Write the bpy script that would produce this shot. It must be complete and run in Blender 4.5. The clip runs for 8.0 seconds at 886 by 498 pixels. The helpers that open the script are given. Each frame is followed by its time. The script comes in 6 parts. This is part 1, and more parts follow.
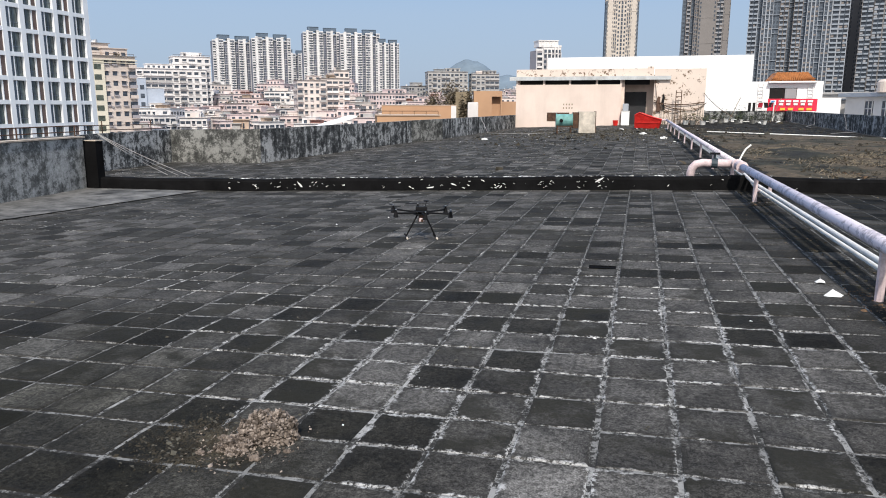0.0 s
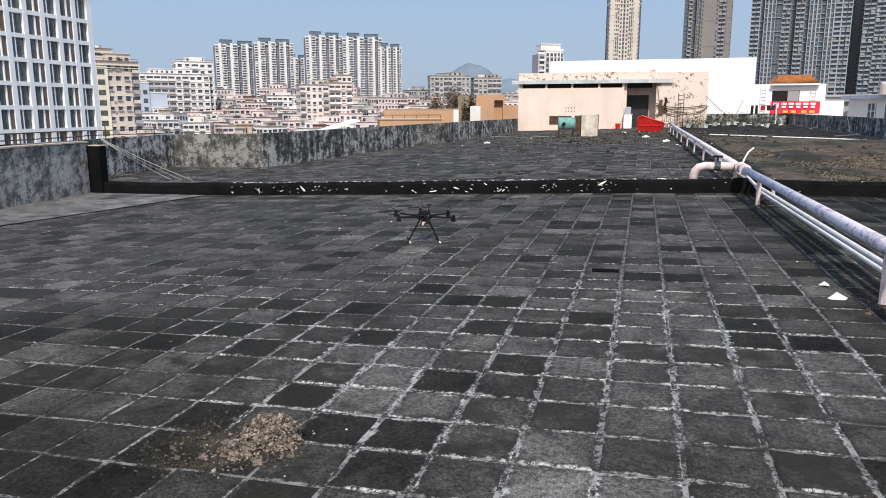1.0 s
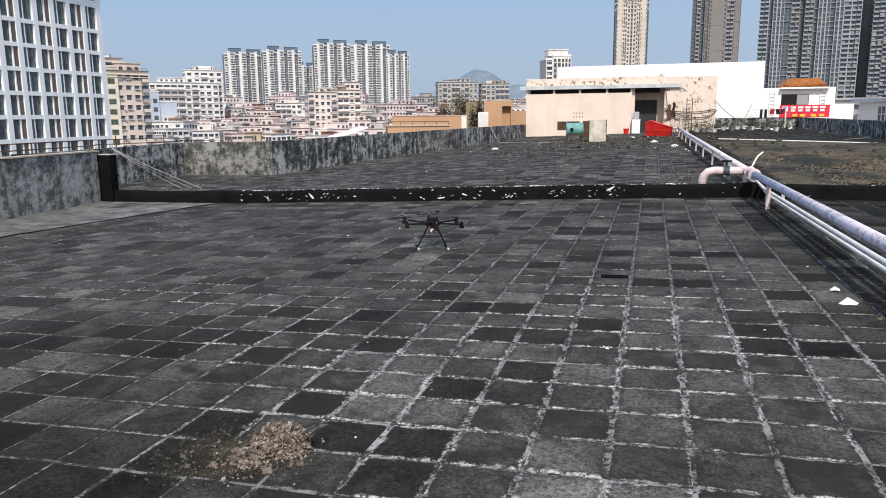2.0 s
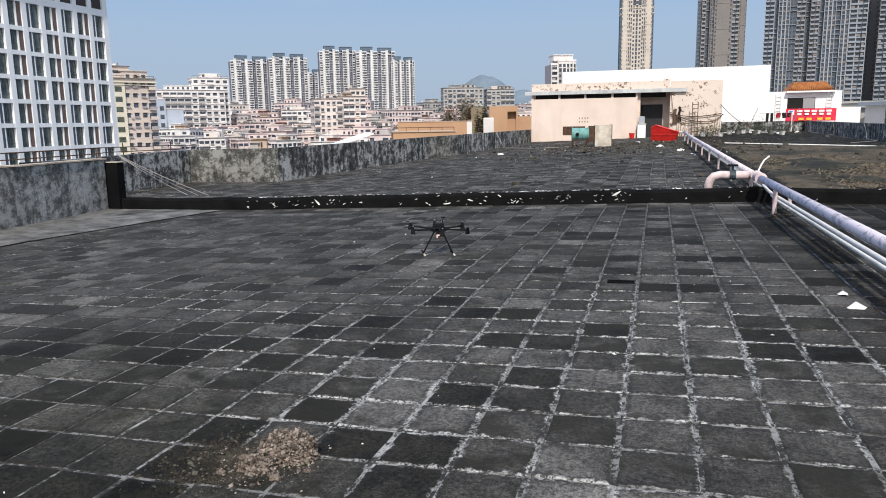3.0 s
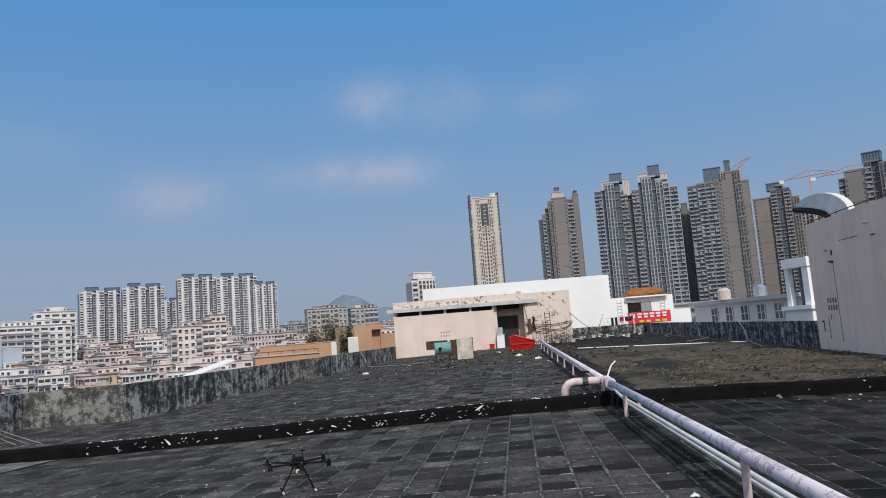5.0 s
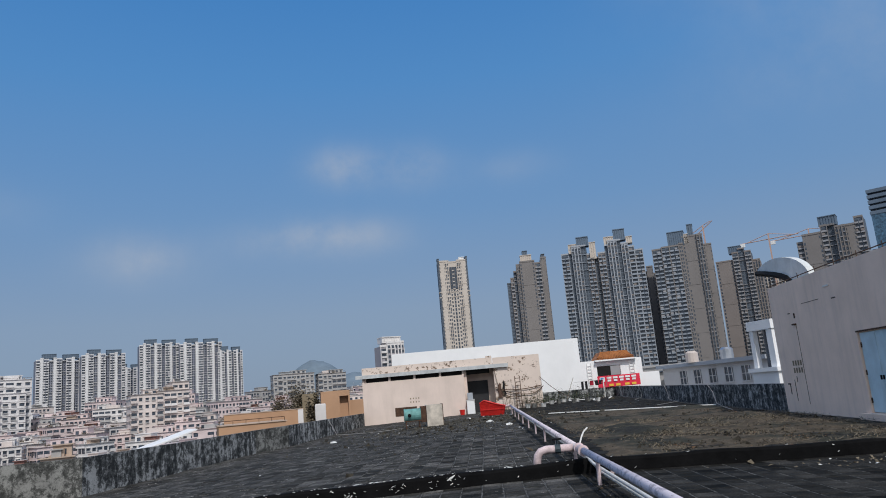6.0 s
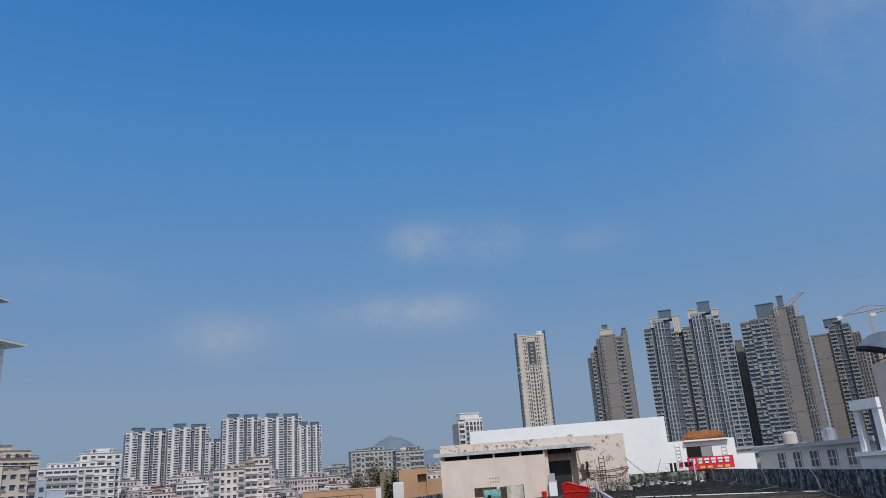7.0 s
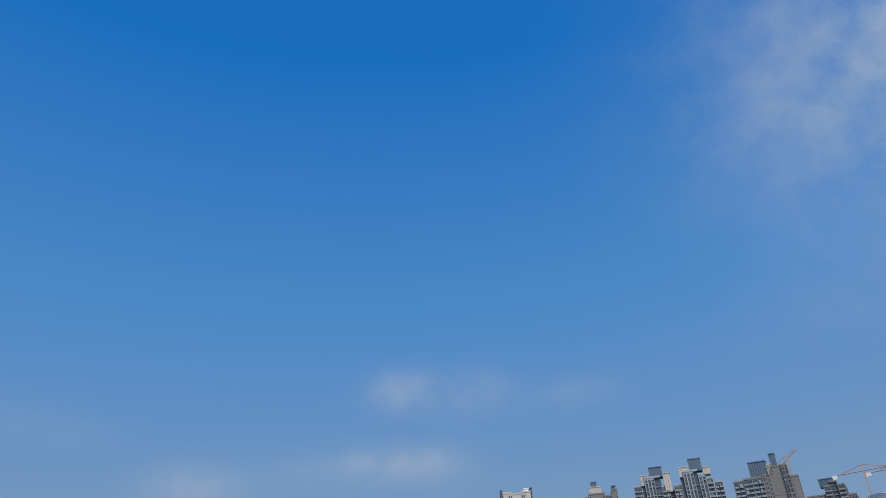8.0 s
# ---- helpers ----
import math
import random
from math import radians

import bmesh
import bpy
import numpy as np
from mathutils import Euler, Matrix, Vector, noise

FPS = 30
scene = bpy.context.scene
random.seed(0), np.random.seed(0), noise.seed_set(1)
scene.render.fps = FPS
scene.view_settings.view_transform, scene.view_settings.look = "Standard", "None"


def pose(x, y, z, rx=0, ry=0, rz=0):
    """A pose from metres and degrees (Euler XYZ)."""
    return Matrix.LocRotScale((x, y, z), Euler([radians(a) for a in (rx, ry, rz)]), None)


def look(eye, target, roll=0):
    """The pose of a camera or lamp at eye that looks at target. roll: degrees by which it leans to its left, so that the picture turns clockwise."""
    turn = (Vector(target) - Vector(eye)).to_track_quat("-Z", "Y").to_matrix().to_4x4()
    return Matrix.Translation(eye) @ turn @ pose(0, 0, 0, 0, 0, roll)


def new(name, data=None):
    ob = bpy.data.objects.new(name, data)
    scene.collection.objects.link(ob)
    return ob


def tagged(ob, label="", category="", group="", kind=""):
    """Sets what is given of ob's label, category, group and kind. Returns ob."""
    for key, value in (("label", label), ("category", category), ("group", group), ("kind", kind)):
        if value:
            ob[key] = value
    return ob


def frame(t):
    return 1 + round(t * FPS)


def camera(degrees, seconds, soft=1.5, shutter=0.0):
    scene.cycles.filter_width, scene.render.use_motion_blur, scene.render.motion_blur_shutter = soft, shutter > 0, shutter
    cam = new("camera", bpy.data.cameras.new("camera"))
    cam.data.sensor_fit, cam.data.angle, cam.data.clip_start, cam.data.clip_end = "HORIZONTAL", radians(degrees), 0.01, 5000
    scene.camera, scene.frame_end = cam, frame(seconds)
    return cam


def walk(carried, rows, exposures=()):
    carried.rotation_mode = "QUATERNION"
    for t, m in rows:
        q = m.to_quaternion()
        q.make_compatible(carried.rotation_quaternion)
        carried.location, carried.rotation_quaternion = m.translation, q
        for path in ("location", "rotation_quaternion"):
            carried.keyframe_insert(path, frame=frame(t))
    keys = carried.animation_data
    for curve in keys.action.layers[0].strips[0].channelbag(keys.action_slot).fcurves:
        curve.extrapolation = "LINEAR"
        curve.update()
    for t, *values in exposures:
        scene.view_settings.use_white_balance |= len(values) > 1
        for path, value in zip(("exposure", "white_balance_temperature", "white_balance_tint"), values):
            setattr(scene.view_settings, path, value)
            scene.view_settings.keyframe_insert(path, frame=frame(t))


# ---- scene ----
cam = camera(63.3, 8.0, soft=0.98)
PATH = [
    (0, (0.143, -3.206, 1.669), (-0.37, -1.313, 1.28), 0.1),
    (0.5, (0.145, -3.208, 1.67), (-0.375, -1.315, 1.284), -0.0),
    (1, (0.141, -3.205, 1.67), (-0.38, -1.312, 1.291), -0.1),
    (1.5, (0.145, -3.207, 1.675), (-0.387, -1.315, 1.303), -0.3),
    (3, (0.148, -3.214, 1.684), (-0.414, -1.326, 1.337), -0.9),
    (3.5, (0.146, -3.214, 1.697), (-0.426, -1.326, 1.369), -1.1),
    (3.8, (0.15, -3.199, 1.722), (-0.475, -1.309, 1.531), -1.59),
    (4, (0.155, -3.194, 1.739), (-0.486, -1.301, 1.674), -1.8),
    (4.2, (0.177, -3.204, 1.751), (-0.451, -1.305, 1.773), -2.31),
    (4.5, (0.211, -3.219, 1.768), (-0.371, -1.312, 1.922), -2.5),
    (4.8, (0.258, -3.241, 1.776), (-0.083, -1.283, 2.004), -3.37),
    (5, (0.289, -3.255, 1.781), (0.104, -1.277, 2.013), -4.3),
    (5.2, (0.306, -3.266, 1.784), (0.221, -1.285, 2.046), -4.7),
    (6.3, (0.25, -3.284, 1.855), (0.157, -1.335, 2.294), -5.3),
    (6.5, (0.246, -3.283, 1.861), (0.048, -1.348, 2.326), -5.2),
    (6.8, (0.24, -3.278, 1.866), (-0.047, -1.364, 2.373), -4.34),
    (7, (0.236, -3.274, 1.869), (-0.037, -1.39, 2.483), -4.1),
    (7.3, (0.23, -3.267, 1.87), (-0.004, -1.425, 2.613), -2.98),
    (7.5, (0.226, -3.262, 1.871), (-0.013, -1.445, 2.67), -3.5),
    (8, (0.215, -3.251, 1.871), (0.031, -1.521, 2.858), -4.0),
]
walk(cam, [(t, look(eye, target, roll)) for t, eye, target, roll in PATH],
     exposures=[(0, 0.0, 6500, 10), (1.5, -0.02, 6500, 10), (3.5, -0.09, 6500, 10), (4.0, -0.15, 6500, 10), (4.5, -0.33, 6480, 10), (5.0, -0.54, 6290, 10), (6.5, -0.76, 6050, 9), (7.5, -0.8, 5800, 8), (8.0, -0.77, 5650, 7)])

# ---- light ----
world = bpy.data.worlds.new("sky")
scene.world = world
world.use_nodes = True
SUN_EL, SUN_AZ = radians(45), radians(165)      # azimuth clockwise from +y
SUN_DIR = Vector((math.sin(SUN_AZ) * math.cos(SUN_EL), math.cos(SUN_AZ) * math.cos(SUN_EL), math.sin(SUN_EL)))
wn, wl = world.node_tree.nodes, world.node_tree.links
bg = wn["Background"]
sky = wn.new("ShaderNodeTexSky")
sky.sky_type, sky.sun_disc = "NISHITA", False
sky.sun_elevation, sky.sun_rotation = SUN_EL, SUN_AZ
sky.air_density, sky.dust_density, sky.ozone_density, sky.altitude = 1.0, 2.2, 2.5, 50
bg.inputs["Strength"].default_value = 0.1


def wnode(kind, **inputs):
    n = wn.new(kind)
    for key, value in inputs.items():
        n.inputs[key].default_value = value
    return n


def wmath(op, a, b=None):
    n = wn.new("ShaderNodeMath")
    n.operation = op
    for i, v in enumerate((a, b)):
        if v is None:
            continue
        if isinstance(v, (int, float)):
            n.inputs[i].default_value = v
        else:
            wl.new(v, n.inputs[i])
    return n.outputs[0]


# small fair-weather clouds: soft spots of the sky dome, broken up by noise
CLOUDS = [  # direction, width, height, strength
    ((-0.165, 0.934, 0.318), 0.045, 0.026, 0.8), ((-0.075, 0.947, 0.311), 0.050, 0.028, 0.55),
    ((-0.204, 0.953, 0.226), 0.095, 0.024, 0.95), ((-0.427, 0.881, 0.202), 0.060, 0.030, 0.6),
    ((0.062, 0.952, 0.299), 0.060, 0.022, 0.20), ((0.47, 0.68, 0.585), 0.19, 0.17, 0.9),
    ((0.50, 0.80, 0.35), 0.20, 0.05, 0.20), ((-0.62, 0.74, 0.26), 0.12, 0.03, 0.18)]
coords = wn.new("ShaderNodeTexCoord")
warp = wnode("ShaderNodeTexNoise", Scale=9.0, Detail=6.0, Roughness=0.62)
wl.new(coords.outputs["Generated"], warp.inputs["Vector"])
cover = None
for (cx, cy, cz), cw, ch, amount in CLOUDS:
    axis = Vector((cx, cy, cz)).normalized()
    side = axis.cross(Vector((0, 0, 1))).normalized()
    rise = side.cross(axis)
    terms = []
    for v, size in ((side, cw), (rise, ch)):
        dot = wn.new("ShaderNodeVectorMath")
        dot.operation = "DOT_PRODUCT"
        dot.inputs[1].default_value = v
        wl.new(coords.outputs["Generated"], dot.inputs[0])
        terms.append(wmath("POWER", wmath("ABSOLUTE", wmath("DIVIDE", dot.outputs["Value"], size)), 2.0))
    front = wn.new("ShaderNodeVectorMath")
    front.operation = "DOT_PRODUCT"
    front.inputs[1].default_value = axis
    wl.new(coords.outputs["Generated"], front.inputs[0])
    fall = wmath("EXPONENT", wmath("MULTIPLY", wmath("ADD", terms[0], terms[1]), -1.0))
    fall = wmath("MULTIPLY", wmath("MULTIPLY", fall, wmath("GREATER_THAN", front.outputs["Value"], 0.0)), amount)
    cover = fall if cover is None else wmath("ADD", cover, fall)
ragged = wmath("MULTIPLY", cover, wmath("MULTIPLY", wmath("SUBTRACT", warp.outputs["Fac"], 0.22), 2.3))
cloud = wn.new("ShaderNodeClamp")
wl.new(ragged, cloud.inputs["Value"])
blend = wn.new("ShaderNodeMix")
blend.data_type = "RGBA"
wl.new(cloud.outputs[0], blend.inputs["Factor"])
# haze of the plain: the clear sky pales towards the horizon
sep = wn.new("ShaderNodeSeparateXYZ")
wl.new(coords.outputs["Generated"], sep.inputs[0])
haze = wn.new("ShaderNodeValToRGB")
while len(haze.color_ramp.elements) < 6:
    haze.color_ramp.elements.new(0.5)
for stop, (p, c) in zip(haze.color_ramp.elements, ((0.0, (0.44, 0.55, 0.70)), (0.12, (0.42, 0.56, 0.76)), (0.25, (0.28, 0.51, 0.855)), (0.42, (0.16, 0.45, 0.92)), (0.7, (0.033, 0.285, 0.84)), (1.0, (0.04, 0.22, 0.62)))):
    stop.position, stop.color = p, (*c, 1)
wl.new(sep.outputs["Z"], haze.inputs["Fac"])
gain = wn.new("ShaderNodeVectorMath")
gain.operation = "SCALE"
gain.inputs["Scale"].default_value = 10.0
wl.new(haze.outputs["Color"], gain.inputs[0])
air = wn.new("ShaderNodeMix")
air.data_type = "RGBA"
air.inputs["Factor"].default_value = 0.85
wl.new(sky.outputs[0], air.inputs["A"])
wl.new(gain.outputs[0], air.inputs["B"])
# the hazy half of the sky round the sun is whiter and brighter
toward = wn.new("ShaderNodeVectorMath")
toward.operation = "DOT_PRODUCT"
toward.inputs[1].default_value = SUN_DIR
wl.new(coords.outputs["Generated"], toward.inputs[0])
glow = wn.new("ShaderNodeMapRange")
glow.interpolation_type = "SMOOTHSTEP"
glow.inputs["From Min"].default_value, glow.inputs["From Max"].default_value = 0.1, 0.9
wl.new(toward.outputs["Value"], glow.inputs["Value"])
veil = wn.new("ShaderNodeMix")
veil.data_type = "RGBA"
wl.new(glow.outputs[0], veil.inputs["Factor"])
wl.new(air.outputs["Result"], veil.inputs["A"])
veil.inputs["B"].default_value = (10.6, 10.9, 11.4, 1)
wl.new(veil.outputs["Result"], blend.inputs["A"])
blend.inputs["B"].default_value = (6.6, 7.2, 8.2, 1)
wl.new(blend.outputs["Result"], bg.inputs["Color"])

sun = bpy.data.lights.new("sun", "SUN")
sun.energy, sun.angle, sun.color = 4.0, radians(2.5), (1.0, 0.93, 0.84)
new("sun", sun).matrix_world = look(SUN_DIR * 100, (0, 0, 0))

# ---- materials ----


def material(name, rough=0.85, metal=0.0, spec=0.3):
    m = bpy.data.materials.new(name)
    m.use_nodes = True
    b = m.node_tree.nodes["Principled BSDF"]
    b.inputs["Roughness"].default_value, b.inputs["Metallic"].default_value = rough, metal
    b.inputs["Specular IOR Level"].default_value = spec
    return m, m.node_tree.nodes, m.node_tree.links, b


def noise_of(n, l, scale, detail=4.0, rough=0.6, stretch=None):
    geo = n.new("ShaderNodeNewGeometry")
    t = n.new("ShaderNodeTexNoise")
    t.inputs["Scale"].default_value, t.inputs["Detail"].default_value, t.inputs["Roughness"].default_value = scale, detail, rough
    if stretch:
        mul = n.new("ShaderNodeVectorMath")
        mul.operation = "MULTIPLY"
        mul.inputs[1].default_value = stretch
        l.new(geo.outputs["Position"], mul.inputs[0])
        l.new(mul.outputs[0], t.inputs["Vector"])
    else:
        l.new(geo.outputs["Position"], t.inputs["Vector"])
    return t.outputs["Fac"]


def ramp(n, l, value, stops):
    r = n.new("ShaderNodeValToRGB")
    while len(r.color_ramp.elements) < len(stops):
        r.color_ramp.elements.new(0.5)
    for e, (p, c) in zip(r.color_ramp.elements, stops):
        e.position = p
        e.color = (*c, 1) if len(c) == 3 else c
    l.new(value, r.inputs["Fac"])
    return r.outputs["Color"]


def mixed(n, l, kind, fac, a, b):
    m = n.new("ShaderNodeMix")
    m.data_type, m.blend_type = "RGBA", kind
    for key, v in (("Factor", fac), ("A", a), ("B", b)):
        if isinstance(v, (int, float)):
            m.inputs[key].default_value = v
        elif isinstance(v, tuple):
            m.inputs[key].default_value = (*v, 1)
        else:
            l.new(v, m.inputs[key])
    return m.outputs["Result"]


def calc(n, l, op, a, b=None):
    m = n.new("ShaderNodeMath")
    m.operation = op
    for i, v in enumerate((a, b)):
        if v is None:
            continue
        if isinstance(v, (int, float)):
            m.inputs[i].default_value = v
        else:
            l.new(v, m.inputs[i])
    return m.outputs[0]


def bump(n, l, b, height, strength=0.4, distance=0.01):
    bm_ = n.new("ShaderNodeBump")
    bm_.inputs["Strength"].default_value, bm_.inputs["Distance"].default_value = strength, distance
    l.new(height, bm_.inputs["Height"])
    l.new(bm_.outputs[0], b.inputs["Normal"])


def gray3(v):
    return (v, v, v)


def plain(name, color, rough=0.8, metal=0.0, vary=0.25, coarse=1.5, fine=40.0, relief=0.3, depth=0.004, streak=0.0, streak_color=(0.05, 0.05, 0.045), spec=0.3):
    """A worn, slightly uneven surface of one colour, with optional run-off streaks."""
    m, n, l, b = material(name, rough, metal, spec)
    a = noise_of(n, l, coarse)
    f = noise_of(n, l, fine, 3.0)
    lo = tuple(c * (1 - vary) for c in color)
    hi = tuple(min(1.0, c * (1 + vary * 0.6)) for c in color)
    col = ramp(n, l, a, ((0.3, lo), (0.7, hi)))
    col = mixed(n, l, "MULTIPLY", vary, col, ramp(n, l, f, ((0.25, gray3(0.55)), (0.75, gray3(1.0)))))
    if streak:
        s = noise_of(n, l, 1.0, 5.0, 0.65, (3.2, 3.2, 0.35))
        col = mixed(n, l, "MIX", calc(n, l, "MULTIPLY", ramp(n, l, s, ((0.48, gray3(0)), (0.7, gray3(1)))), streak), col, streak_color)
    l.new(col, b.inputs["Base Color"])
    bump(n, l, b, f, relief, depth)
    return m


def worn_stretch(n, l):
    """The trodden part of the roof, where lime has bloomed from the joints: 1 there, fading to 0.6."""
    geo = n.new("ShaderNodeNewGeometry")
    off = n.new("ShaderNodeVectorMath")
    off.operation = "DISTANCE"
    off.inputs[1].default_value = (0.4, 0.2, 0.0)
    l.new(geo.outputs["Position"], off.inputs[0])
    fade = n.new("ShaderNodeMapRange")
    fade.interpolation_type = "SMOOTHSTEP"
    for key, value in (("From Min", 1.8), ("From Max", 6.5), ("To Min", 1.0), ("To Max", 0.45)):
        fade.inputs[key].default_value = value
    l.new(off.outputs["Value"], fade.inputs["Value"])
    return fade.outputs[0]


def roof_tile_material():
    m, n, l, b = material("roof_tile_concrete", 0.95, 0, 0.08)
    geo = n.new("ShaderNodeNewGeometry")
    info = n.new("ShaderNodeObjectInfo")
    rnd = calc(n, l, "FRACT", calc(n, l, "ADD", geo.outputs["Random Per Island"], info.outputs["Random"]))
    base = ramp(n, l, rnd, ((0.0, (0.026, 0.0245, 0.021)), (0.15, (0.040, 0.038, 0.033)), (0.25, (0.083, 0.079, 0.073)), (0.72, (0.117, 0.112, 0.105)), (1.0, (0.182, 0.174, 0.163))))
    big = noise_of(n, l, 0.55, 4.0)
    mid = noise_of(n, l, 4.5, 6.0, 0.7)
    grain = noise_of(n, l, 38.0, 5.0, 0.75)
    fine = noise_of(n, l, 120.0, 3.0, 0.7)
    col = mixed(n, l, "MULTIPLY", 0.8, base, ramp(n, l, big, ((0.32, gray3(0.6)), (0.68, gray3(1.15)))))
    col = mixed(n, l, "MULTIPLY", 0.8, col, ramp(n, l, mid, ((0.3, gray3(0.45)), (0.72, gray3(1.3)))))
    col = mixed(n, l, "MULTIPLY", 0.85, col, ramp(n, l, grain, ((0.38, gray3(0.38)), (0.62, gray3(1.45)))))
    col = mixed(n, l, "MULTIPLY", 0.7, col, ramp(n, l, fine, ((0.37, gray3(0.25)), (0.63, gray3(1.6)))))
    blister = noise_of(n, l, 1.7, 5.0, 0.7)
    col = mixed(n, l, "MULTIPLY", 0.85, col, ramp(n, l, blister, ((0.36, gray3(0.5)), (0.5, gray3(1.0)), (0.64, gray3(1.3)))))
    # damp, mossy blots on some of the tiles
    rnd2 = calc(n, l, "FRACT", calc(n, l, "MULTIPLY", rnd, 7.31))
    damp = calc(n, l, "ADD", noise_of(n, l, 3.4, 5.0), calc(n, l, "MULTIPLY", calc(n, l, "SUBTRACT", rnd2, 0.5), 0.36))
    col = mixed(n, l, "MIX", ramp(n, l, damp, ((0.52, gray3(0)), (0.68, gray3(0.85)))), col, (0.024, 0.023, 0.018))
    # lime bloom spreading from the joints, with black moss along it
    sep = n.new("ShaderNodeSeparateXYZ")
    l.new(geo.outputs["Position"], sep.inputs[0])
    near = []
    for k in ("X", "Y"):
        w = calc(n, l, "FRACT", calc(n, l, "DIVIDE", sep.outputs[k], TILE))
        near.append(calc(n, l, "MINIMUM", w, calc(n, l, "SUBTRACT", 1.0, w)))
    edge = calc(n, l, "MULTIPLY", calc(n, l, "MINIMUM", near[0], calc(n, l, "MULTIPLY", near[1], 0.95)), TILE)
    patch = calc(n, l, "MULTIPLY", ramp(n, l, noise_of(n, l, 0.5, 4.0), ((0.36, gray3(0.45)), (0.62, gray3(1.0)))), worn_stretch(n, l))
    # silt and moss lie thick round the clay lump and in the corner by it
    hollow = n.new("ShaderNodeVectorMath")
    hollow.operation = "DISTANCE"
    hollow.inputs[1].default_value = (-3.4, -0.6, 0.0)
    l.new(geo.outputs["Position"], hollow.inputs[0])
    west = n.new("ShaderNodeMapRange")
    west.interpolation_type = "SMOOTHSTEP"
    west.inputs["From Min"].default_value, west.inputs["From Max"].default_value = 1.0, 3.3
    l.new(calc(n, l, "ADD", hollow.outputs["Value"], calc(n, l, "MULTIPLY", calc(n, l, "SUBTRACT", big, 0.5), 4.0)), west.inputs["Value"])
    col = mixed(n, l, "MIX", calc(n, l, "SUBTRACT", 1.0, west.outputs[0]), col, mixed(n, l, "MULTIPLY", 1.0, col, (0.60, 0.60, 0.55)))
    # roof's low side: grazing sheen put in as paler colour, tones evened to grey
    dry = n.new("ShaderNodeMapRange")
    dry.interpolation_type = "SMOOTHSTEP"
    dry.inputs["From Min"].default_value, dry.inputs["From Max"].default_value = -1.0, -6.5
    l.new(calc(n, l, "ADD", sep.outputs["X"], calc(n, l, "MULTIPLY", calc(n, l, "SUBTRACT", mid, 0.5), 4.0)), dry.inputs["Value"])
    grazing_lift = calc(n, l, "MULTIPLY", calc(n, l, "MULTIPLY", dry.outputs[0], west.outputs[0]), 0.03)
    col = mixed(n, l, "MIX", grazing_lift, col, mixed(n, l, "MULTIPLY", 1.0, col, (1.75, 1.75, 1.72)))
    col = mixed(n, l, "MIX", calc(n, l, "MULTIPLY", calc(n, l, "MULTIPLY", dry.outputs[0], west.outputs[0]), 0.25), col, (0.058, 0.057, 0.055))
    # damp black growth beyond the pipe; pipe shade tinted in just before it
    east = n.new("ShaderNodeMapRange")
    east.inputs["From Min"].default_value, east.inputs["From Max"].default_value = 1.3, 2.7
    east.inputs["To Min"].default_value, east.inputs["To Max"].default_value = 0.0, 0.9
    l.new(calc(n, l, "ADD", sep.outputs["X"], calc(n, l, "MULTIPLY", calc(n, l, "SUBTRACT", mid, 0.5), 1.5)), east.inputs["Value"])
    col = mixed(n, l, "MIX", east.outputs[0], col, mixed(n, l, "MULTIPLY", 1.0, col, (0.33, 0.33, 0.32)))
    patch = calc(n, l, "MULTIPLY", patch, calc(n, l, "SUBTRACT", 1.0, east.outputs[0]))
    patch = calc(n, l, "MULTIPLY", patch, calc(n, l, "ADD", calc(n, l, "MULTIPLY", west.outputs[0], 0.56), 0.44))
    wander = noise_of(n, l, 9.0, 6.0, 0.75)
    moss = calc(n, l, "GREATER_THAN", calc(n, l, "MULTIPLY", calc(n, l, "SUBTRACT", noise_of(n, l, 14.0, 6.0, 0.8), 0.30), 0.20), edge)
    col = mixed(n, l, "MIX", calc(n, l, "MULTIPLY", moss, 0.5), col, (0.022, 0.021, 0.019))
    reach = calc(n, l, "MULTIPLY", calc(n, l, "SUBTRACT", wander, 0.365), 0.20)
    near_joint = n.new("ShaderNodeMapRange")
    near_joint.inputs["From Min"].default_value, near_joint.inputs["From Max"].default_value = -0.004, 0.016
    l.new(calc(n, l, "SUBTRACT", calc(n, l, "MULTIPLY", reach, patch), edge), near_joint.inputs["Value"])
    speck = ramp(n, l, noise_of(n, l, 36.0, 7.0, 0.85), ((0.46, gray3(0.0)), (0.52, gray3(1.0))))
    speck = calc(n, l, "MULTIPLY", speck, ramp(n, l, noise_of(n, l, 3.1, 4.0, 0.6), ((0.36, gray3(0.15)), (0.52, gray3(1.0)))))
    lime = calc(n, l, "MULTIPLY", near_joint.outputs[0], speck)
    col = mixed(n, l, "MIX", lime, col, (0.48, 0.476, 0.465))
    l.new(col, b.inputs["Base Color"])
    l.new(ramp(n, l, mid, ((0.3, gray3(0.72)), (0.7, gray3(0.95)))), b.inputs["Roughness"])
    bump(n, l, b, calc(n, l, "ADD", grain, calc(n, l, "MULTIPLY", fine, 0.4)), 0.7, 0.008)
    return m


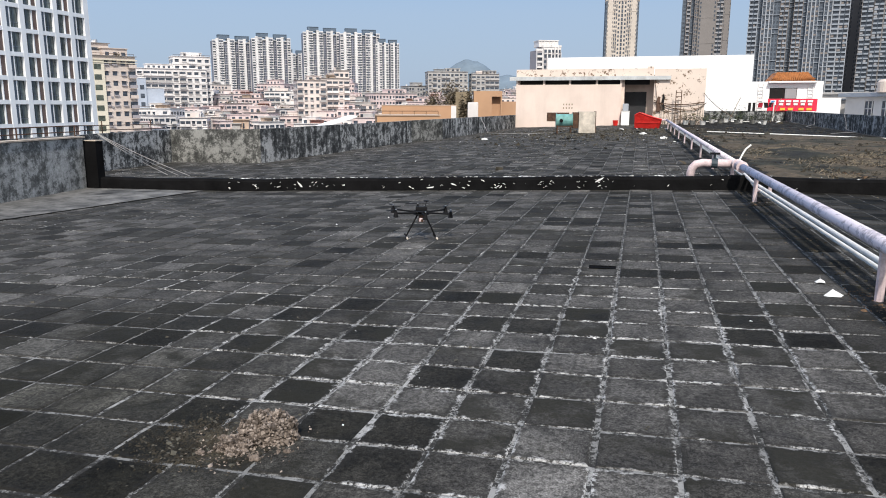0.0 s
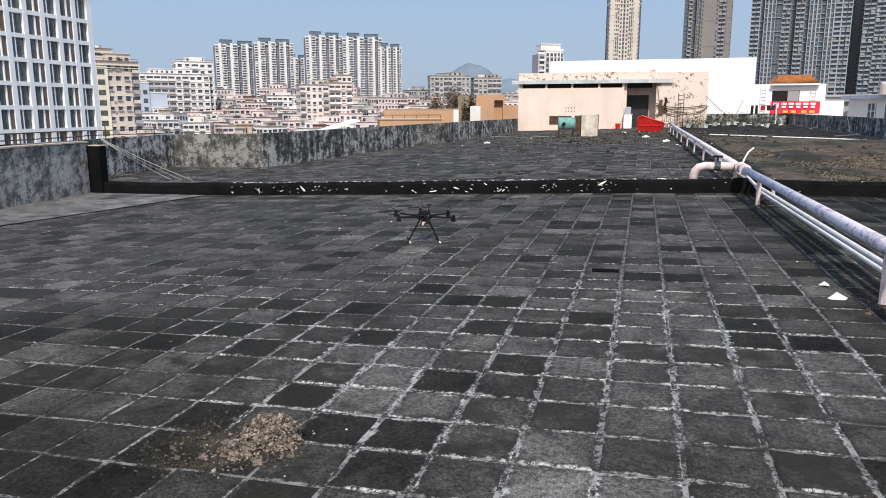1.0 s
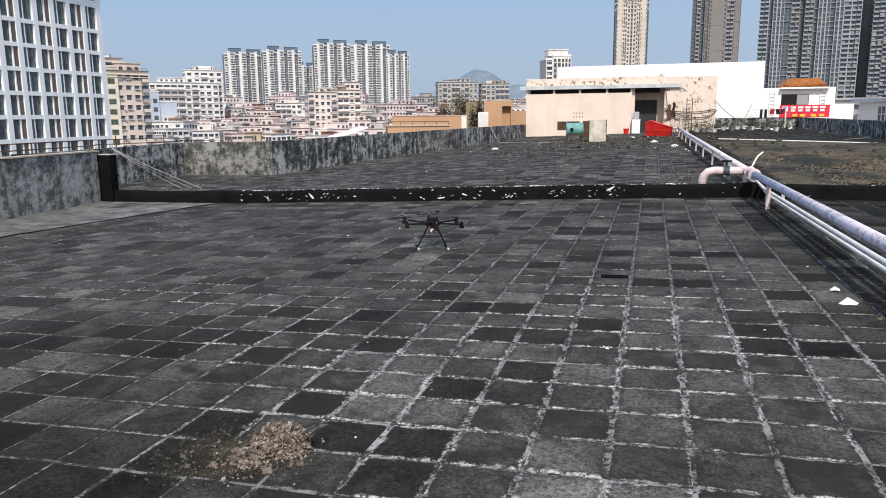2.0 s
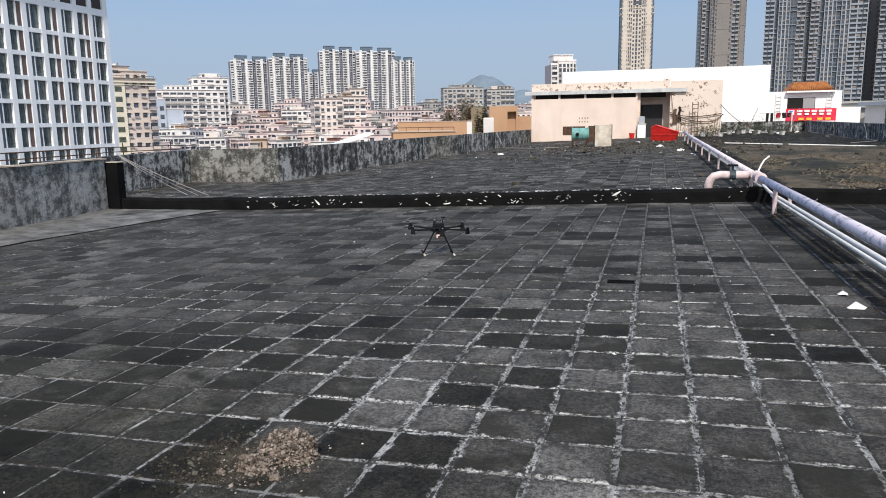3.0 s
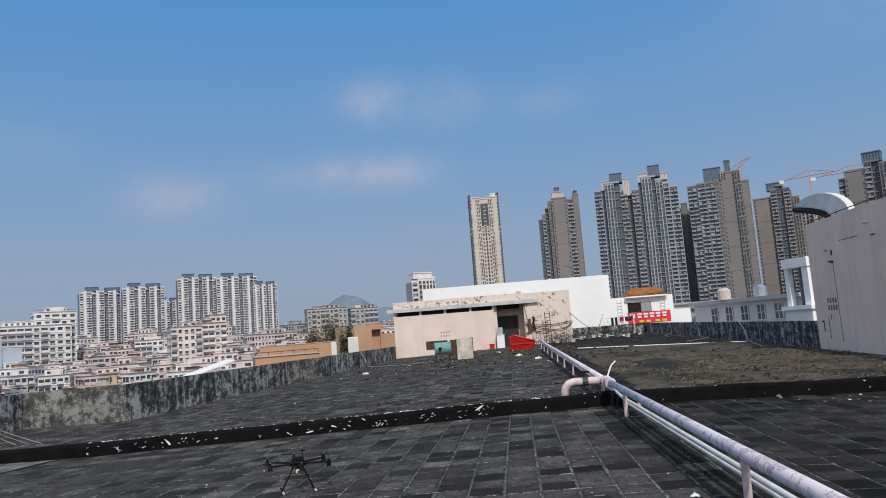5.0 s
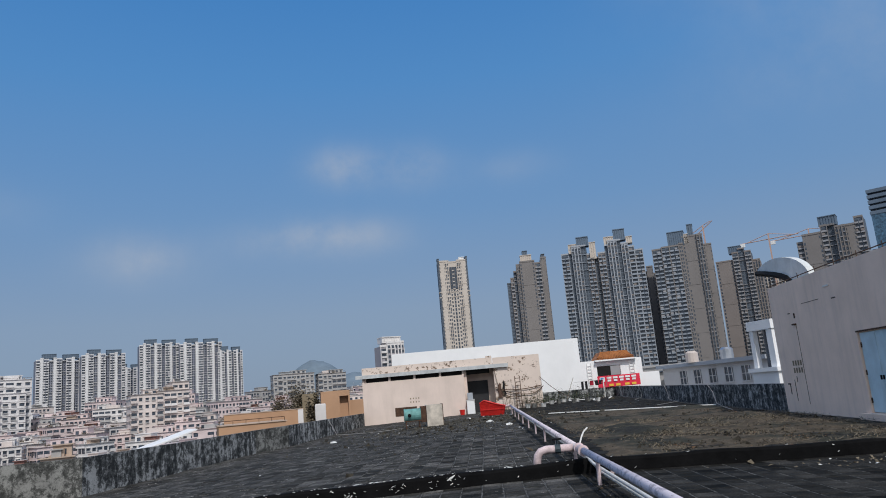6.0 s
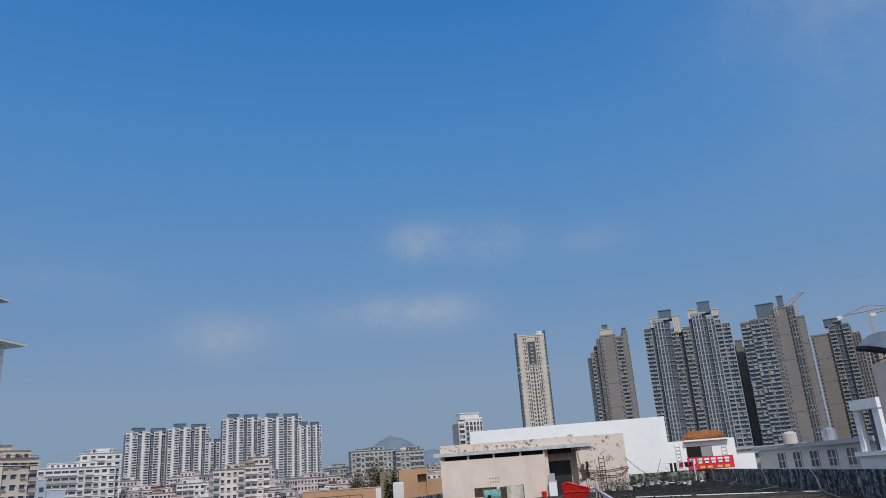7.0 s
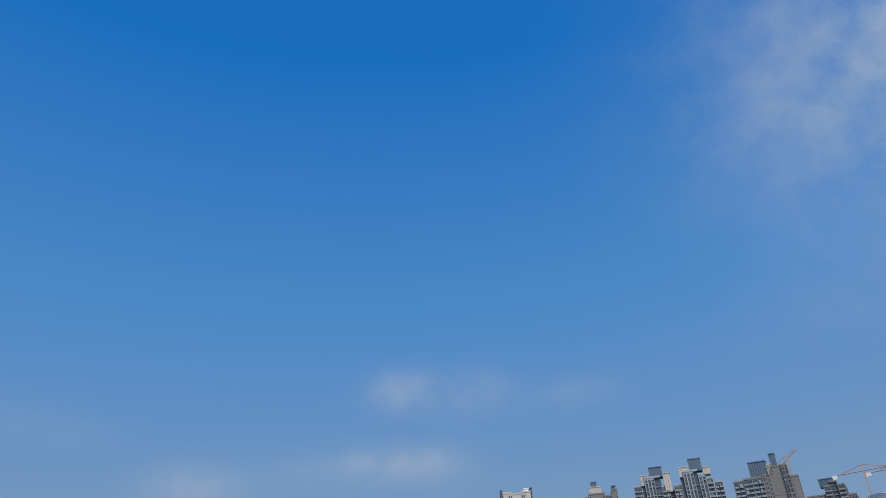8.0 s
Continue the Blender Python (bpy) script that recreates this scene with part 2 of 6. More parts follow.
def mortar_material():
    m, n, l, b = material("joint_mortar", 0.95, 0, 0.2)
    a = noise_of(n, l, 0.9, 4.0)
    f = noise_of(n, l, 40.0, 7.0, 0.85)
    part_ = noise_of(n, l, 7.0, 5.0, 0.75)
    v = calc(n, l, "ADD", calc(n, l, "MULTIPLY", f, 0.5), calc(n, l, "MULTIPLY", part_, 0.5))
    lime = mixed(n, l, "MIX", calc(n, l, "MULTIPLY", ramp(n, l, a, ((0.34, gray3(0.3)), (0.6, gray3(1)))), calc(n, l, "ADD", calc(n, l, "MULTIPLY", worn_stretch(n, l), 0.8), 0.12)), (0.045, 0.045, 0.042), (0.35, 0.347, 0.335))
    col = mixed(n, l, "MIX", ramp(n, l, v, ((0.482, gray3(0)), (0.53, gray3(1)))), (0.03, 0.029, 0.027), lime)
    l.new(col, b.inputs["Base Color"])
    bump(n, l, b, f, 0.6, 0.006)
    return m


def stained_concrete(name, dark, light, split=0.5, soft=0.05, runs=0.25, crisp=0.014):
    """Old render: pale lime plaster coming off in blotches under black mould, with run-off streaks."""
    m, n, l, b = material(name, 0.92, 0, 0.15)
    run = noise_of(n, l, 1.0, 6.0, 0.6, (3.4, 3.4, 0.55))
    blot = noise_of(n, l, 1.5, 7.0, 0.6, (1.0, 1.0, 1.25))
    chip = noise_of(n, l, 5.5, 6.0, 0.62)
    fine = noise_of(n, l, 19.0, 7.0, 0.78)
    v = calc(n, l, "ADD", calc(n, l, "MULTIPLY", run, runs), calc(n, l, "MULTIPLY", blot, 0.62 - runs))
    v = calc(n, l, "ADD", v, calc(n, l, "MULTIPLY", chip, 0.38))
    v = calc(n, l, "ADD", v, calc(n, l, "MULTIPLY", calc(n, l, "SUBTRACT", fine, 0.5), 0.28))

    def tone(k):
        return tuple(p * (1 - k) + q * k for p, q in zip(dark, light))
    col = ramp(n, l, v, ((split - 0.16, tuple(c * 0.45 for c in dark)), (split - 0.07, dark), (split - crisp, tone(0.28)), (split + crisp, tone(0.66)), (split + soft, light)))
    col = mixed(n, l, "MULTIPLY", 0.6, col, ramp(n, l, fine, ((0.3, gray3(0.5)), (0.7, gray3(1.15)))))
    grime = noise_of(n, l, 0.35, 4.0)
    col = mixed(n, l, "MULTIPLY", 0.6, col, ramp(n, l, grime, ((0.35, gray3(0.55)), (0.65, gray3(1.1)))))
    l.new(col, b.inputs["Base Color"])
    bump(n, l, b, calc(n, l, "ADD", calc(n, l, "MULTIPLY", chip, 0.6), fine), 0.6, 0.014)
    return m


def peeling_paint(name, paint, under, amount, scale=1.9):
    m, n, l, b = material(name, 0.85, 0, 0.25)
    a = noise_of(n, l, scale, 8.0, 0.74)
    where = noise_of(n, l, scale * 0.28, 3.0)
    f = noise_of(n, l, 30.0, 3.0)
    v = calc(n, l, "ADD", calc(n, l, "MULTIPLY", a, 0.7), calc(n, l, "MULTIPLY", where, 0.3))
    bare = mixed(n, l, "MULTIPLY", 0.9, under, ramp(n, l, f, ((0.3, gray3(0.4)), (0.7, gray3(1.25)))))
    col = mixed(n, l, "MIX", ramp(n, l, v, ((amount, gray3(0)), (amount + 0.02, gray3(1)))), bare, paint)
    col = mixed(n, l, "MULTIPLY", 0.5, col, ramp(n, l, noise_of(n, l, 0.7, 4.0), ((0.3, gray3(0.75)), (0.7, gray3(1.0)))))
    l.new(col, b.inputs["Base Color"])
    bump(n, l, b, calc(n, l, "ADD", v, calc(n, l, "MULTIPLY", f, 0.2)), 0.3, 0.006)
    return m


def glass_material(name, tint, rough=0.08):
    m, n, l, b = material(name, rough, 0, 0.6)
    geo = n.new("ShaderNodeNewGeometry")
    v = noise_of(n, l, 0.9, 2.0)
    col = ramp(n, l, v, ((0.35, tuple(c * 0.55 for c in tint)), (0.7, tuple(c * 1.5 for c in tint))))
    l.new(col, b.inputs["Base Color"])
    return m


def soil_material():
    m, n, l, b = material("roof_soil", 0.95, 0, 0.15)
    a = noise_of(n, l, 0.35, 5.0, 0.65)
    c = noise_of(n, l, 3.0, 6.0, 0.7)
    f = noise_of(n, l, 40.0, 4.0, 0.7)
    col = ramp(n, l, a, ((0.32, (0.032, 0.031, 0.028)), (0.44, (0.060, 0.058, 0.044)), (0.54, (0.125, 0.10, 0.072)), (0.64, (0.085, 0.072, 0.052)), (0.75, (0.038, 0.037, 0.032))))
    col = mixed(n, l, "MULTIPLY", 0.8, col, ramp(n, l, c, ((0.3, gray3(0.35)), (0.7, gray3(1.35)))))
    col = mixed(n, l, "MULTIPLY", 0.8, col, ramp(n, l, f, ((0.3, gray3(0.4)), (0.7, gray3(1.3)))))
    l.new(col, b.inputs["Base Color"])
    bump(n, l, b, f, 0.8, 0.02)
    return m


def clay_material():
    m, n, l, b = material("dry_clay", 0.95, 0, 0.1)
    geo = n.new("ShaderNodeNewGeometry")
    a = calc(n, l, "ADD", calc(n, l, "MULTIPLY", geo.outputs["Random Per Island"], 0.6), calc(n, l, "MULTIPLY", noise_of(n, l, 14.0, 5.0), 0.4))
    f = noise_of(n, l, 90.0, 5.0, 0.75)
    col = ramp(n, l, a, ((0.2, (0.07, 0.057, 0.047)), (0.5, (0.19, 0.155, 0.13)), (0.8, (0.36, 0.305, 0.265))))
    col = mixed(n, l, "MULTIPLY", 0.8, col, ramp(n, l, f, ((0.35, gray3(0.35)), (0.65, gray3(1.3)))))
    l.new(col, b.inputs["Base Color"])
    bump(n, l, b, f, 0.5, 0.004)
    return m


TILE = 0.4
M = {
    "tile": roof_tile_material(),
    "mortar": mortar_material(),
    "parapet": stained_concrete("mould_stained_concrete", (0.10, 0.102, 0.098), (0.42, 0.42, 0.405), 0.50, 0.10, 0.26, 0.013),
    # copy of the parapet concrete, darkened in colour for walls facing the sun
    "parapet_sunward": stained_concrete("sunward_lime_plaster", (0.062, 0.063, 0.060), (0.30, 0.30, 0.285), 0.51, 0.06, 0.2, 0.006),
    "parapet_dark": stained_concrete("dark_mould_concrete", (0.048, 0.051, 0.053), (0.46, 0.465, 0.46), 0.525, 0.05, 0.34, 0.005),
    "concrete": plain("gutter_concrete", (0.165, 0.16, 0.15), 0.9, vary=0.8, coarse=2.4, fine=16),
    "bitumen": plain("black_bitumen", (0.009, 0.009, 0.0095), 0.9, spec=0.04, vary=0.4, coarse=2.0, fine=14, relief=0.5, depth=0.02),
    "flake": plain("white_flaking_film", (0.8, 0.8, 0.78), 0.6),
    "cap": plain("cream_cap_render", (0.62, 0.52, 0.42), 0.8, vary=0.6, coarse=2.2, fine=14),
    "rust": plain("rusty_iron", (0.10, 0.055, 0.035), 0.8, vary=0.5, coarse=5),
    "soil": soil_material(),
    "pipe": peeling_paint("weathered_lilac_paint", (0.80, 0.715, 0.755), (0.63, 0.565, 0.61), 0.47, 7.0),
    "pink": plain("faded_pink_paint", (0.72, 0.585, 0.59), 0.65, vary=0.35, coarse=5),
    "pvc": plain("white_pvc", (0.84, 0.83, 0.80), 0.45, vary=0.2, coarse=3),
    "hut": plain("cream_pink_render", (0.76, 0.635, 0.56), 0.9, vary=0.1, coarse=0.7, streak=0.12, streak_color=(0.4, 0.33, 0.27)),
    "hut_peel": peeling_paint("peeling_cream_paint", (0.76, 0.645, 0.565), (0.24, 0.17, 0.12), 0.43, 3.4),
    "hut_inside": plain("shaded_porch_render", (0.74, 0.61, 0.53), 0.9, vary=0.2),
    "canopy": plain("grey_canopy_sheet", (0.55, 0.57, 0.58), 0.7, vary=0.3, coarse=1.5),
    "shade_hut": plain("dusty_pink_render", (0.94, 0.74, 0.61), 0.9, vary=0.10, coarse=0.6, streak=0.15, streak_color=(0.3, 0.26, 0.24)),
    "white": plain("white_wall_paint", (0.88, 0.88, 0.88), 0.85, vary=0.06, coarse=0.4, streak=0.05, streak_color=(0.55, 0.55, 0.55)),
    # near-black colour stands in for the unlit depth of openings and doorway
    "void": plain("dark_interior", (0.018, 0.017, 0.017), 0.9),
    "door_dark": plain("dark_doorway_fill", (0.035, 0.036, 0.04), 0.6),
    "door_blue": plain("pale_blue_metal", (0.55, 0.72, 0.80), 0.5, vary=0.15, streak=0.15, streak_color=(0.25, 0.22, 0.2)),
    "red": plain("red_plastic", (0.70, 0.025, 0.018), 0.45, vary=0.2, coarse=4, spec=0.4),
    "teal": plain("faded_teal_paint", (0.16, 0.36, 0.34), 0.6, vary=0.35, coarse=4),
    "box_sheet": plain("dirty_cream_sheet", (0.62, 0.56, 0.48), 0.75, vary=0.35, coarse=2.5),
    "banner": plain("red_banner_cloth", (0.72, 0.03, 0.07), 0.7, vary=0.1),
    "banner_white": plain("white_print", (0.85, 0.82, 0.82), 0.7, vary=0.05),
    "banner_yellow": plain("yellow_print", (0.8, 0.5, 0.06), 0.7, vary=0.05),
    "banner_blue": plain("blue_print", (0.06, 0.25, 0.55), 0.7, vary=0.05),
    "orange_tile": plain("orange_roof_tile", (0.36, 0.135, 0.04), 0.7, vary=0.35, coarse=3),
    "orange_wall": plain("orange_wall_paint", (0.50, 0.305, 0.185), 0.85, vary=0.12, coarse=0.3),
    "black": plain("matt_black_carbon", (0.009, 0.009, 0.010), 0.7, vary=0.3, spec=0.15),
    "black_cloth": plain("black_cloth", (0.015, 0.015, 0.017), 0.9),
    "brown_cloth": plain("brown_cloth", (0.13, 0.08, 0.06), 0.95),
    "red_cloth": plain("dark_red_cloth", (0.35, 0.02, 0.04), 0.9),
    "steel": plain("dull_steel", (0.55, 0.56, 0.58), 0.35, metal=0.8, vary=0.15),
    "galvanised": plain("galvanised_sheet", (0.74, 0.76, 0.75), 0.6, vary=0.2, coarse=1.5),
    "cable": plain("grey_cable", (0.35, 0.34, 0.33), 0.7),
    "clay": clay_material(),
    "pebble": plain("dull_gravel", (0.085, 0.08, 0.065), 0.9, vary=0.5, coarse=8),
    "leaf": plain("green_leaf", (0.095, 0.115, 0.055), 0.7, vary=0.5, coarse=4),
    "tree_leaf": plain("dusty_olive_leaf", (0.25, 0.205, 0.14), 0.8, vary=0.5, coarse=1.5),
    "straw": plain("dry_straw", (0.22, 0.18, 0.125), 0.9, vary=0.5, coarse=3),
    "pot": plain("grey_pot", (0.20, 0.20, 0.19), 0.8),
    "office": plain("office_white_cladding", (0.86, 0.88, 0.90), 0.6, vary=0.06, coarse=0.2),
    "office_brown": plain("brown_screen", (0.165, 0.115, 0.10), 0.6, vary=0.25, coarse=0.8),
    "office_roof": plain("grey_roof_sheet", (0.17, 0.19, 0.22), 0.5, vary=0.2, coarse=0.4),
    "glass": glass_material("window_glass", (0.085, 0.105, 0.105)),
    "glass_blue": glass_material("blue_glass", (0.055, 0.12, 0.19), 0.05),
    "glass_green": glass_material("green_window_glass", (0.075, 0.09, 0.07), 0.2),
    "glass_far": glass_material("far_window_glass", (0.055, 0.068, 0.09), 0.25),
    "tower_beige": plain("beige_facing", (0.56, 0.50, 0.44), 0.8, vary=0.1, coarse=0.05, fine=1),
    "tower_taupe": plain("taupe_facing", (0.225, 0.208, 0.20), 0.8, vary=0.12, coarse=0.05, fine=1),
    "tower_brown": plain("brown_grey_facing", (0.25, 0.22, 0.205), 0.8, vary=0.12, coarse=0.05, fine=1),
    "tower_grey": plain("grey_facing", (0.33, 0.33, 0.345), 0.8, vary=0.12, coarse=0.05, fine=1),
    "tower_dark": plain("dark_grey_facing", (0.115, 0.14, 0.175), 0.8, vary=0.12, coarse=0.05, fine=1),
    "tower_pale": plain("pale_facing", (0.37, 0.395, 0.435), 0.8, vary=0.1, coarse=0.05, fine=1),
    "tower_rose": plain("grey_rose_facing", (0.36, 0.34, 0.36), 0.8, vary=0.12, coarse=0.05, fine=1),
    "far_pale": plain("far_white_facing", (0.70, 0.69, 0.69), 0.8, vary=0.08, coarse=0.05, fine=1),
    "far_grey": plain("far_grey_facing", (0.44, 0.43, 0.45), 0.8, vary=0.08, coarse=0.05, fine=1),
    "crown": plain("blue_grey_crown", (0.13, 0.175, 0.235), 0.7, vary=0.15, coarse=0.1, fine=1),
    "house_cream": plain("cream_house_wall", (0.69, 0.615, 0.575), 0.9, vary=0.15, coarse=0.15, fine=3),
    "house_pink": plain("pale_pink_house_wall", (0.68, 0.57, 0.555), 0.9, vary=0.15, coarse=0.15, fine=3),
    "house_white": plain("off_white_house_wall", (0.74, 0.715, 0.70), 0.9, vary=0.15, coarse=0.15, fine=3),
    "house_grey": plain("grey_house_wall", (0.42, 0.41, 0.40), 0.9, vary=0.18, coarse=0.15, fine=3),
    "house_yellow": plain("yellow_beige_house_wall", (0.61, 0.53, 0.475), 0.9, vary=0.12, coarse=0.15, fine=3),
    # warm sunlight on the beige house's left face put into the colour
    "house_sunlit": plain("sunlit_yellow_wall", (0.70, 0.65, 0.53), 0.9, vary=0.12, coarse=0.15, fine=3),
    "house_roof": plain("flat_roof_screed", (0.30, 0.27, 0.25), 0.9, vary=0.3, coarse=0.2, fine=3),
    "house_red": plain("red_coping", (0.25, 0.13, 0.11), 0.8, vary=0.2, coarse=0.3),
    # distance haze is mixed into the hill's own colour
    "hill": plain("hazed_wooded_hill", (0.165, 0.215, 0.265), 0.95, vary=0.22, coarse=0.012, fine=0.08),
    "city": plain("city_ground", (0.16, 0.155, 0.14), 0.95, vary=0.4, coarse=0.01, fine=0.2),
    "house_tan": plain("tan_wall_paint", (0.54, 0.42, 0.33), 0.9, vary=0.2, coarse=0.4, fine=6),
    "olive_wall": plain("olive_brown_render", (0.26, 0.21, 0.14), 0.9, vary=0.2, coarse=0.6, fine=6),
    "litter": plain("dark_leaf_litter", (0.05, 0.043, 0.031), 0.95, vary=0.7, coarse=6, fine=40),
    "office_panel": plain("dark_brown_louvre", (0.06, 0.05, 0.05), 0.7, vary=0.2, coarse=0.8, fine=12),
    "valve_paint": plain("dark_valve_paint", (0.05, 0.07, 0.085), 0.6, vary=0.4, coarse=8),
    "dry_leaf": plain("dry_brown_leaf", (0.16, 0.10, 0.06), 0.9, vary=0.6, coarse=5),
    # the gable's blue shade is put into this colour
    "house_shade_blue": plain("shade_blue_gable", (0.40, 0.45, 0.53), 0.9, vary=0.1, coarse=0.15, fine=3),
    "tower_balcony": plain("slate_balcony_facing", (0.30, 0.335, 0.385), 0.8, vary=0.12, coarse=0.05, fine=1),
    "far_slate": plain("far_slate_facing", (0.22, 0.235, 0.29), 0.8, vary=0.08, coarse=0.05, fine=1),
    "crane": plain("crane_red", (0.5, 0.34, 0.28), 0.6),
}

# ---- building helpers ----


def box(bm, x0, x1, y0, y1, z0, z1, m=None, taper=0.0):
    """A box; taper draws its top in by that share."""
    vs = []
    cx, cy = (x0 + x1) / 2, (y0 + y1) / 2
    for z, k in ((z0, 1.0), (z1, 1.0 - taper)):
        for x, y in ((x0, y0), (x1, y0), (x1, y1), (x0, y1)):
            p = Vector((cx + (x - cx) * k, cy + (y - cy) * k, z))
            vs.append(bm.verts.new(m @ p if m else p))
    for f in ((3, 2, 1, 0), (4, 5, 6, 7), (0, 1, 5, 4), (1, 2, 6, 5), (2, 3, 7, 6), (3, 0, 4, 7)):
        bm.faces.new([vs[i] for i in f])
    return vs


def tube(bm, pts, r, seg=10, ends=True):
    """A round bar along a line of points."""
    pts = [Vector(p) for p in pts]
    rings = []
    s = None
    for i, p in enumerate(pts):
        d = (pts[min(i + 1, len(pts) - 1)] - pts[max(i - 1, 0)]).normalized()
        if s is None:
            s = d.cross(Vector((0, 0, 1)) if abs(d.z) < 0.95 else Vector((1, 0, 0)))
        s = (s - d * s.dot(d)).normalized()
        u = s.cross(d)
        rr = r[i] if isinstance(r, (list, tuple)) else r
        rings.append([bm.verts.new(p + (s * math.cos(a) + u * math.sin(a)) * rr) for a in [2 * math.pi * k / seg for k in range(seg)]])
    for a, b in zip(rings, rings[1:]):
        for k in range(seg):
            bm.faces.new((a[k], a[(k + 1) % seg], b[(k + 1) % seg], b[k]))
    if ends:
        bm.faces.new(rings[0][::-1])
        bm.faces.new(rings[-1])


def prism(bm, outline, z0, z1):
    lo = [bm.verts.new((x, y, z0)) for x, y in outline]
    hi = [bm.verts.new((x, y, z1)) for x, y in outline]
    n = len(lo)
    bm.faces.new(lo[::-1])
    bm.faces.new(hi)
    for i in range(n):
        bm.faces.new((lo[i], lo[(i + 1) % n], hi[(i + 1) % n], hi[i]))


def link(name, bm, mat, smooth=False):
    bmesh.ops.recalc_face_normals(bm, faces=bm.faces[:])
    me = bpy.data.meshes.new(name)
    bm.to_mesh(me)
    bm.free()
    me.materials.append(M[mat] if isinstance(mat, str) else mat)
    if smooth:
        for p in me.polygons:
            p.use_smooth = True
    return new(name, me)


def part(name, bm, mat, parent, label="", smooth=False, kind=""):
    ob = link(name, bm, mat, smooth)
    ob.parent = parent
    return tagged(ob, label, kind=kind)


def structure(name, bm, mat, label, category, smooth=False):
    return tagged(link(name, bm, mat, smooth), label, category, kind="structure")


def thing(name, label, category, m=Matrix(), group=""):
    ob = new(name)
    ob.matrix_world = m
    ob.empty_display_size = 0.2
    return tagged(ob, label, category, group)


def boxes(*rows):
    bm = bmesh.new()
    for r in rows:
        box(bm, *r)
    return bm


def tubes(*rows, seg=10):
    bm = bmesh.new()
    for pts, r in rows:
        tube(bm, pts, r, seg)
    return bm


def bevelled(bm, width, segments=2):
    bmesh.ops.bevel(bm, geom=bm.edges[:], offset=width, segments=segments, affect="EDGES", profile=0.6)
    return bm


def ground_z(x, y):
    """The roof falls to both sides of a ridge and climbs gently towards the stair house."""
    z = 0.03 * min(x, 2.4) - 0.015 * max(0.0, x - 2.4) if x > -9 else -0.27 + 0.01 * (x + 9)
    return z + 0.0108 * max(0.0, y - 12)


rng = random.Random(7)

# ---- the roof and its walls ----
STREET = -30.0
xs, ys = (-17.0, -9.0, 2.4, 12.3), (-9.0, 12.0, 66.0)
bm = bmesh.new()
tops = [[bm.verts.new((x, y, ground_z(x, y) - 0.0052)) for x in xs] for y in ys]
for a, b in zip(tops, tops[1:]):
    for i in range(3):
        bm.faces.new((a[i], a[i + 1], b[i + 1], b[i]))
rim = tops[0] + [tops[1][3]] + tops[2][::-1] + [tops[1][0]]
low = [bm.verts.new((v.co.x, v.co.y, STREET)) for v in rim]
for i in range(len(rim)):
    j = (i + 1) % len(rim)
    bm.faces.new((rim[i], low[i], low[j], rim[j]))
bm.faces.new(low)
deck = structure("floor", bm, "mortar", "flat factory roof deck with pale mortar joints", "roof")


def parapet(name, pts, top, mat, label, thick=0.22):
    """An upright wall along pts, its visible face on that line and its body to the left of it."""
    bm = bmesh.new()
    for (p, q), (za, zb) in zip(zip(pts, pts[1:]), zip(top, top[1:])):
        p, q = Vector(p), Vector(q)
        s = (q - p).normalized()
        o = Vector((-s.y, s.x)) * thick
        v = [bm.verts.new((*c, z)) for c, z in ((p, ground_z(*p) - 0.3), (q, ground_z(*q) - 0.3), (q + o, ground_z(*q) - 0.3), (p + o, ground_z(*p) - 0.3), (p, za), (q, zb), (q + o, zb), (p + o, za))]
        for f in ((3, 2, 1, 0), (4, 5, 6, 7), (0, 1, 5, 4), (1, 2, 6, 5), (2, 3, 7, 6), (3, 0, 4, 7)):
            bm.faces.new([v[i] for i in f])
    return structure(name, bm, mat, label, "parapet")


parapet("wall_west_1", [(-11.0, -9.0), (-12.4, 8.5), (-12.77, 11.35)], [0.92, 0.92, 0.90], "parapet", "low grey concrete parapet streaked with black mould")
parapet("wall_west_2", [(-15.5, 11.9), (-15.72, 18.85)], [0.82, 0.86], "parapet_dark", "recessed dark parapet wall streaked with mould")
parapet("wall_west_3", [(-15.72, 18.85), (-12.22, 18.83)], [0.86, 0.91], "parapet_sunward", "return of the parapet with blotched lime plaster, darkened against the sun")
parapet("wall_west_4", [(-12.22, 18.83), (-10.84, 31.3)], [0.91, 0.97], "parapet_dark", "dark mould-streaked concrete parapet along the roof edge")
parapet("wall_west_5", [(-10.84, 31.3), (-9.95, 33.9)], [0.98, 1.02], "parapet_sunward", "patch of concrete parapet, its colour darkened against the sun")
parapet("wall_west_6", [(-9.95, 33.9), (-8.8, 50.2)], [1.02, 1.06], "parapet_dark", "dark mould-streaked concrete parapet along the roof edge")
parapet("wall_east_1", [(12.0, 66.0), (12.0, 26.4)], [1.36, 1.16], "parapet_dark", "dark stained concrete parapet on the far roof edge")
parapet("wall_east_2", [(12.0, 9.0), (12.0, -9.0)], [1.0, 0.9], "parapet_dark", "dark stained concrete parapet behind the roof hut")
parapet("wall_south", [(12.0, -8.8), (-11.0, -8.8)][::1], [0.9, 0.9], "parapet", "grey concrete parapet closing the roof", 0.2)
parapet("wall_north", [(4.3, 64.6), (12.0, 64.6)], [1.32, 1.36], "parapet_dark", "dark stained parapet at the far end of the roof")

# bitumen-clad end of the first wall and the strip of bare concrete in front of it
structure("trim_post_cap", boxes((-12.78, -12.44, 11.38, 11.66, 0.84, 0.86)), "cap", "strip of peeling pale film on the wall end", "trim")
structure("trim_black_post", boxes((-15.45, -12.46, 11.40, 11.64, -0.4, 0.84)), "bitumen", "black bitumen-coated end of the wall", "wall")
bm = bmesh.new()
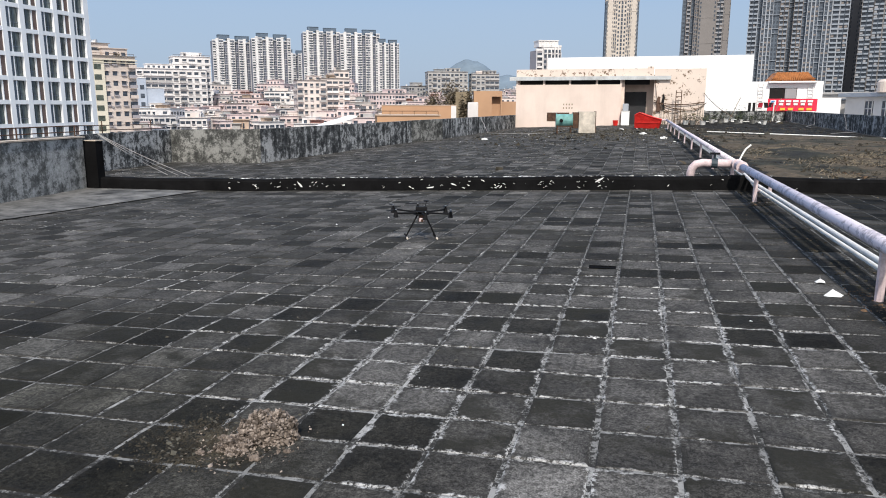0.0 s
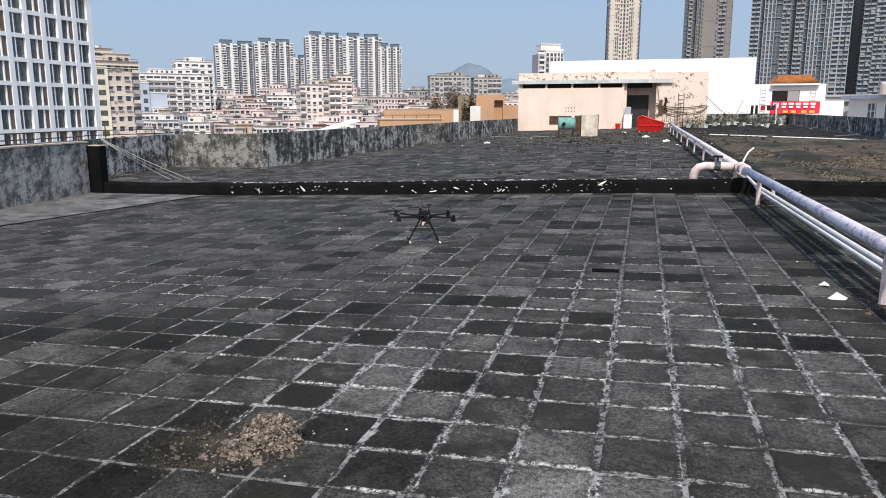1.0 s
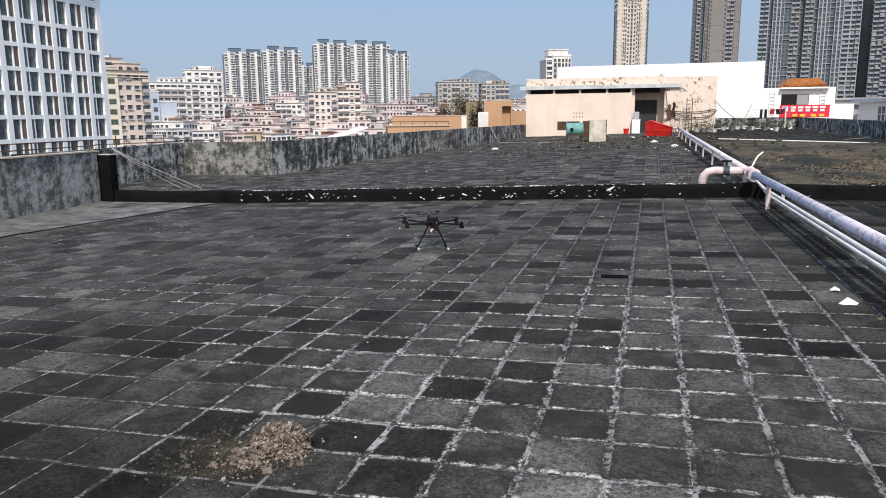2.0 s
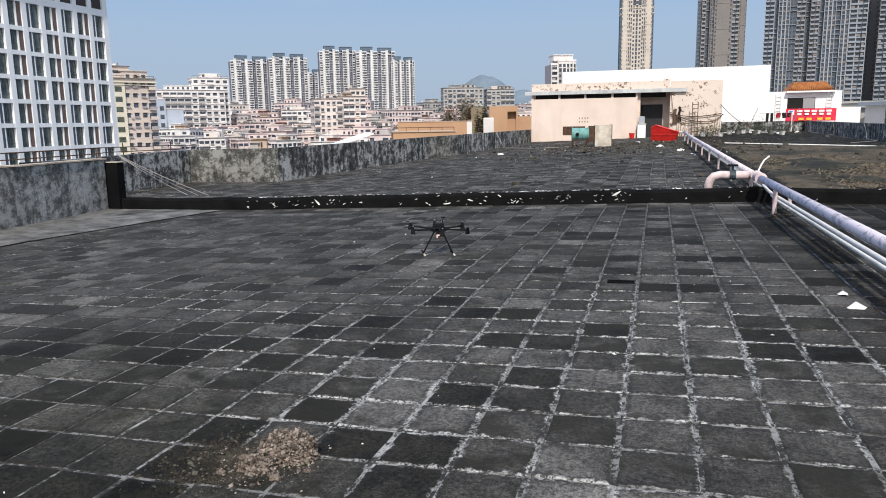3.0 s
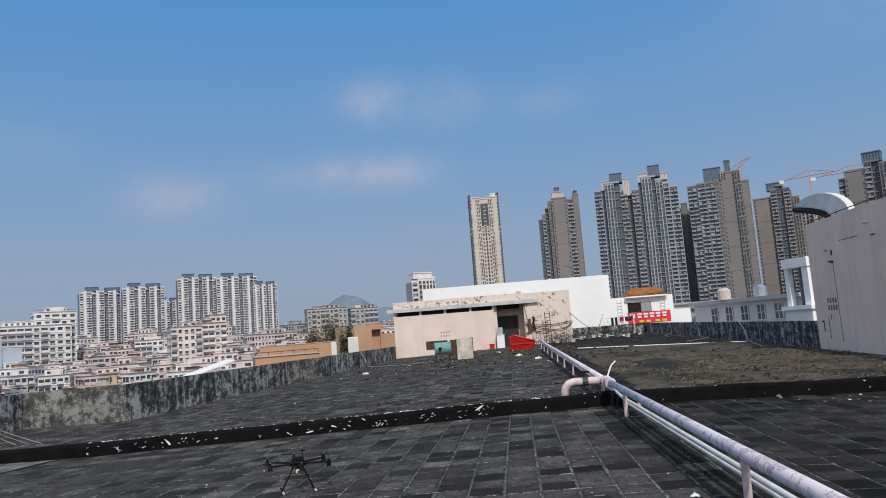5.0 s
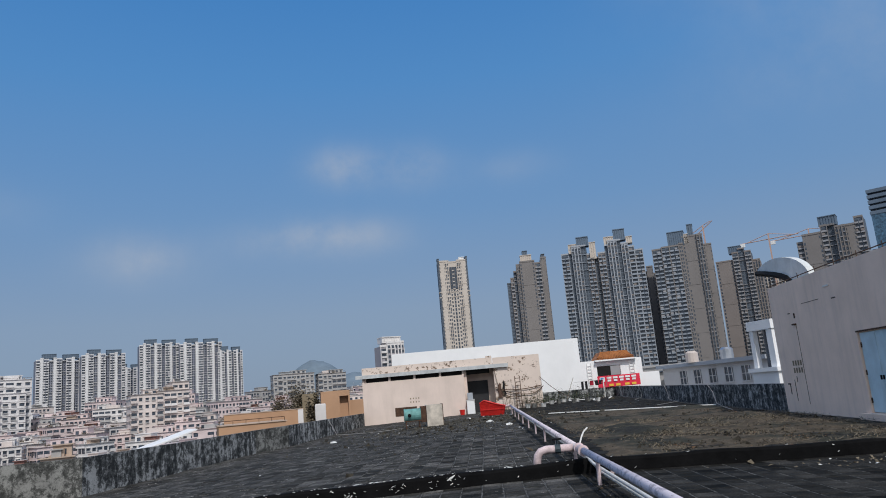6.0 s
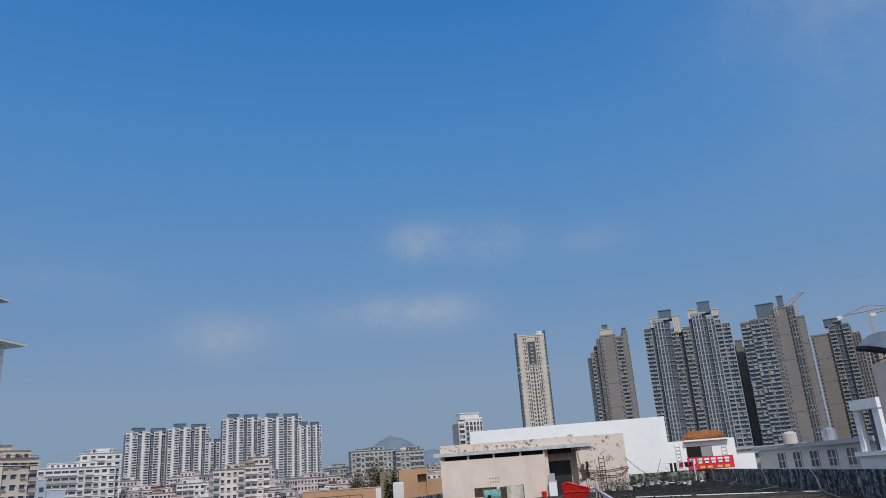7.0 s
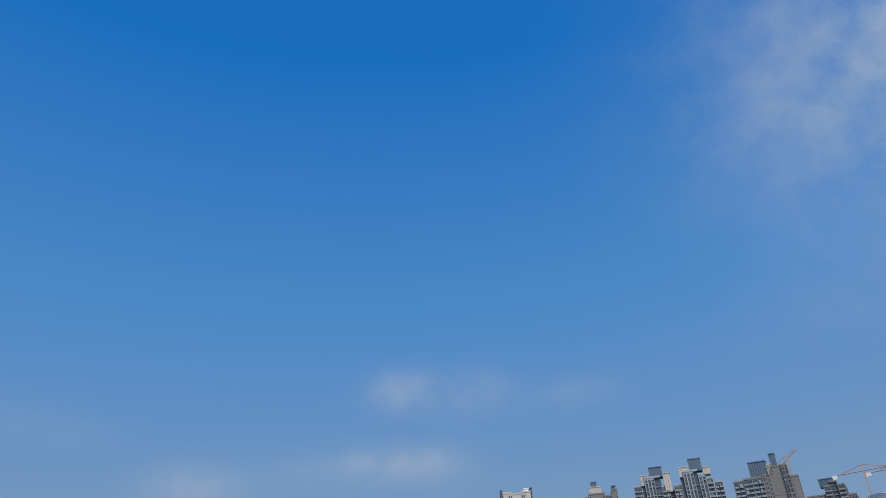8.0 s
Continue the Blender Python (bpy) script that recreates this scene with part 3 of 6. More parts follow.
strip = [(-12.39, 8.5), (-12.76, 11.35), (-9.6, 11.35), (-10.45, 6.6), (-10.9, -8.7), (-11.05, -8.7)]
bm.faces.new([bm.verts.new((x, y, ground_z(x, y) + 0.02)) for x, y in strip])
structure("pavement_gutter", bm, "concrete", "strip of pale bare concrete along the parapet", "gutter")

# the black kerb across the roof, over an expansion joint
bm = bmesh.new()
N = 60
rows = []
for i in range(N + 1):
    x = -12.75 + 24.7 * i / N
    y = 11.45 + 0.5 * min(1, (x + 12.75) / 12)
    g = min(ground_z(x, y), 0.075)
    w = 0.012 * math.sin(i * 1.7) + 0.01 * math.sin(i * 0.61)
    h = 0.27 + 0.012 * math.sin(i * 0.9 + 1) + rng.uniform(-0.008, 0.008)
    rows.append([bm.verts.new(p) for p in ((x, y - 0.03 + w, g - 0.05), (x, y + w, g + h - 0.05), (x, y + 0.04 + w, g + h), (x, y + 0.36, g + h - 0.015), (x, y + 0.42, g - 0.05))])
for a, b in zip(rows, rows[1:]):
    for k in range(4):
        bm.faces.new((a[k], b[k], b[k + 1], a[k + 1]))
bm.faces.new(rows[0][::-1])
bm.faces.new(rows[-1])
kerb = structure("kerb", bm, "bitumen", "long black bitumen-covered kerb with flaking white spots", "kerb")

# the white flakes of film that peel from it
bm = bmesh.new()
for i in range(260):
    x = rng.choice([rng.uniform(-9.5, 9), rng.gauss(-2.6, 1.3), rng.gauss(-2.0, 1.6), rng.gauss(-7.4, 1.2)])
    x = max(-9, min(9, x))
    y = 11.45 + 0.5 * min(1, (x + 12.75) / 12)
    g = min(ground_z(x, y), 0.075)
    top = rng.random() < 0.6
    c = Vector((x, y - 0.04, g + rng.uniform(0.04, 0.24))) if not top else Vector((x, y + rng.uniform(0.0, 0.1), g + 0.275))
    r = rng.uniform(0.009, 0.032) * (2.2 if rng.random() < 0.14 else 1)
    k = rng.randint(5, 7)
    ring = []
    lean, thin = rng.uniform(-0.9, 0.9), rng.uniform(0.14, 0.45)
    for j in range(k):
        a = 2 * math.pi * j / k
        u, v = math.cos(a) * r * rng.uniform(0.6, 2.0), math.sin(a) * r * thin * rng.uniform(0.4, 1.4)
        u, v = u * math.cos(lean) - v * math.sin(lean), u * math.sin(lean) + v * math.cos(lean)
        ring.append(bm.verts.new(c + (Vector((u, rng.uniform(-0.012, 0.0), v)) if not top else Vector((u, v, rng.uniform(0, 0.02))))))
    bm.faces.new(ring)
part("flaking_film", bm, "flake", kerb, "torn white flakes of film", kind="stuff")

# rusty cap sheet and rail on the near wall, rail on the recessed one
cap = bmesh.new()
for (p, q, z) in (((-12.30, 3.0), (-12.42, 8.5), 0.93), ((-12.42, 8.5), (-12.79, 11.4), 0.92)):
    p, q = Vector(p), Vector(q)
    s = (q - p).normalized()
    o = Vector((-s.y, s.x))
    v = [cap.verts.new((*c, zz)) for zz in (z, z + 0.03) for c in (p - o * 0.05, q - o * 0.05, q + o * 0.3, p + o * 0.3)]
    for f in ((3, 2, 1, 0), (4, 5, 6, 7), (0, 1, 5, 4), (1, 2, 6, 5), (2, 3, 7, 6), (3, 0, 4, 7)):
        cap.faces.new([v[i] for i in f])
structure("trim_cap_sheet", cap, "cap", "weathered cream cap strip on the parapet", "coping")
rail = thing("railing", "thin rusty iron guard rail on the parapet", "railing")
for z in (1.06, 1.2):
    part("rail_bar", tubes((((-12.35, -2.0, z), (-12.62, 8.5, z), (-12.95, 11.4, z), (-15.6, 14.6, z - 0.1), (-15.9, 18.9, z - 0.16)), 0.014), seg=6), "rust", rail)
for x, y in ((-12.5, 4.0), (-12.6, 7.0), (-12.72, 9.4), (-12.93, 11.3), (-15.7, 15.5), (-15.85, 18.0)):
    part("rail_post", tubes((((x, y, 0.8), (x, y, 1.21)), 0.016), seg=6), "rust", rail)

# cables that slant from the recessed wall down to the kerb
for k in range(3):
    a, b = Vector((-14.85, 14.2 + 0.1 * k, 0.93 - 0.05 * k)), Vector((-12.0 - 0.42 * k, 14.4 + 0.1 * k, -0.25))
    pts = [a.lerp(b, t) + Vector((0, 0, -0.05 * math.sin(math.pi * t) - 0.01 * k)) for t in [i / 10 for i in range(11)]]
    ob = link("cable", tubes((pts, 0.009), seg=6), "cable")
    tagged(ob, "pale grey cable slung from the parapet to the roof", "cable", "slanting cables")

# ---- the pipeline ----


def pipe_x(y):
    return 2.21 - 0.013 * y


PIPE_Z = 0.478
pipe = thing("pipeline", "long lilac-grey painted water pipe on short pink posts", "pipe")
part("main_pipe", tubes(([(pipe_x(y), y, ground_z(2.1, y) + PIPE_Z) for y in (-6, 3.4, 11.7)], 0.066), ([(pipe_x(y), y, ground_z(2.1, y) + PIPE_Z) for y in (12.1, 24, 34, 43.0)], 0.066), seg=16), "pipe", pipe, smooth=True)
c0 = Vector((pipe_x(11.9), 11.9, ground_z(2.1, 11.9) + PIPE_Z))
part("coupling", tubes((((c0.x, 11.55, c0.z), (c0.x, 11.62, c0.z)), 0.112), (((c0.x, 11.62, c0.z), (c0.x, 12.18, c0.z)), 0.086), (((c0.x, 12.18, c0.z), (c0.x, 12.24, c0.z)), 0.112), seg=14), "pink", pipe, "pink flanged coupling")
bm = tubes(([(c0.x, 12.75, c0.z - 0.02), (1.42, 12.75, c0.z - 0.02), (1.30, 12.75, c0.z - 0.05), (1.23, 12.75, c0.z - 0.13), (1.2, 12.75, c0.z - 0.24), (1.2, 12.75, 0.05)], 0.085), seg=14)
part("branch", bm, "pink", pipe, "faded pink branch pipe bent down to the roof", smooth=True)
valve = part("valve", tubes((((1.60, 12.75, c0.z - 0.02), (1.72, 12.75, c0.z - 0.02)), 0.1), (((1.66, 12.75, c0.z), (1.66, 12.75, c0.z + 0.17)), 0.025)), "valve_paint", pipe, "dark blue-grey valve body")
part("handwheel", tubes((((1.56, 12.75, c0.z + 0.18), (1.76, 12.75, c0.z + 0.18)), 0.022), (((1.66, 12.65, c0.z + 0.18), (1.66, 12.85, c0.z + 0.18)), 0.022)), "black", valve, "black handwheel")
for x, y in ((2.16, 3.42), (2.1, 10.07), (2.02, 12.75), (1.98, 16.5), (1.95, 20.2), (1.91, 23.8), (1.87, 27.5), (1.81, 31.1), (1.77, 34.6), (1.72, 38), (1.68, 41.5)):
    g = ground_z(x, y)
    part("post", tubes((((x, y, g - 0.02), (x, y, g + 0.44)), 0.038 if y < 13 else 0.03), seg=8), "pink", pipe)
part("end_bend", tubes(([(pipe_x(43), 43, ground_z(1.7, 43) + 0.5), (1.45, 43.2, ground_z(1.5, 43) + 0.5), (1.25, 43.2, ground_z(1.2, 43) + 0.42), (1.1, 43.2, ground_z(1.1, 43))], 0.07)), "pink", pipe, smooth=True)
for dx, dz, r in ((0.10, 0.26, 0.03), (0.20, 0.13, 0.026), (0.17, 0.20, 0.02)):
    ob = link("white_pipe", tubes(([(pipe_x(y) + dx + (0.1 if y > 12 else 0), y, ground_z(2.1, y) + dz) for y in (-6, 3.4, 11.0, 13.0, 24, 36, 42)], r), seg=8), "pvc", True)
    tagged(ob, "thin white plastic pipe beside the big pipe", "pipe", "white pipes")
    g = ob
ob = link("white_tube", tubes(([(2.12, 12.7, 0.55), (2.2, 12.8, 0.72), (2.26, 12.85, 0.82), (2.36, 12.9, 0.9)], 0.018), seg=6), "pvc")
tagged(ob, "bent end of a white plastic tube", "tube")
b1 = thing("pipe_stand", "small pink bracket under the white pipes", "stand")
part("leg", tubes((((2.42, 10.6, 0.06), (2.42, 10.6, 0.36)), 0.03), seg=8), "pink", b1)
part("crossbar", tubes((((2.14, 10.6, 0.2), (2.45, 10.6, 0.2)), 0.016), seg=8), "pink", b1)

# loose cables trailing over the far parapet and along the deck
cr = random.Random(5)
for k in range(4):
    y = 62 - 8.5 * k + cr.uniform(-1, 1)
    top = 1.2 + 0.2 * (y - 26) / 40
    pts = [(12.1, y, top + 0.03), (11.96, y - 0.1, top - 0.05), (11.9, y - 1.0, top - cr.uniform(0.3, 0.6)), (11.6, y - 2.4, ground_z(11.6, y) + 0.12), (11.1 + cr.uniform(-0.6, 0.4), y - 5.2, ground_z(11, y) + 0.04), (10.2 + cr.uniform(-1, 1), y - 8.5, ground_z(10, y) + 0.04)]
    ob = link("loose_cable", tubes((pts, 0.014), seg=5), "cable")
    tagged(ob, "pale loose cable hanging over the parapet", "cable", "loose cables")
pts = [(-9.35, 40.5, 1.0), (-9.1, 40.2, 0.7), (-8.6, 39.2, ground_z(-8.6, 39) + 0.1), (-6.5, 38.6, ground_z(-6.5, 38) + 0.04), (-3.2, 39.6, ground_z(-3.2, 39) + 0.04)]
tagged(link("loose_cable", tubes((pts, 0.014), seg=5), "cable"), "pale loose cable running from the parapet to the fan", "cable", "loose cables")

# white pipe on the deck and pipes by the far parapet
for pts in ([(3.6, 38.3), (8.0, 36.8), (11.9, 35.2)], [(6.0, 60.0), (9.6, 59.0)], [(5.0, 57.0), (7.5, 58.5)]):
    ob = link("floor_pipe", tubes(([(x, y, ground_z(x, y) + 0.03) for x, y in pts], 0.028), seg=8), "pvc")
    tagged(ob, "white plastic pipe lying on the roof", "pipe", "pipes on the roof")

# ---- stair house at the far end ----
HY = 50.2
stair = thing("stair_house", "cream-painted flat stair house with peeling parapet and grey canopy", "building")
part("front_wall", boxes((-8.8, -1.3, HY, HY + 0.25, -0.3, 3.22)), "hut", stair)
part("vent_recess", boxes((-8.75, 0.6, HY + 0.35, HY + 0.45, 3.2, 3.62)), "void", stair, "dark ventilation slots")
for x in (-8.8, -6.85, -5.0, -3.1, -1.42):
    part("vent_pier", boxes((x, x + 0.14, HY + 0.02, HY + 0.3, 3.22, 3.62)), "hut", stair)
part("side_wall", boxes((-8.8, -8.55, HY + 0.25, 58, -0.3, 3.9)), "hut", stair)
part("right_wall", boxes((0.9, 4.3, HY, HY + 0.25, 0.2, 4.25)), "hut_peel", stair, "cream wall with cracked, peeling corner")
part("right_side_wall", boxes((4.05, 4.3, HY + 0.25, 58, 0.2, 4.25)), "hut_peel", stair)
part("porch_back", boxes((-1.3, 0.9, HY + 1.6, HY + 1.8, 0.2, 3.7)), "hut_inside", stair)
part("porch_side", boxes((-1.3, -1.1, HY + 0.25, HY + 1.6, 0.2, 3.6)), "hut_inside", stair)
part("porch_cheek", boxes((0.9, 1.1, HY + 0.25, HY + 1.6, 0.2, 3.6)), "hut_inside", stair)
part("door", boxes((-1.08, 0.42, HY + 1.52, HY + 1.62, 0.35, 2.72)), "door_dark", stair, "dark open doorway")
part("canopy", boxes((-9.25, 2.0, HY - 0.18, HY + 1.7, 3.6, 3.72), (-9.25, 2.0, HY - 0.22, HY - 0.18, 3.52, 3.78)), "canopy", stair, "grey concrete canopy slab")
part("parapet", boxes((-8.8, 0.85, HY + 0.05, HY + 0.3, 3.72, 4.3), (0.4, 0.85, HY + 0.04, HY + 0.3, 4.3, 4.42)), "hut_peel", stair, "peeling cream parapet")
part("roof_slab", boxes((-8.55, 4.05, HY + 1.8, 58, 3.7, 3.9)), "concrete", stair)
part("back_wall", boxes((-8.8, 4.3, 58, 58.2, -0.3, 4.2)), "hut", stair)
for i in range(4):
    for j in range(2):
        part("vent_hole", boxes((-5.35 + 0.2 * i, -5.28 + 0.2 * i, HY - 0.004, HY + 0.03, 1.52 + 0.25 * j, 1.63 + 0.25 * j)), "olive_wall", stair)
part("low_opening", boxes((-6.5, -4.9, HY - 0.005, HY + 0.03, 0.62, 1.25)), "rust", stair, "rusty low opening in the wall")

white = thing("white_wall_building", "large plain white windowless factory wall", "building")
part("tall_wall", boxes((-8.55, 9.37, 66.4, 82, -3, 6.15)), "white", white)
part("low_wall", boxes((9.37, 15.1, 66.4, 80, -3, 3.85)), "white", white)
part("end_wall", boxes((15.1, 16.6, 66.4, 80, -3, 2.42)), "white", white)
part("opening", boxes((10.87, 13.05, 66.36, 66.42, 1.6, 3.3)), "void", white, "dark wide opening")
part("shutter", boxes((12.1, 13.0, 66.3, 66.35, 2.4, 3.25)), "tower_grey", white, "grey shutter in the opening")
bm = bmesh.new()
box(bm, 10.85, 14.4, 66.0, 70, 3.86, 4.62, None, 0.30)
for i in range(22):
    x = 10.9 + 0.163 * i
    tube(bm, [(x, 65.95, 3.93 + 0.12 * abs(i / 10.5 - 1) ** 3), (12.62 + (x - 12.62) * 0.84, 66.3, 4.2), (12.62 + (x - 12.62) * 0.70, 66.62, 4.62)], 0.05, 6)
part("pavilion_roof", bm, "orange_tile", white, "orange glazed tile roof")
part("pavilion_eave", boxes((10.7, 14.55, 65.9, 70.1, 3.74, 3.87)), "white", white)
for x in (9.9, 13.9):
    part("ladder", boxes((x, x + 0.05, 66.3, 66.34, 1.4, 3.7), (x + 0.4, x + 0.45, 66.3, 66.34, 1.4, 3.7), *[(x + 0.05, x + 0.4, 66.3, 66.34, 1.6 + 0.3 * k, 1.64 + 0.3 * k) for k in range(7)]), "pvc", white)

banner = thing("banner", "red cloth banner with white and yellow lettering", "banner", Matrix.Translation((-0.4, 0, 0)))
bm = bmesh.new()
cols = []
for i in range(25):
    x = 10.9 + 3.86 * i / 24
    y = 64.5 + 0.03 * math.sin(i * 0.8)
    cols.append([bm.verts.new((x, y + d, z)) for d in (0, 0.01) for z in (1.33, 2.36)])
for a, b in zip(cols, cols[1:]):
    for q in ((0, 1), (1, 3), (3, 2), (2, 0)):
        bm.faces.new((a[q[0]], b[q[0]], b[q[1]], a[q[1]]))
part("cloth", bm, "banner", banner)
for i in range(5):
    x = 11.75 + 0.56 * i
    part("print_mark", boxes((x, x + 0.42, 64.44, 64.455, 2.07, 2.24), (x + 0.05, x + 0.37, 64.44, 64.455, 1.82, 1.99)), "banner_white", banner)
for i in range(4):
    x = 11.9 + 0.62 * i + (0.2 if i > 1 else 0)
    part("print_mark", boxes((x, x + 0.4, 64.44, 64.455, 1.4, 1.6)), "banner_yellow", banner)
part("emblem", boxes((11.1, 11.55, 64.44, 64.455, 1.84, 2.24)), "banner_white", banner)
part("emblem", boxes((11.16, 11.45, 64.43, 64.442, 1.9, 2.2)), "banner_blue", banner)

# clothes line and the white post beside it
line = thing("clothes_line", "clothes line with black and red garments", "clothes line")
part("line_post", tubes((((10.7, 62.6, 0.5), (10.7, 62.6, 2.1)), 0.05)), "pvc", line)
part("cord", tubes((((8.2, 62.6, 2.0), (10.7, 62.6, 2.05)), 0.012), seg=5), "cable", line)
for x, w, z, mat in ((8.75, 0.22, 1.25, "black_cloth"), (9.05, 0.2, 1.3, "black_cloth"), (9.5, 0.34, 1.62, "red_cloth"), (9.95, 0.3, 1.6, "black_cloth"), (10.3, 0.3, 1.65, "black_cloth"), (10.5, 0.14, 1.7, "red_cloth")):
    bm = boxes((x, x + w, 62.56, 62.62, z, 2.02))
    for v in bm.verts:
        v.co.x += 0.04 * math.sin(v.co.z * 9 + x * 5)
        v.co.y += 0.05 * math.sin(v.co.z * 7 + v.co.x * 9)
    part("garment", bm, mat, line)

# ---- roof hut on the right ----
hut = thing("roof_hut", "dusty pink rendered roof hut with pale blue double door", "building")
part("west_wall", boxes((12.0, 12.25, 20.12, 26.42, -0.3, 4.95), (12.0, 12.25, 18.26, 20.12, 2.68, 4.95), (12.0, 12.25, 9.0, 18.26, -0.3, 4.95)), "shade_hut", hut)
part("north_wall", boxes((12.25, 20, 26.2, 26.42, -0.3, 4.95)), "shade_hut", hut)
part("south_wall", boxes((12.25, 20, 9.0, 9.2, -0.3, 4.95)), "shade_hut", hut)
part("east_wall", boxes((19.8, 20, 9.2, 26.2, -0.3, 4.95)), "shade_hut", hut)
part("roof_slab", boxes((12.25, 19.8, 9.2, 26.2, 4.5, 4.8)), "concrete", hut)
part("threshold", boxes((11.75, 12.3, 18.0, 20.4, -0.05, 0.2)), "shade_hut", hut)
for y0, y1 in ((18.3, 19.18), (19.2, 20.08)):
    leaf = part("door", bevelled(boxes((12.06, 12.11, y0, y1, 0.22, 2.66)), 0.01), "door_blue", hut, "pale blue metal door leaf")
    yh = y0 if y0 < 19 else y1 - 0.05
    for zh in (0.5, 1.35, 2.2):
        part("hinge", boxes((12.035, 12.06, yh, yh + 0.05, zh, zh + 0.16)), "rust", leaf)
for yh in (19.1, 19.24):
    part("door_handle", boxes((12.02, 12.06, yh, yh + 0.04, 1.2, 1.33)), "black", hut, "black door handle")
part("door_lintel", boxes((11.985, 12.0, 18.2, 20.16, 2.68, 2.73)), "rust", hut)
part("window_grille", boxes(*[(11.97, 11.99, 17.2 + 0.12 * k, 17.22 + 0.12 * k, 1.8, 2.9) for k in range(6)], (11.97, 12.0, 17.15, 17.9, 2.86, 2.92)), "rust", hut, "rusty window grille")
part("window_pane", boxes((11.992, 12.02, 17.2, 17.85, 1.8, 2.86)), "void", hut)
part("wall_bracket", boxes((11.9, 12.0, 24.3, 24.5, 3.3, 3.36)), "rust", hut)
part("rust_run", boxes((11.994, 12.0, 24.32, 24.35, 0.4, 3.3)), "rust", hut, "thin brown wire run down the wall")
for k in range(4):
    for q in range(2):
        part("wall_mark", boxes((11.992, 12.0, 24.45 + 0.22 * k, 24.57 + 0.22 * k, 1.55 + 0.27 * q, 1.74 + 0.27 * q)), "olive_wall", hut, "faded painted mark")
for ya, yb, za, zb in ((25.75, 25.82, 0.75, 1.15), (25.72, 25.98, 1.12, 1.17), (25.05, 25.1, 1.2, 1.42), (25.3, 25.34, 0.5, 1.3), (24.3, 24.42, 3.55, 3.75), (24.7, 24.9, 3.75, 3.79), (21.0, 21.3, 3.9, 3.94), (22.2, 23.6, 4.0, 4.02)):
    part("wall_crack", boxes((11.993, 12.0, ya, yb, za, zb)), "rust", hut, "dark crack in the render")
part("wall_conduit", boxes((11.97, 12.0, 21.3, 21.7, 4.35, 4.4)), "pvc", hut)
part("coping_wire", tubes((((12.05, 26.4, 5.02), (12.05, 22, 5.06), (12.05, 9.2, 5.04)), 0.02), *[(((12.05, y, 4.94), (12.05, y, 5.16)), 0.012) for y in (25, 23.6, 22.2, 20.8, 19.3, 17.8)], seg=5), "rust", hut)

# curved vent cowl standing on the hut
cowl = thing("vent_cowl", "curved galvanised vent cowl with dark mouth on the hut roof", "vent")
bm = bmesh.new()
arc = [(26.55 - 2.5 * math.cos(radians(172 * i / 14)), 4.98 + 1.0 * math.sin(radians(172 * i / 14)) + 0.17 * (i / 14) ** 2 * 5) for i in range(15)]
inner = [(25.6 + 3.3 * i / 8, 5.06 + 0.9 * (i / 8) ** 0.6) for i in range(9)]
outline = arc + inner[::-1]
lo = [bm.verts.new((12.7, y, z)) for y, z in outline]
hi = [bm.verts.new((12.95, y, z)) for y, z in outline]
bm.faces.new(lo)
bm.faces.new(hi[::-1])
for i in range(len(lo)):
    j = (i + 1) % len(lo)
    bm.faces.new((lo[i], lo[j], hi[j], hi[i]))
part("hood", bm, "galvanised", cowl)
part("mouth", tubes(([(12.68, y, z - 0.03) for y, z in inner], 0.13), seg=6), "void", cowl, "dark rolled lip of the mouth")

# ---- things on the roof ----
# the six-armed drone standing on its skids
drone = thing("drone", "black six-armed drone standing on two skids, white and red camera below", "drone", pose(-2.66, 5.98, ground_z(-2.66, 5.98), 0, 1.7, 24))
HUB = 0.33
bm = bmesh.new()
prism(bm, [(0.11 * math.cos(radians(60 * k)), 0.11 * math.sin(radians(60 * k))) for k in range(6)], HUB - 0.012, HUB + 0.0)
prism(bm, [(0.10 * math.cos(radians(60 * k)), 0.10 * math.sin(radians(60 * k))) for k in range(6)], HUB + 0.035, HUB + 0.045)
box(bm, -0.05, 0.05, -0.035, 0.035, HUB, HUB + 0.035)
part("hub", bm, "black", drone)
part("battery", bevelled(boxes((-0.075, 0.075, -0.03, 0.03, HUB + 0.046, HUB + 0.095)), 0.008), "black", drone)
part("antenna", tubes((((0.05, 0.03, HUB + 0.04), (0.07, 0.05, HUB + 0.16)), 0.006), (((0.07, 0.05, HUB + 0.16), (0.07, 0.05, HUB + 0.175)), 0.03)), "black", drone)
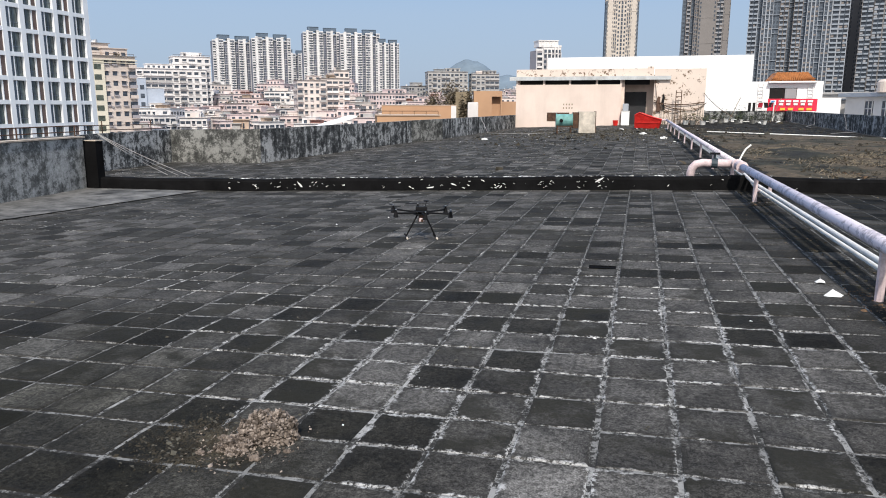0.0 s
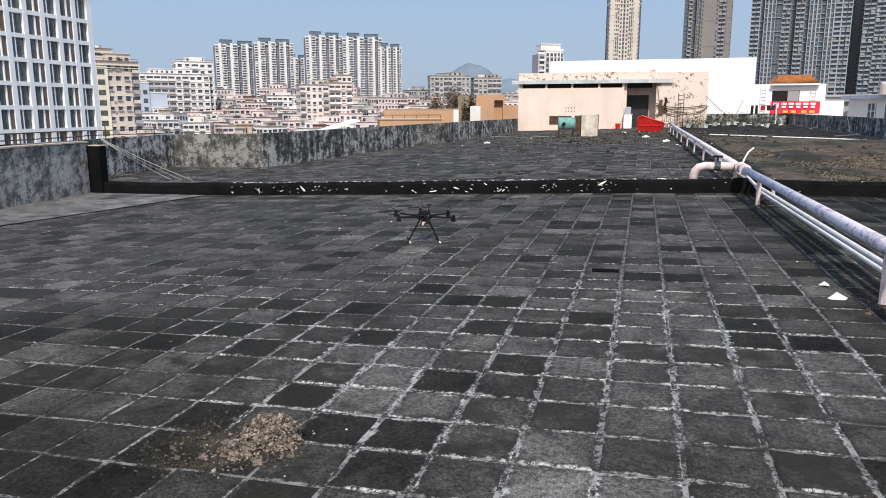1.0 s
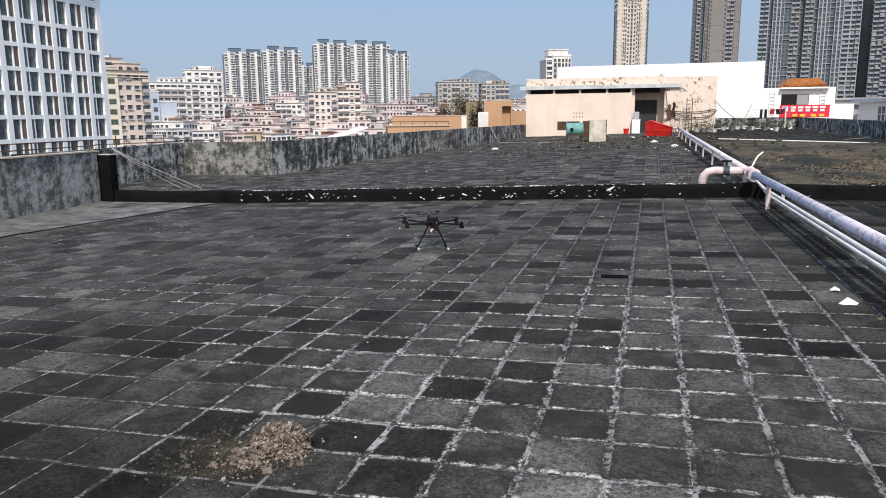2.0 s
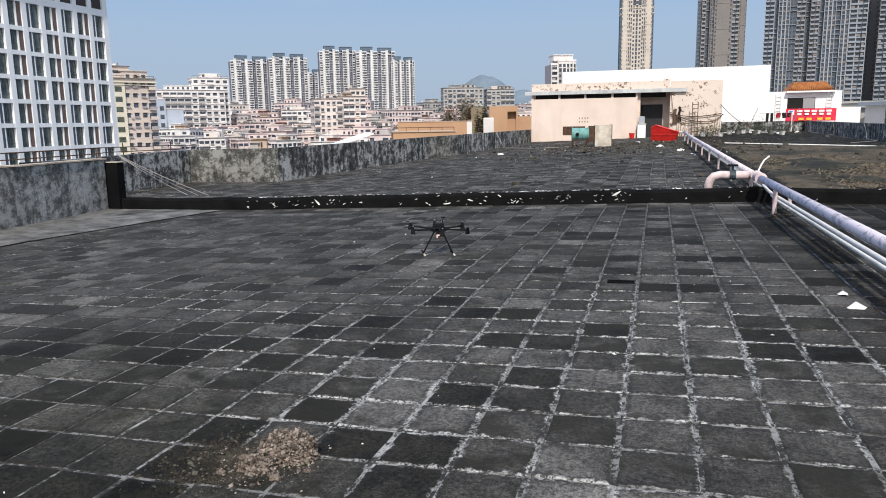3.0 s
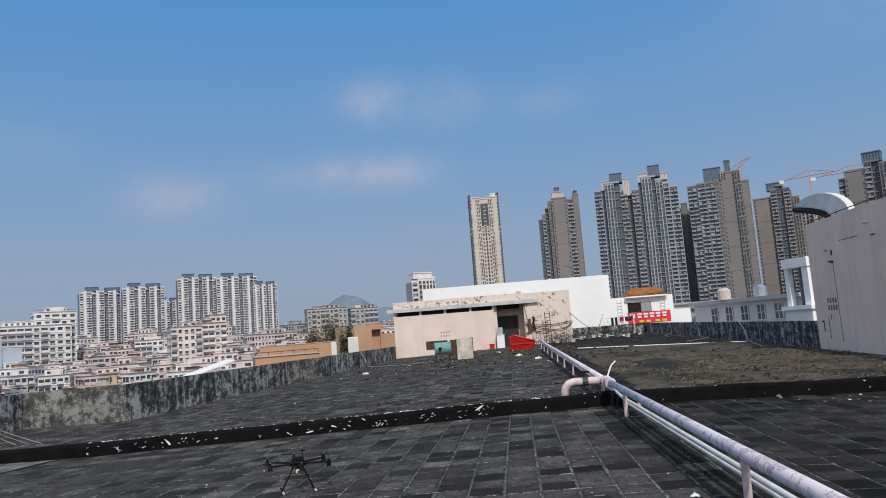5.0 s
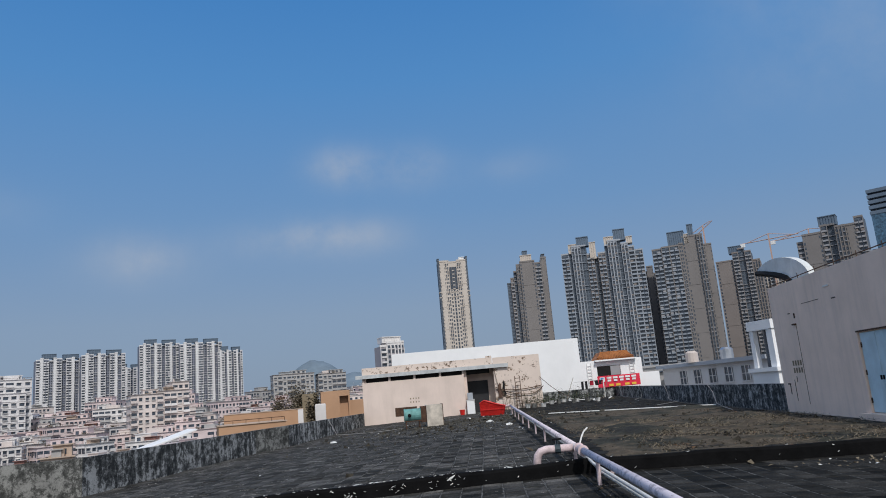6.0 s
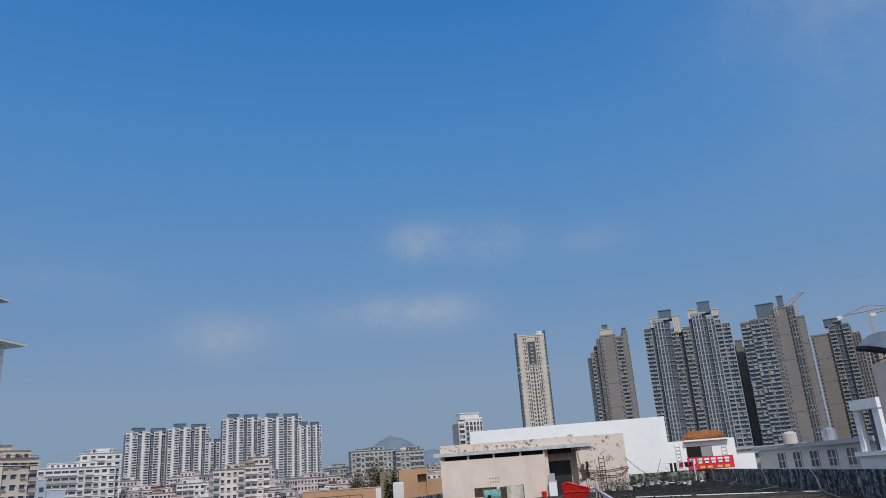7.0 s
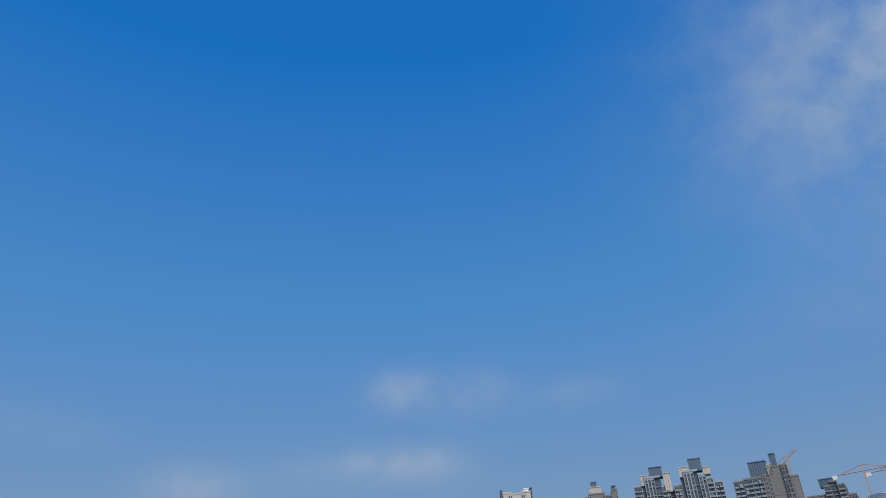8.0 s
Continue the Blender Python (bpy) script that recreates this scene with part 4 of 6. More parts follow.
for k in range(6):
    a = radians(60 * k + 30)
    c, s = math.cos(a), math.sin(a)
    part("arm", tubes((((0.08 * c, 0.08 * s, HUB + 0.018), (0.42 * c, 0.42 * s, HUB + 0.03)), 0.012), seg=8), "black", drone)
    mot = part("motor", tubes((((0.42 * c, 0.42 * s, HUB - 0.02), (0.42 * c, 0.42 * s, HUB + 0.055)), [0.034, 0.020]), (((0.42 * c, 0.42 * s, HUB + 0.055), (0.42 * c, 0.42 * s, HUB + 0.075)), 0.012), seg=10), "black", drone)
    part("motor_cap", tubes((((0.42 * c, 0.42 * s, HUB + 0.076), (0.42 * c, 0.42 * s, HUB + 0.088)), 0.01), seg=8), "steel", mot, "bright metal cap")
    bm = bmesh.new()
    b = a + 0.6 + 0.9 * k
    for sgn in (1, -1):
        d = Vector((math.cos(b) * sgn, math.sin(b) * sgn, 0))
        n = Vector((-d.y, d.x, 0))
        o = Vector((0.42 * c, 0.42 * s, HUB + 0.078))
        vs = [o + d * r + n * w + Vector((0, 0, z)) for r, w, z in ((0.0, -0.008, 0), (0.06, -0.015, 0.004), (0.17, -0.008, 0.003), (0.17, 0.008, 0.0), (0.06, 0.013, -0.003), (0.0, 0.008, 0))]
        lo_ = [bm.verts.new(v) for v in vs]
        hi_ = [bm.verts.new(v + Vector((0, 0, 0.003))) for v in vs]
        bm.faces.new(lo_[::-1])
        bm.faces.new(hi_)
        for i in range(6):
            bm.faces.new((lo_[i], lo_[(i + 1) % 6], hi_[(i + 1) % 6], hi_[i]))
    part("propeller", bm, "black", drone)
for sgn in (1, -1):
    part("leg", tubes((((0.05 * sgn, 0, HUB - 0.01), (0.2 * sgn, 0, 0.02)), 0.011), seg=8), "black", drone)
    sk = part("skid", tubes((((0.2 * sgn, -0.16, 0.016), (0.2 * sgn, 0.16, 0.016)), 0.009), seg=8), "black", drone)
    for y in (-0.15, 0.15):
        part("skid_sleeve", tubes((((0.2 * sgn, y - 0.03, 0.02), (0.2 * sgn, y + 0.03, 0.02)), 0.014), seg=8), "black" if y > 0 else "box_sheet", sk)
gim = part("camera_mount", bevelled(boxes((-0.035, 0.035, -0.08, 0.0, HUB - 0.10, HUB - 0.05)), 0.012), "pink", drone, "pale camera block")
part("camera_lens", tubes((((0, -0.09, HUB - 0.08), (0, -0.105, HUB - 0.08)), 0.018), seg=10), "rust", gim, "rust-red lens ring")
part("strap", boxes((-0.04, 0.04, -0.05, -0.03, HUB - 0.105, HUB - 0.014)), "rust", gim, "rust-red strap")


def lump(name, mat, centre, size, seed, rough=0.35, sub=4):
    bm = bmesh.new()
    bmesh.ops.create_icosphere(bm, subdivisions=sub, radius=1)
    off = Vector((seed * 3.1, seed * 1.7, 0))
    for v in bm.verts:
        n = v.co.normalized()
        k = 1 + rough * noise.fractal(n * 1.6 + off, 0.8, 2.2, 4) + 0.16 * noise.noise(n * 6 + off) + 0.13 * noise.noise(n * 12 + off) + 0.09 * noise.noise(n * 22 + off)
        v.co = Vector((n.x * size[0] * k, n.y * size[1] * k, max(-0.02, n.z * size[2] * k))) + Vector(centre)
    return link(name, bm, mat)


def clod(x, y, size, count, seed, label):
    """A heap of dried clay: a dark core buried in angular crumbs that stick together."""
    r = random.Random(seed)
    bm = bmesh.new()
    off = Vector((seed * 3.1, seed * 1.7, seed * 0.7))

    def skin(a, e):
        q = Vector((math.cos(a) * math.cos(e), math.sin(a) * math.cos(e), math.sin(e)))
        k = 0.92 + 0.42 * noise.fractal(q * 1.5 + off, 0.9, 2.1, 3)
        return Vector((q.x * size[0] * k, q.y * size[1] * k, q.z * size[2] * k))

    core = [[bm.verts.new(skin(2 * math.pi * i / 18, radians(-4 + 94 * j / 6)) * 0.92) for i in range(18)] for j in range(6)]
    for a, b in zip(core, core[1:]):
        for i in range(18):
            bm.faces.new((a[i], a[(i + 1) % 18], b[(i + 1) % 18], b[i]))
    bm.faces.new(core[-1])
    unit = size[0] / 0.17
    for i in range(count):
        c = skin(r.uniform(0, 6.283), math.asin(r.uniform(0.0, 1.0)))
        rad = r.uniform(0.005, 0.013) * (1.9 if r.random() < 0.14 else 1) * unit
        turn = Euler((r.uniform(0, 6), r.uniform(0, 6), r.uniform(0, 6))).to_matrix()
        tips = [bm.verts.new(c + turn @ (Vector(p) * rad * r.uniform(0.7, 1.25))) for p in ((1, 0, 0), (-1, 0, 0), (0, 1, 0), (0, -1, 0), (0, 0, 1), (0, 0, -1))]
        for f in ((0, 2, 4), (2, 1, 4), (1, 3, 4), (3, 0, 4), (2, 0, 5), (1, 2, 5), (3, 1, 5), (0, 3, 5)):
            bm.faces.new([tips[k] for k in f])
    ob = link("clay_clod", bm, "clay")
    ob.matrix_world = pose(x, y, ground_z(x, y))
    return tagged(ob, label, "clod", "clay clods")


clod(-1.66, -0.03, (0.155, 0.12, 0.15), 1500, 3, "crumbling lump of dry brown clay on the tiles")
clod(-1.78, -0.19, (0.10, 0.075, 0.07), 600, 8, "smaller crumbled piece of dry brown clay")
for x, y, s_, seed in ((-1.90, -0.10, 0.035, 11), (-1.86, 0.06, 0.03, 12), (-1.62, -0.27, 0.035, 13), (-1.93, -0.27, 0.028, 14), (-1.49, -0.17, 0.024, 15)):
    clod(x, y, (s_, s_ * 0.8, s_ * 0.7), 60, seed, "small crumb of dry brown clay")


def bits(name, mat, label, count, place, size, seed, flat=0.6):
    """Loose small pieces scattered over the deck."""
    r = random.Random(seed)
    bm = bmesh.new()
    for i in range(count):
        x, y = place(r)
        s = r.uniform(*size) * (2.2 if r.random() < 0.06 else 1)
        m = Matrix.Translation((x, y, ground_z(x, y) + s * 0.2)) @ Euler((r.uniform(-0.5, 0.5), r.uniform(-0.5, 0.5), r.uniform(0, 6.3))).to_matrix().to_4x4()
        a, b, c = s * r.uniform(0.5, 1.2), s * r.uniform(0.4, 1.0), s * flat * r.uniform(0.4, 1.0)
        vs = [bm.verts.new(m @ Vector(p)) for p in ((a, 0, -c * 0.3), (-a * 0.3, b, -c * 0.3), (-a, -b * 0.4, -c * 0.2), (a * 0.2, -b, -c * 0.3), (r.uniform(-0.3, 0.3) * a, r.uniform(-0.3, 0.3) * b, c))]
        for f in ((0, 1, 4), (1, 2, 4), (2, 3, 4), (3, 0, 4), (3, 2, 1, 0)):
            bm.faces.new([vs[q] for q in f])
    return tagged(link(name, bm, mat), label, "debris", kind="stuff")


bits("clay_crumbs", "litter", "dark crumbs and grit strewn round the clay lump", 3200, lambda r: (r.gauss(-1.98, 0.16), r.gauss(-0.16, 0.13)), (0.003, 0.011), 2)
bits("pale_crumbs", "pebble", "grey lumps of grit beside the clay", 120, lambda r: (r.gauss(-2.0, 0.17), r.gauss(-0.16, 0.15)), (0.006, 0.018), 33)
bits("clay_grains", "clay", "brown crumbs of broken clay", 500, lambda r: (r.gauss(-1.76, 0.14), r.gauss(-0.14, 0.12)), (0.003, 0.012), 12)
bits("grit", "pebble", "pale grit and pebbles lying on the tiles", 520, lambda r: (r.uniform(-6, 2.2), r.uniform(-2, 8)), (0.004, 0.013), 3)
bits("chips", "flake", "tiny white chips of lime scattered on the tiles", 70, lambda r: (r.uniform(-5, 2.2), r.uniform(-1.5, 9)), (0.004, 0.012), 23)
bits("fallen_leaves", "dry_leaf", "brown leaves and twigs caught round the pipe posts", 160, lambda r: (r.gauss(2.14, 0.12), r.choice([3.5, 3.2, 9.9]) + r.gauss(0, 0.22)), (0.005, 0.016), 24, 0.5)
bits("moss_dirt", "soil", "dark moss crumbs along the pipe", 500, lambda r: (r.gauss(2.15, 0.16), r.uniform(0, 11.5)), (0.006, 0.025), 4)
bits("paper_litter", "flake", "pale scraps and dead twigs lying before the kerb", 60, lambda r: (r.gauss(8.8, 1.2), r.gauss(10.9, 0.35)), (0.015, 0.06), 41, 0.3)
bits("twig_litter", "straw", "dry twigs and leaves lying before the kerb", 260, lambda r: (r.gauss(8.8, 1.4), r.gauss(10.9, 0.4)), (0.015, 0.06), 42, 0.4)
bits("roof_litter", "flake", "pale scraps of litter on the far roof", 120, lambda r: (r.uniform(-9, 4), 44 - abs(r.gauss(0, 9))), (0.02, 0.08), 5, 0.3)
bits("leaf_litter", "litter", "dark rubble and dead leaves near the stair house", 1500, lambda r: (r.gauss(-1.0, 3.6), 42.3 - abs(r.gauss(0, 7))), (0.025, 0.085), 6, 0.8)
bits("broken_rubble", "pebble", "grey broken rubble strewn over the far roof", 1300, lambda r: (r.gauss(-0.6, 3.0), 42.2 - abs(r.gauss(0, 6.0))), (0.03, 0.10), 17, 0.7)
bits("weed_litter", "litter", "dry weeds and leaves gathered along the pipe", 900, lambda r: (r.gauss(3.4, 1.1), 44 - abs(r.gauss(0, 8))), (0.02, 0.06), 18, 0.6)
bits("leaf_litter", "soil", "mossy rubble across the far roof", 900, lambda r: (r.uniform(-9, 11), 46 - abs(r.gauss(0, 11))), (0.02, 0.08), 16)

# soil bed with dead growth on the right of the pipe
bm = bmesh.new()
nx, ny = 70, 90
grid = []
for j in range(ny + 1):
    row = []
    for i in range(nx + 1):
        x, y = 2.75 + 9.1 * i / nx, 13.2 + 24 * j / ny
        edge = min(i, nx - i, j, ny - j) / 6
        h = 0.035 + 0.06 * noise.fractal(Vector((x * 0.5, y * 0.5, 3)), 0.7, 2, 5) + 0.03 * noise.noise(Vector((x * 3, y * 3, 0)))
        if (x - 5.2) ** 2 / 1.2 + (y - 22.5) ** 2 / 6 < 1:
            h += 0.12 * (1 - ((x - 5.2) ** 2 / 1.2 + (y - 22.5) ** 2 / 6))
        row.append(bm.verts.new((x, y, ground_z(x, y) + (0.004 + max(0.0, h)) * min(1, edge) - 0.02 * max(0.0, 1 - edge))))
    grid.append(row)
for a, b in zip(grid, grid[1:]):
    for i in range(nx):
        bm.faces.new((a[i], a[i + 1], b[i + 1], b[i]))
structure("ground_soil", bm, "soil", "thin bed of dark soil with moss and dead straw", "soil")
bm = bmesh.new()
r = random.Random(21)
for i in range(12000):
    x, y = (r.gauss(5.4, 1.0), r.gauss(22.5, 1.6)) if r.random() < 0.35 else (r.uniform(4.2, 11.8), r.uniform(14.5, 27))
    if x < 3 or x > 11.85 or noise.noise(Vector((x * 0.6, y * 0.4, 9))) < -0.05:
        continue
    a, ln = r.uniform(0, 6.3), r.uniform(0.04, 0.17)
    z = ground_z(x, y) + 0.02 + r.uniform(0, 0.06)
    d = Vector((math.cos(a) * ln, math.sin(a) * ln, r.uniform(-0.02, 0.07)))
    w = Vector((-math.sin(a), math.cos(a), 0.4)) * 0.009
    p = Vector((x, y, z))
    bm.faces.new([bm.verts.new(q) for q in (p - w, p + w, p + d + w * 0.3, p + d - w * 0.3)])
tagged(link("dead_straw", bm, "straw"), "matted dry straw and dead weeds on the soil bed", "straw", kind="stuff")

def heap(r):
    """A spot in one of the raked-up drifts on the soil bed, or now and then anywhere on it."""
    if r.random() < 0.25:
        return r.uniform(3.1, 11.7), 14 + abs(r.gauss(0, 8))
    cx, cy, sx, sy = r.choice(((5.6, 22.5, 0.9, 1.5), (8.2, 18.5, 1.2, 0.9), (10.0, 23.5, 0.9, 1.8), (6.4, 16.2, 1.3, 0.6), (9.6, 29.0, 1.2, 2.0), (4.2, 31.0, 0.7, 2.4)))
    return min(11.7, max(3.1, r.gauss(cx, sx))), max(13.6, r.gauss(cy, sy))


bits("soil_crumbs", "litter", "dark clods and dead leaves on the soil bed", 2600, lambda r: heap(r), (0.02, 0.07), 31, 1.0)
bits("dry_leaves", "dry_leaf", "rust-brown dry leaves on the soil bed", 1800, lambda r: heap(r), (0.015, 0.05), 32, 0.5)

# torn white sheets by the pipe
for x, y, s, q in ((1.84, 4.02, 0.05, 1), (1.83, 3.52, 0.062, 2)):
    bm = bmesh.new()
    r = random.Random(q)
    ring = [(x + s * 1.2 * math.cos(a) * r.uniform(0.6, 1.2), y + s * math.sin(a) * r.uniform(0.6, 1.2)) for a in [k * 0.785 for k in range(8)]]
    lo_ = [bm.verts.new((px, py, ground_z(px, py) + 0.004 + r.uniform(0, 0.01))) for px, py in ring]
    top_ = bm.verts.new((x, y + 0.02, ground_z(x, y) + 0.02 + 0.02 * q))
    for i in range(8):
        bm.faces.new((lo_[i], lo_[(i + 1) % 8], top_))
    bm.faces.new(lo_[::-1])
    tagged(link("foam_scrap", bm, "flake"), "torn scrap of white foam lying by the pipe", "scrap", "white scraps")
for x, y in ((1.2, 31.5), (0.3, 36), (-7.5, 33)):
    ob = lump("rubble_lump", "flake", (x, y, ground_z(x, y)), (0.17, 0.13, 0.09), x, 0.5, 3)
    tagged(ob, "pale lump of rubble on the roof", "rubble", "rubble lumps")

# old fan with its sheet-metal housing
FZ = ground_z(-3.6, 38.6)
fan = thing("extractor_fan", "old teal drum fan beside a dirty cream sheet-metal box", "fan", pose(-3.5, 38.6, FZ, 0, 0, 9))
bm = tubes((((-1.0, 0, 0.72), (-0.12, 0, 0.72)), 0.36), (((-1.04, 0, 0.72), (-0.98, 0, 0.72)), 0.39), (((-0.16, 0, 0.72), (-0.1, 0, 0.72)), 0.39), seg=20)
part("drum", bm, "teal", fan, "faded teal metal drum")
part("motor", tubes((((-0.75, -0.36, 0.72), (-0.75, -0.42, 0.72)), 0.1)), "black", fan)
for x in (-0.95, -0.2):
    for y in (-0.25, 0.25):
        part("leg", boxes((x - 0.03, x + 0.03, y - 0.03, y + 0.03, 0, 0.45)), "rust", fan)
part("stand", boxes((-1.02, -0.1, -0.3, 0.3, 0.38, 0.43)), "rust", fan)
part("housing", boxes((0.22, 1.12, -0.5, 0.5, 0.04, 1.22)), "box_sheet", fan, "dirty cream metal housing")
part("housing_side", boxes((1.125, 1.16, -0.5, 0.5, 0.02, 1.24)), "rust", fan)
part("duct_face", boxes((-0.1, 0.22, -0.34, 0.34, 0.3, 1.18)), "rust", fan, "rusty duct face with flaking paint")

# red tub tipped on its side
tub = thing("tub_cart", "bright red plastic tipping tub beside the pipe end", "tub", pose(0.58, 43.3, ground_z(0.6, 43.3), 0, 0, -8))
bm = bmesh.new()
side = [(-0.76, 0.05), (0.66, 0.0), (0.84, 0.56), (0.45, 0.66), (0.08, 0.77), (-0.30, 0.90), (-0.48, 0.97), (-0.78, 0.80)]
near_, far_ = [bm.verts.new((x, -0.42, z)) for x, z in side], [bm.verts.new((x * 0.94, 0.42, z * 0.96)) for x, z in side]
bm.faces.new(near_)
bm.faces.new(far_[::-1])
for i in (7, 0, 1):
    bm.faces.new((near_[i], near_[(i + 1) % 8], far_[(i + 1) % 8], far_[i]))
bmesh.ops.solidify(bm, geom=bm.faces[:], thickness=0.03)
part("basin", bm, "red", tub)
part("rim", tubes(([(x, -0.44, z) for x, z in side[2:]], 0.035), ([(x * 0.94, 0.44, z * 0.96) for x, z in side[2:]], 0.035), seg=8), "red", tub)
part("rib", boxes((-0.7, 0.74, -0.47, -0.43, 0.36, 0.42)), "red", tub)
part("handle", tubes((((0.1, -0.44, 0.72), (0.1, -0.3, 0.8), (0.1, 0.3, 0.8), (0.1, 0.42, 0.7)), 0.025), seg=8), "red", tub)
for x in (-0.6, 0.55):
    part("foot", boxes((x - 0.05, x + 0.05, -0.4, -0.3, -0.05, 0.08)), "pink", tub)

bucket = thing("bucket", "small red plastic bucket standing by the door", "bucket", pose(-1.6, HY - 0.5, ground_z(-1.6, HY)))
part("pail", tubes((((0, 0, 0), (0, 0, 0.36)), [0.15, 0.2]), seg=14), "red", bucket)
part("rim", tubes((((0, 0, 0.345), (0, 0, 0.37)), 0.21), seg=14), "red", bucket)
cab = thing("wash_stand", "white washing stand with things on top beside the doorway", "stand", pose(-0.95, HY - 0.25, ground_z(-1, HY)))
part("cabinet", bevelled(boxes((-0.28, 0.28, -0.25, 0.25, 0, 0.95)), 0.02), "white", cab)
part("top", boxes((-0.31, 0.31, -0.28, 0.28, 0.95, 1.0)), "flake", cab)
part("machine", bevelled(boxes((-0.2, 0.2, -0.2, 0.15, 1.0, 1.5)), 0.05), "tower_pale", cab, "grey household machine")
for x, z, w, mat in ((1.25, 1.35, 0.34, "brown_cloth"), (1.55, 1.5, 0.22, "black_cloth")):
    bm = bmesh.new()
    box(bm, x - w / 2, x + w / 2, HY - 0.14, HY - 0.03, z, z + 1.0, None, 0.45)
    bmesh.ops.subdivide_edges(bm, edges=bm.edges[:], cuts=4, use_grid_fill=True)
    for v in bm.verts:
        v.co += Vector((0.03 * math.sin(v.co.z * 8 + x), 0.03 * math.sin(v.co.x * 30), 0))
    coat = thing("hanging_coat", "old dark work coat hanging on the wall", "coat", group="hanging coats")
    part("cloth", bm, mat, coat)
    part("hook", boxes((x - 0.02, x + 0.02, HY - 0.1, HY, z + 1.0, z + 1.06)), "rust", coat)

# wires, bamboo and plants by the cracked corner
frame_ob = thing("rusty_rack", "rusty upright iron rack against the cream wall", "rack", pose(2.55, HY - 0.6, ground_z(2.5, HY)))
for x in (-0.18, 0.18):
    part("upright", boxes((x - 0.025, x + 0.025, -0.03, 0.03, 0, 2.3)), "rust", frame_ob)
for k in range(8):
    part("rung", boxes((-0.16, 0.16, -0.02, 0.02, 0.3 + 0.26 * k, 0.34 + 0.26 * k)), "rust", frame_ob)
for k, (a, b) in enumerate((((0.9, 1.9), (4.3, 1.9)), ((0.9, 2.05), (3.2, 1.35)), ((3.2, 1.35), (4.4, 1.85)), ((1.0, 1.8), (2.6, 1.2)), ((4.2, 2.5), (6.2, 0.9)), ((0.95, 3.4), (1.2, 1.9)))):
    pts = [Vector((a[0] + (b[0] - a[0]) * t, HY - 0.12, a[1] + 0.1 + (b[1] - a[1]) * t - 0.18 * math.sin(math.pi * t))) for t in [i / 8 for i in range(9)]]
    tagged(link("slack_cable", tubes((pts, 0.03 if k < 3 else 0.02), seg=5), "rust"), "slack brown cable along the wall", "cable", "slack cables")
r = random.Random(31)
for k in range(26):
    x, h = r.uniform(1.3, 4.3), r.uniform(0.5, 1.6)
    y = HY - r.uniform(0.15, 0.9)
    g = ground_z(x, y)
    tagged(link("dry_stick", tubes((((x, y, g), (x + r.uniform(-0.3, 0.3), y, g + h)), [0.018, 0.008]), seg=5), "straw"), "dry stick leaning by the wall", "stick", "dry sticks")


def plant(name, x, y, h, w, leaves, seed, label, pot=True):
    r = random.Random(seed)
    g = ground_z(x, y)
    ob = thing(name, label, "plant", pose(x, y, g), "potted plants")
    if pot:
        part("pot", tubes((((0, 0, 0), (0, 0, 0.3)), [0.16, 0.22]), seg=10), "pot" if seed % 2 else "flake", ob)
    bm = bmesh.new()
    for i in range(leaves):
        a = r.uniform(0, 6.3)
        p = Vector((r.gauss(0, w), r.gauss(0, w), 0.3 + abs(r.gauss(0, h * 0.5))))
        d = Vector((math.cos(a), math.sin(a), r.uniform(-0.4, 0.5))) * r.uniform(0.06, 0.16)
        n = Vector((-d.y, d.x, 0)) * 0.35
        bm.faces.new([bm.verts.new(q) for q in (p, p + d * 0.5 + n, p + d, p + d * 0.5 - n)])
    part("foliage", bm, "leaf", ob, kind="stuff")
    part("stem", tubes((((0, 0, 0.1), (0.03, 0, 0.3 + h * 0.6)), 0.015), seg=5), "straw", ob)


for k in range(11):
    x = 3.0 + 0.55 * k + rng.uniform(-0.15, 0.15)
    plant("potted_plant", x, 54.5 + rng.uniform(-1.5, 2.5) if x > 4.5 else HY - 0.8, rng.uniform(0.3, 0.8), 0.2, 240, 40 + k, "green plant in a small pot near the stair house")
for k in range(9):
    x, y = rng.uniform(4.8, 11), rng.uniform(55, 63)
    ob = lump("rubble_lump", rng.choice(["flake", "pot", "soil"]), (x, y, ground_z(x, y)), (0.22, 0.18, 0.15), k + 50, 0.4, 3)
    tagged(ob, "heap of rubble near the far parapet", "rubble", "rubble lumps")
for x, y in ((7.0, 60), (10.2, 60.5)):
    ob = link("bamboo_pole", tubes((((x, y, ground_z(x, y)), (x + 1.0, y + 2, ground_z(x, y) + 1.9)), 0.025), seg=6), "straw")
    tagged(ob, "bamboo pole leaning by the parapet", "pole", "bamboo poles")

# barred grate standing in for a dark irregular hole between the tiles
g = ground_z(-0.16, 4.4)
grate = thing("stand_in_grate", "small dark barred grate standing in for a hole in the tiles", "drain", pose(-0.17, 4.4, g + 0.002, 0, 0, 3))
part("grate_frame", boxes((-0.14, 0.14, -0.06, -0.048, 0, 0.010), (-0.14, 0.14, 0.048, 0.06, 0, 0.012), (-0.14, -0.128, -0.048, 0.048, 0, 0.01), (0.128, 0.14, -0.048, 0.048, 0, 0.01), (-0.14, 0.14, -0.048, 0.048, 0.0, 0.003)), "bitumen", grate)
for k in range(6):
    part("bar", boxes((-0.115 + 0.042 * k, -0.10 + 0.042 * k, -0.048, 0.048, 0.003, 0.009)), "bitumen", grate)

# ---- the city ----
bm = bmesh.new()
bmesh.ops.create_circle(bm, cap_ends=True, segments=48, radius=4600)
bmesh.ops.translate(bm, verts=bm.verts[:], vec=(0, 0, STREET))
structure("ground", bm, "city", "grey built-up plain far below the roof", "ground")


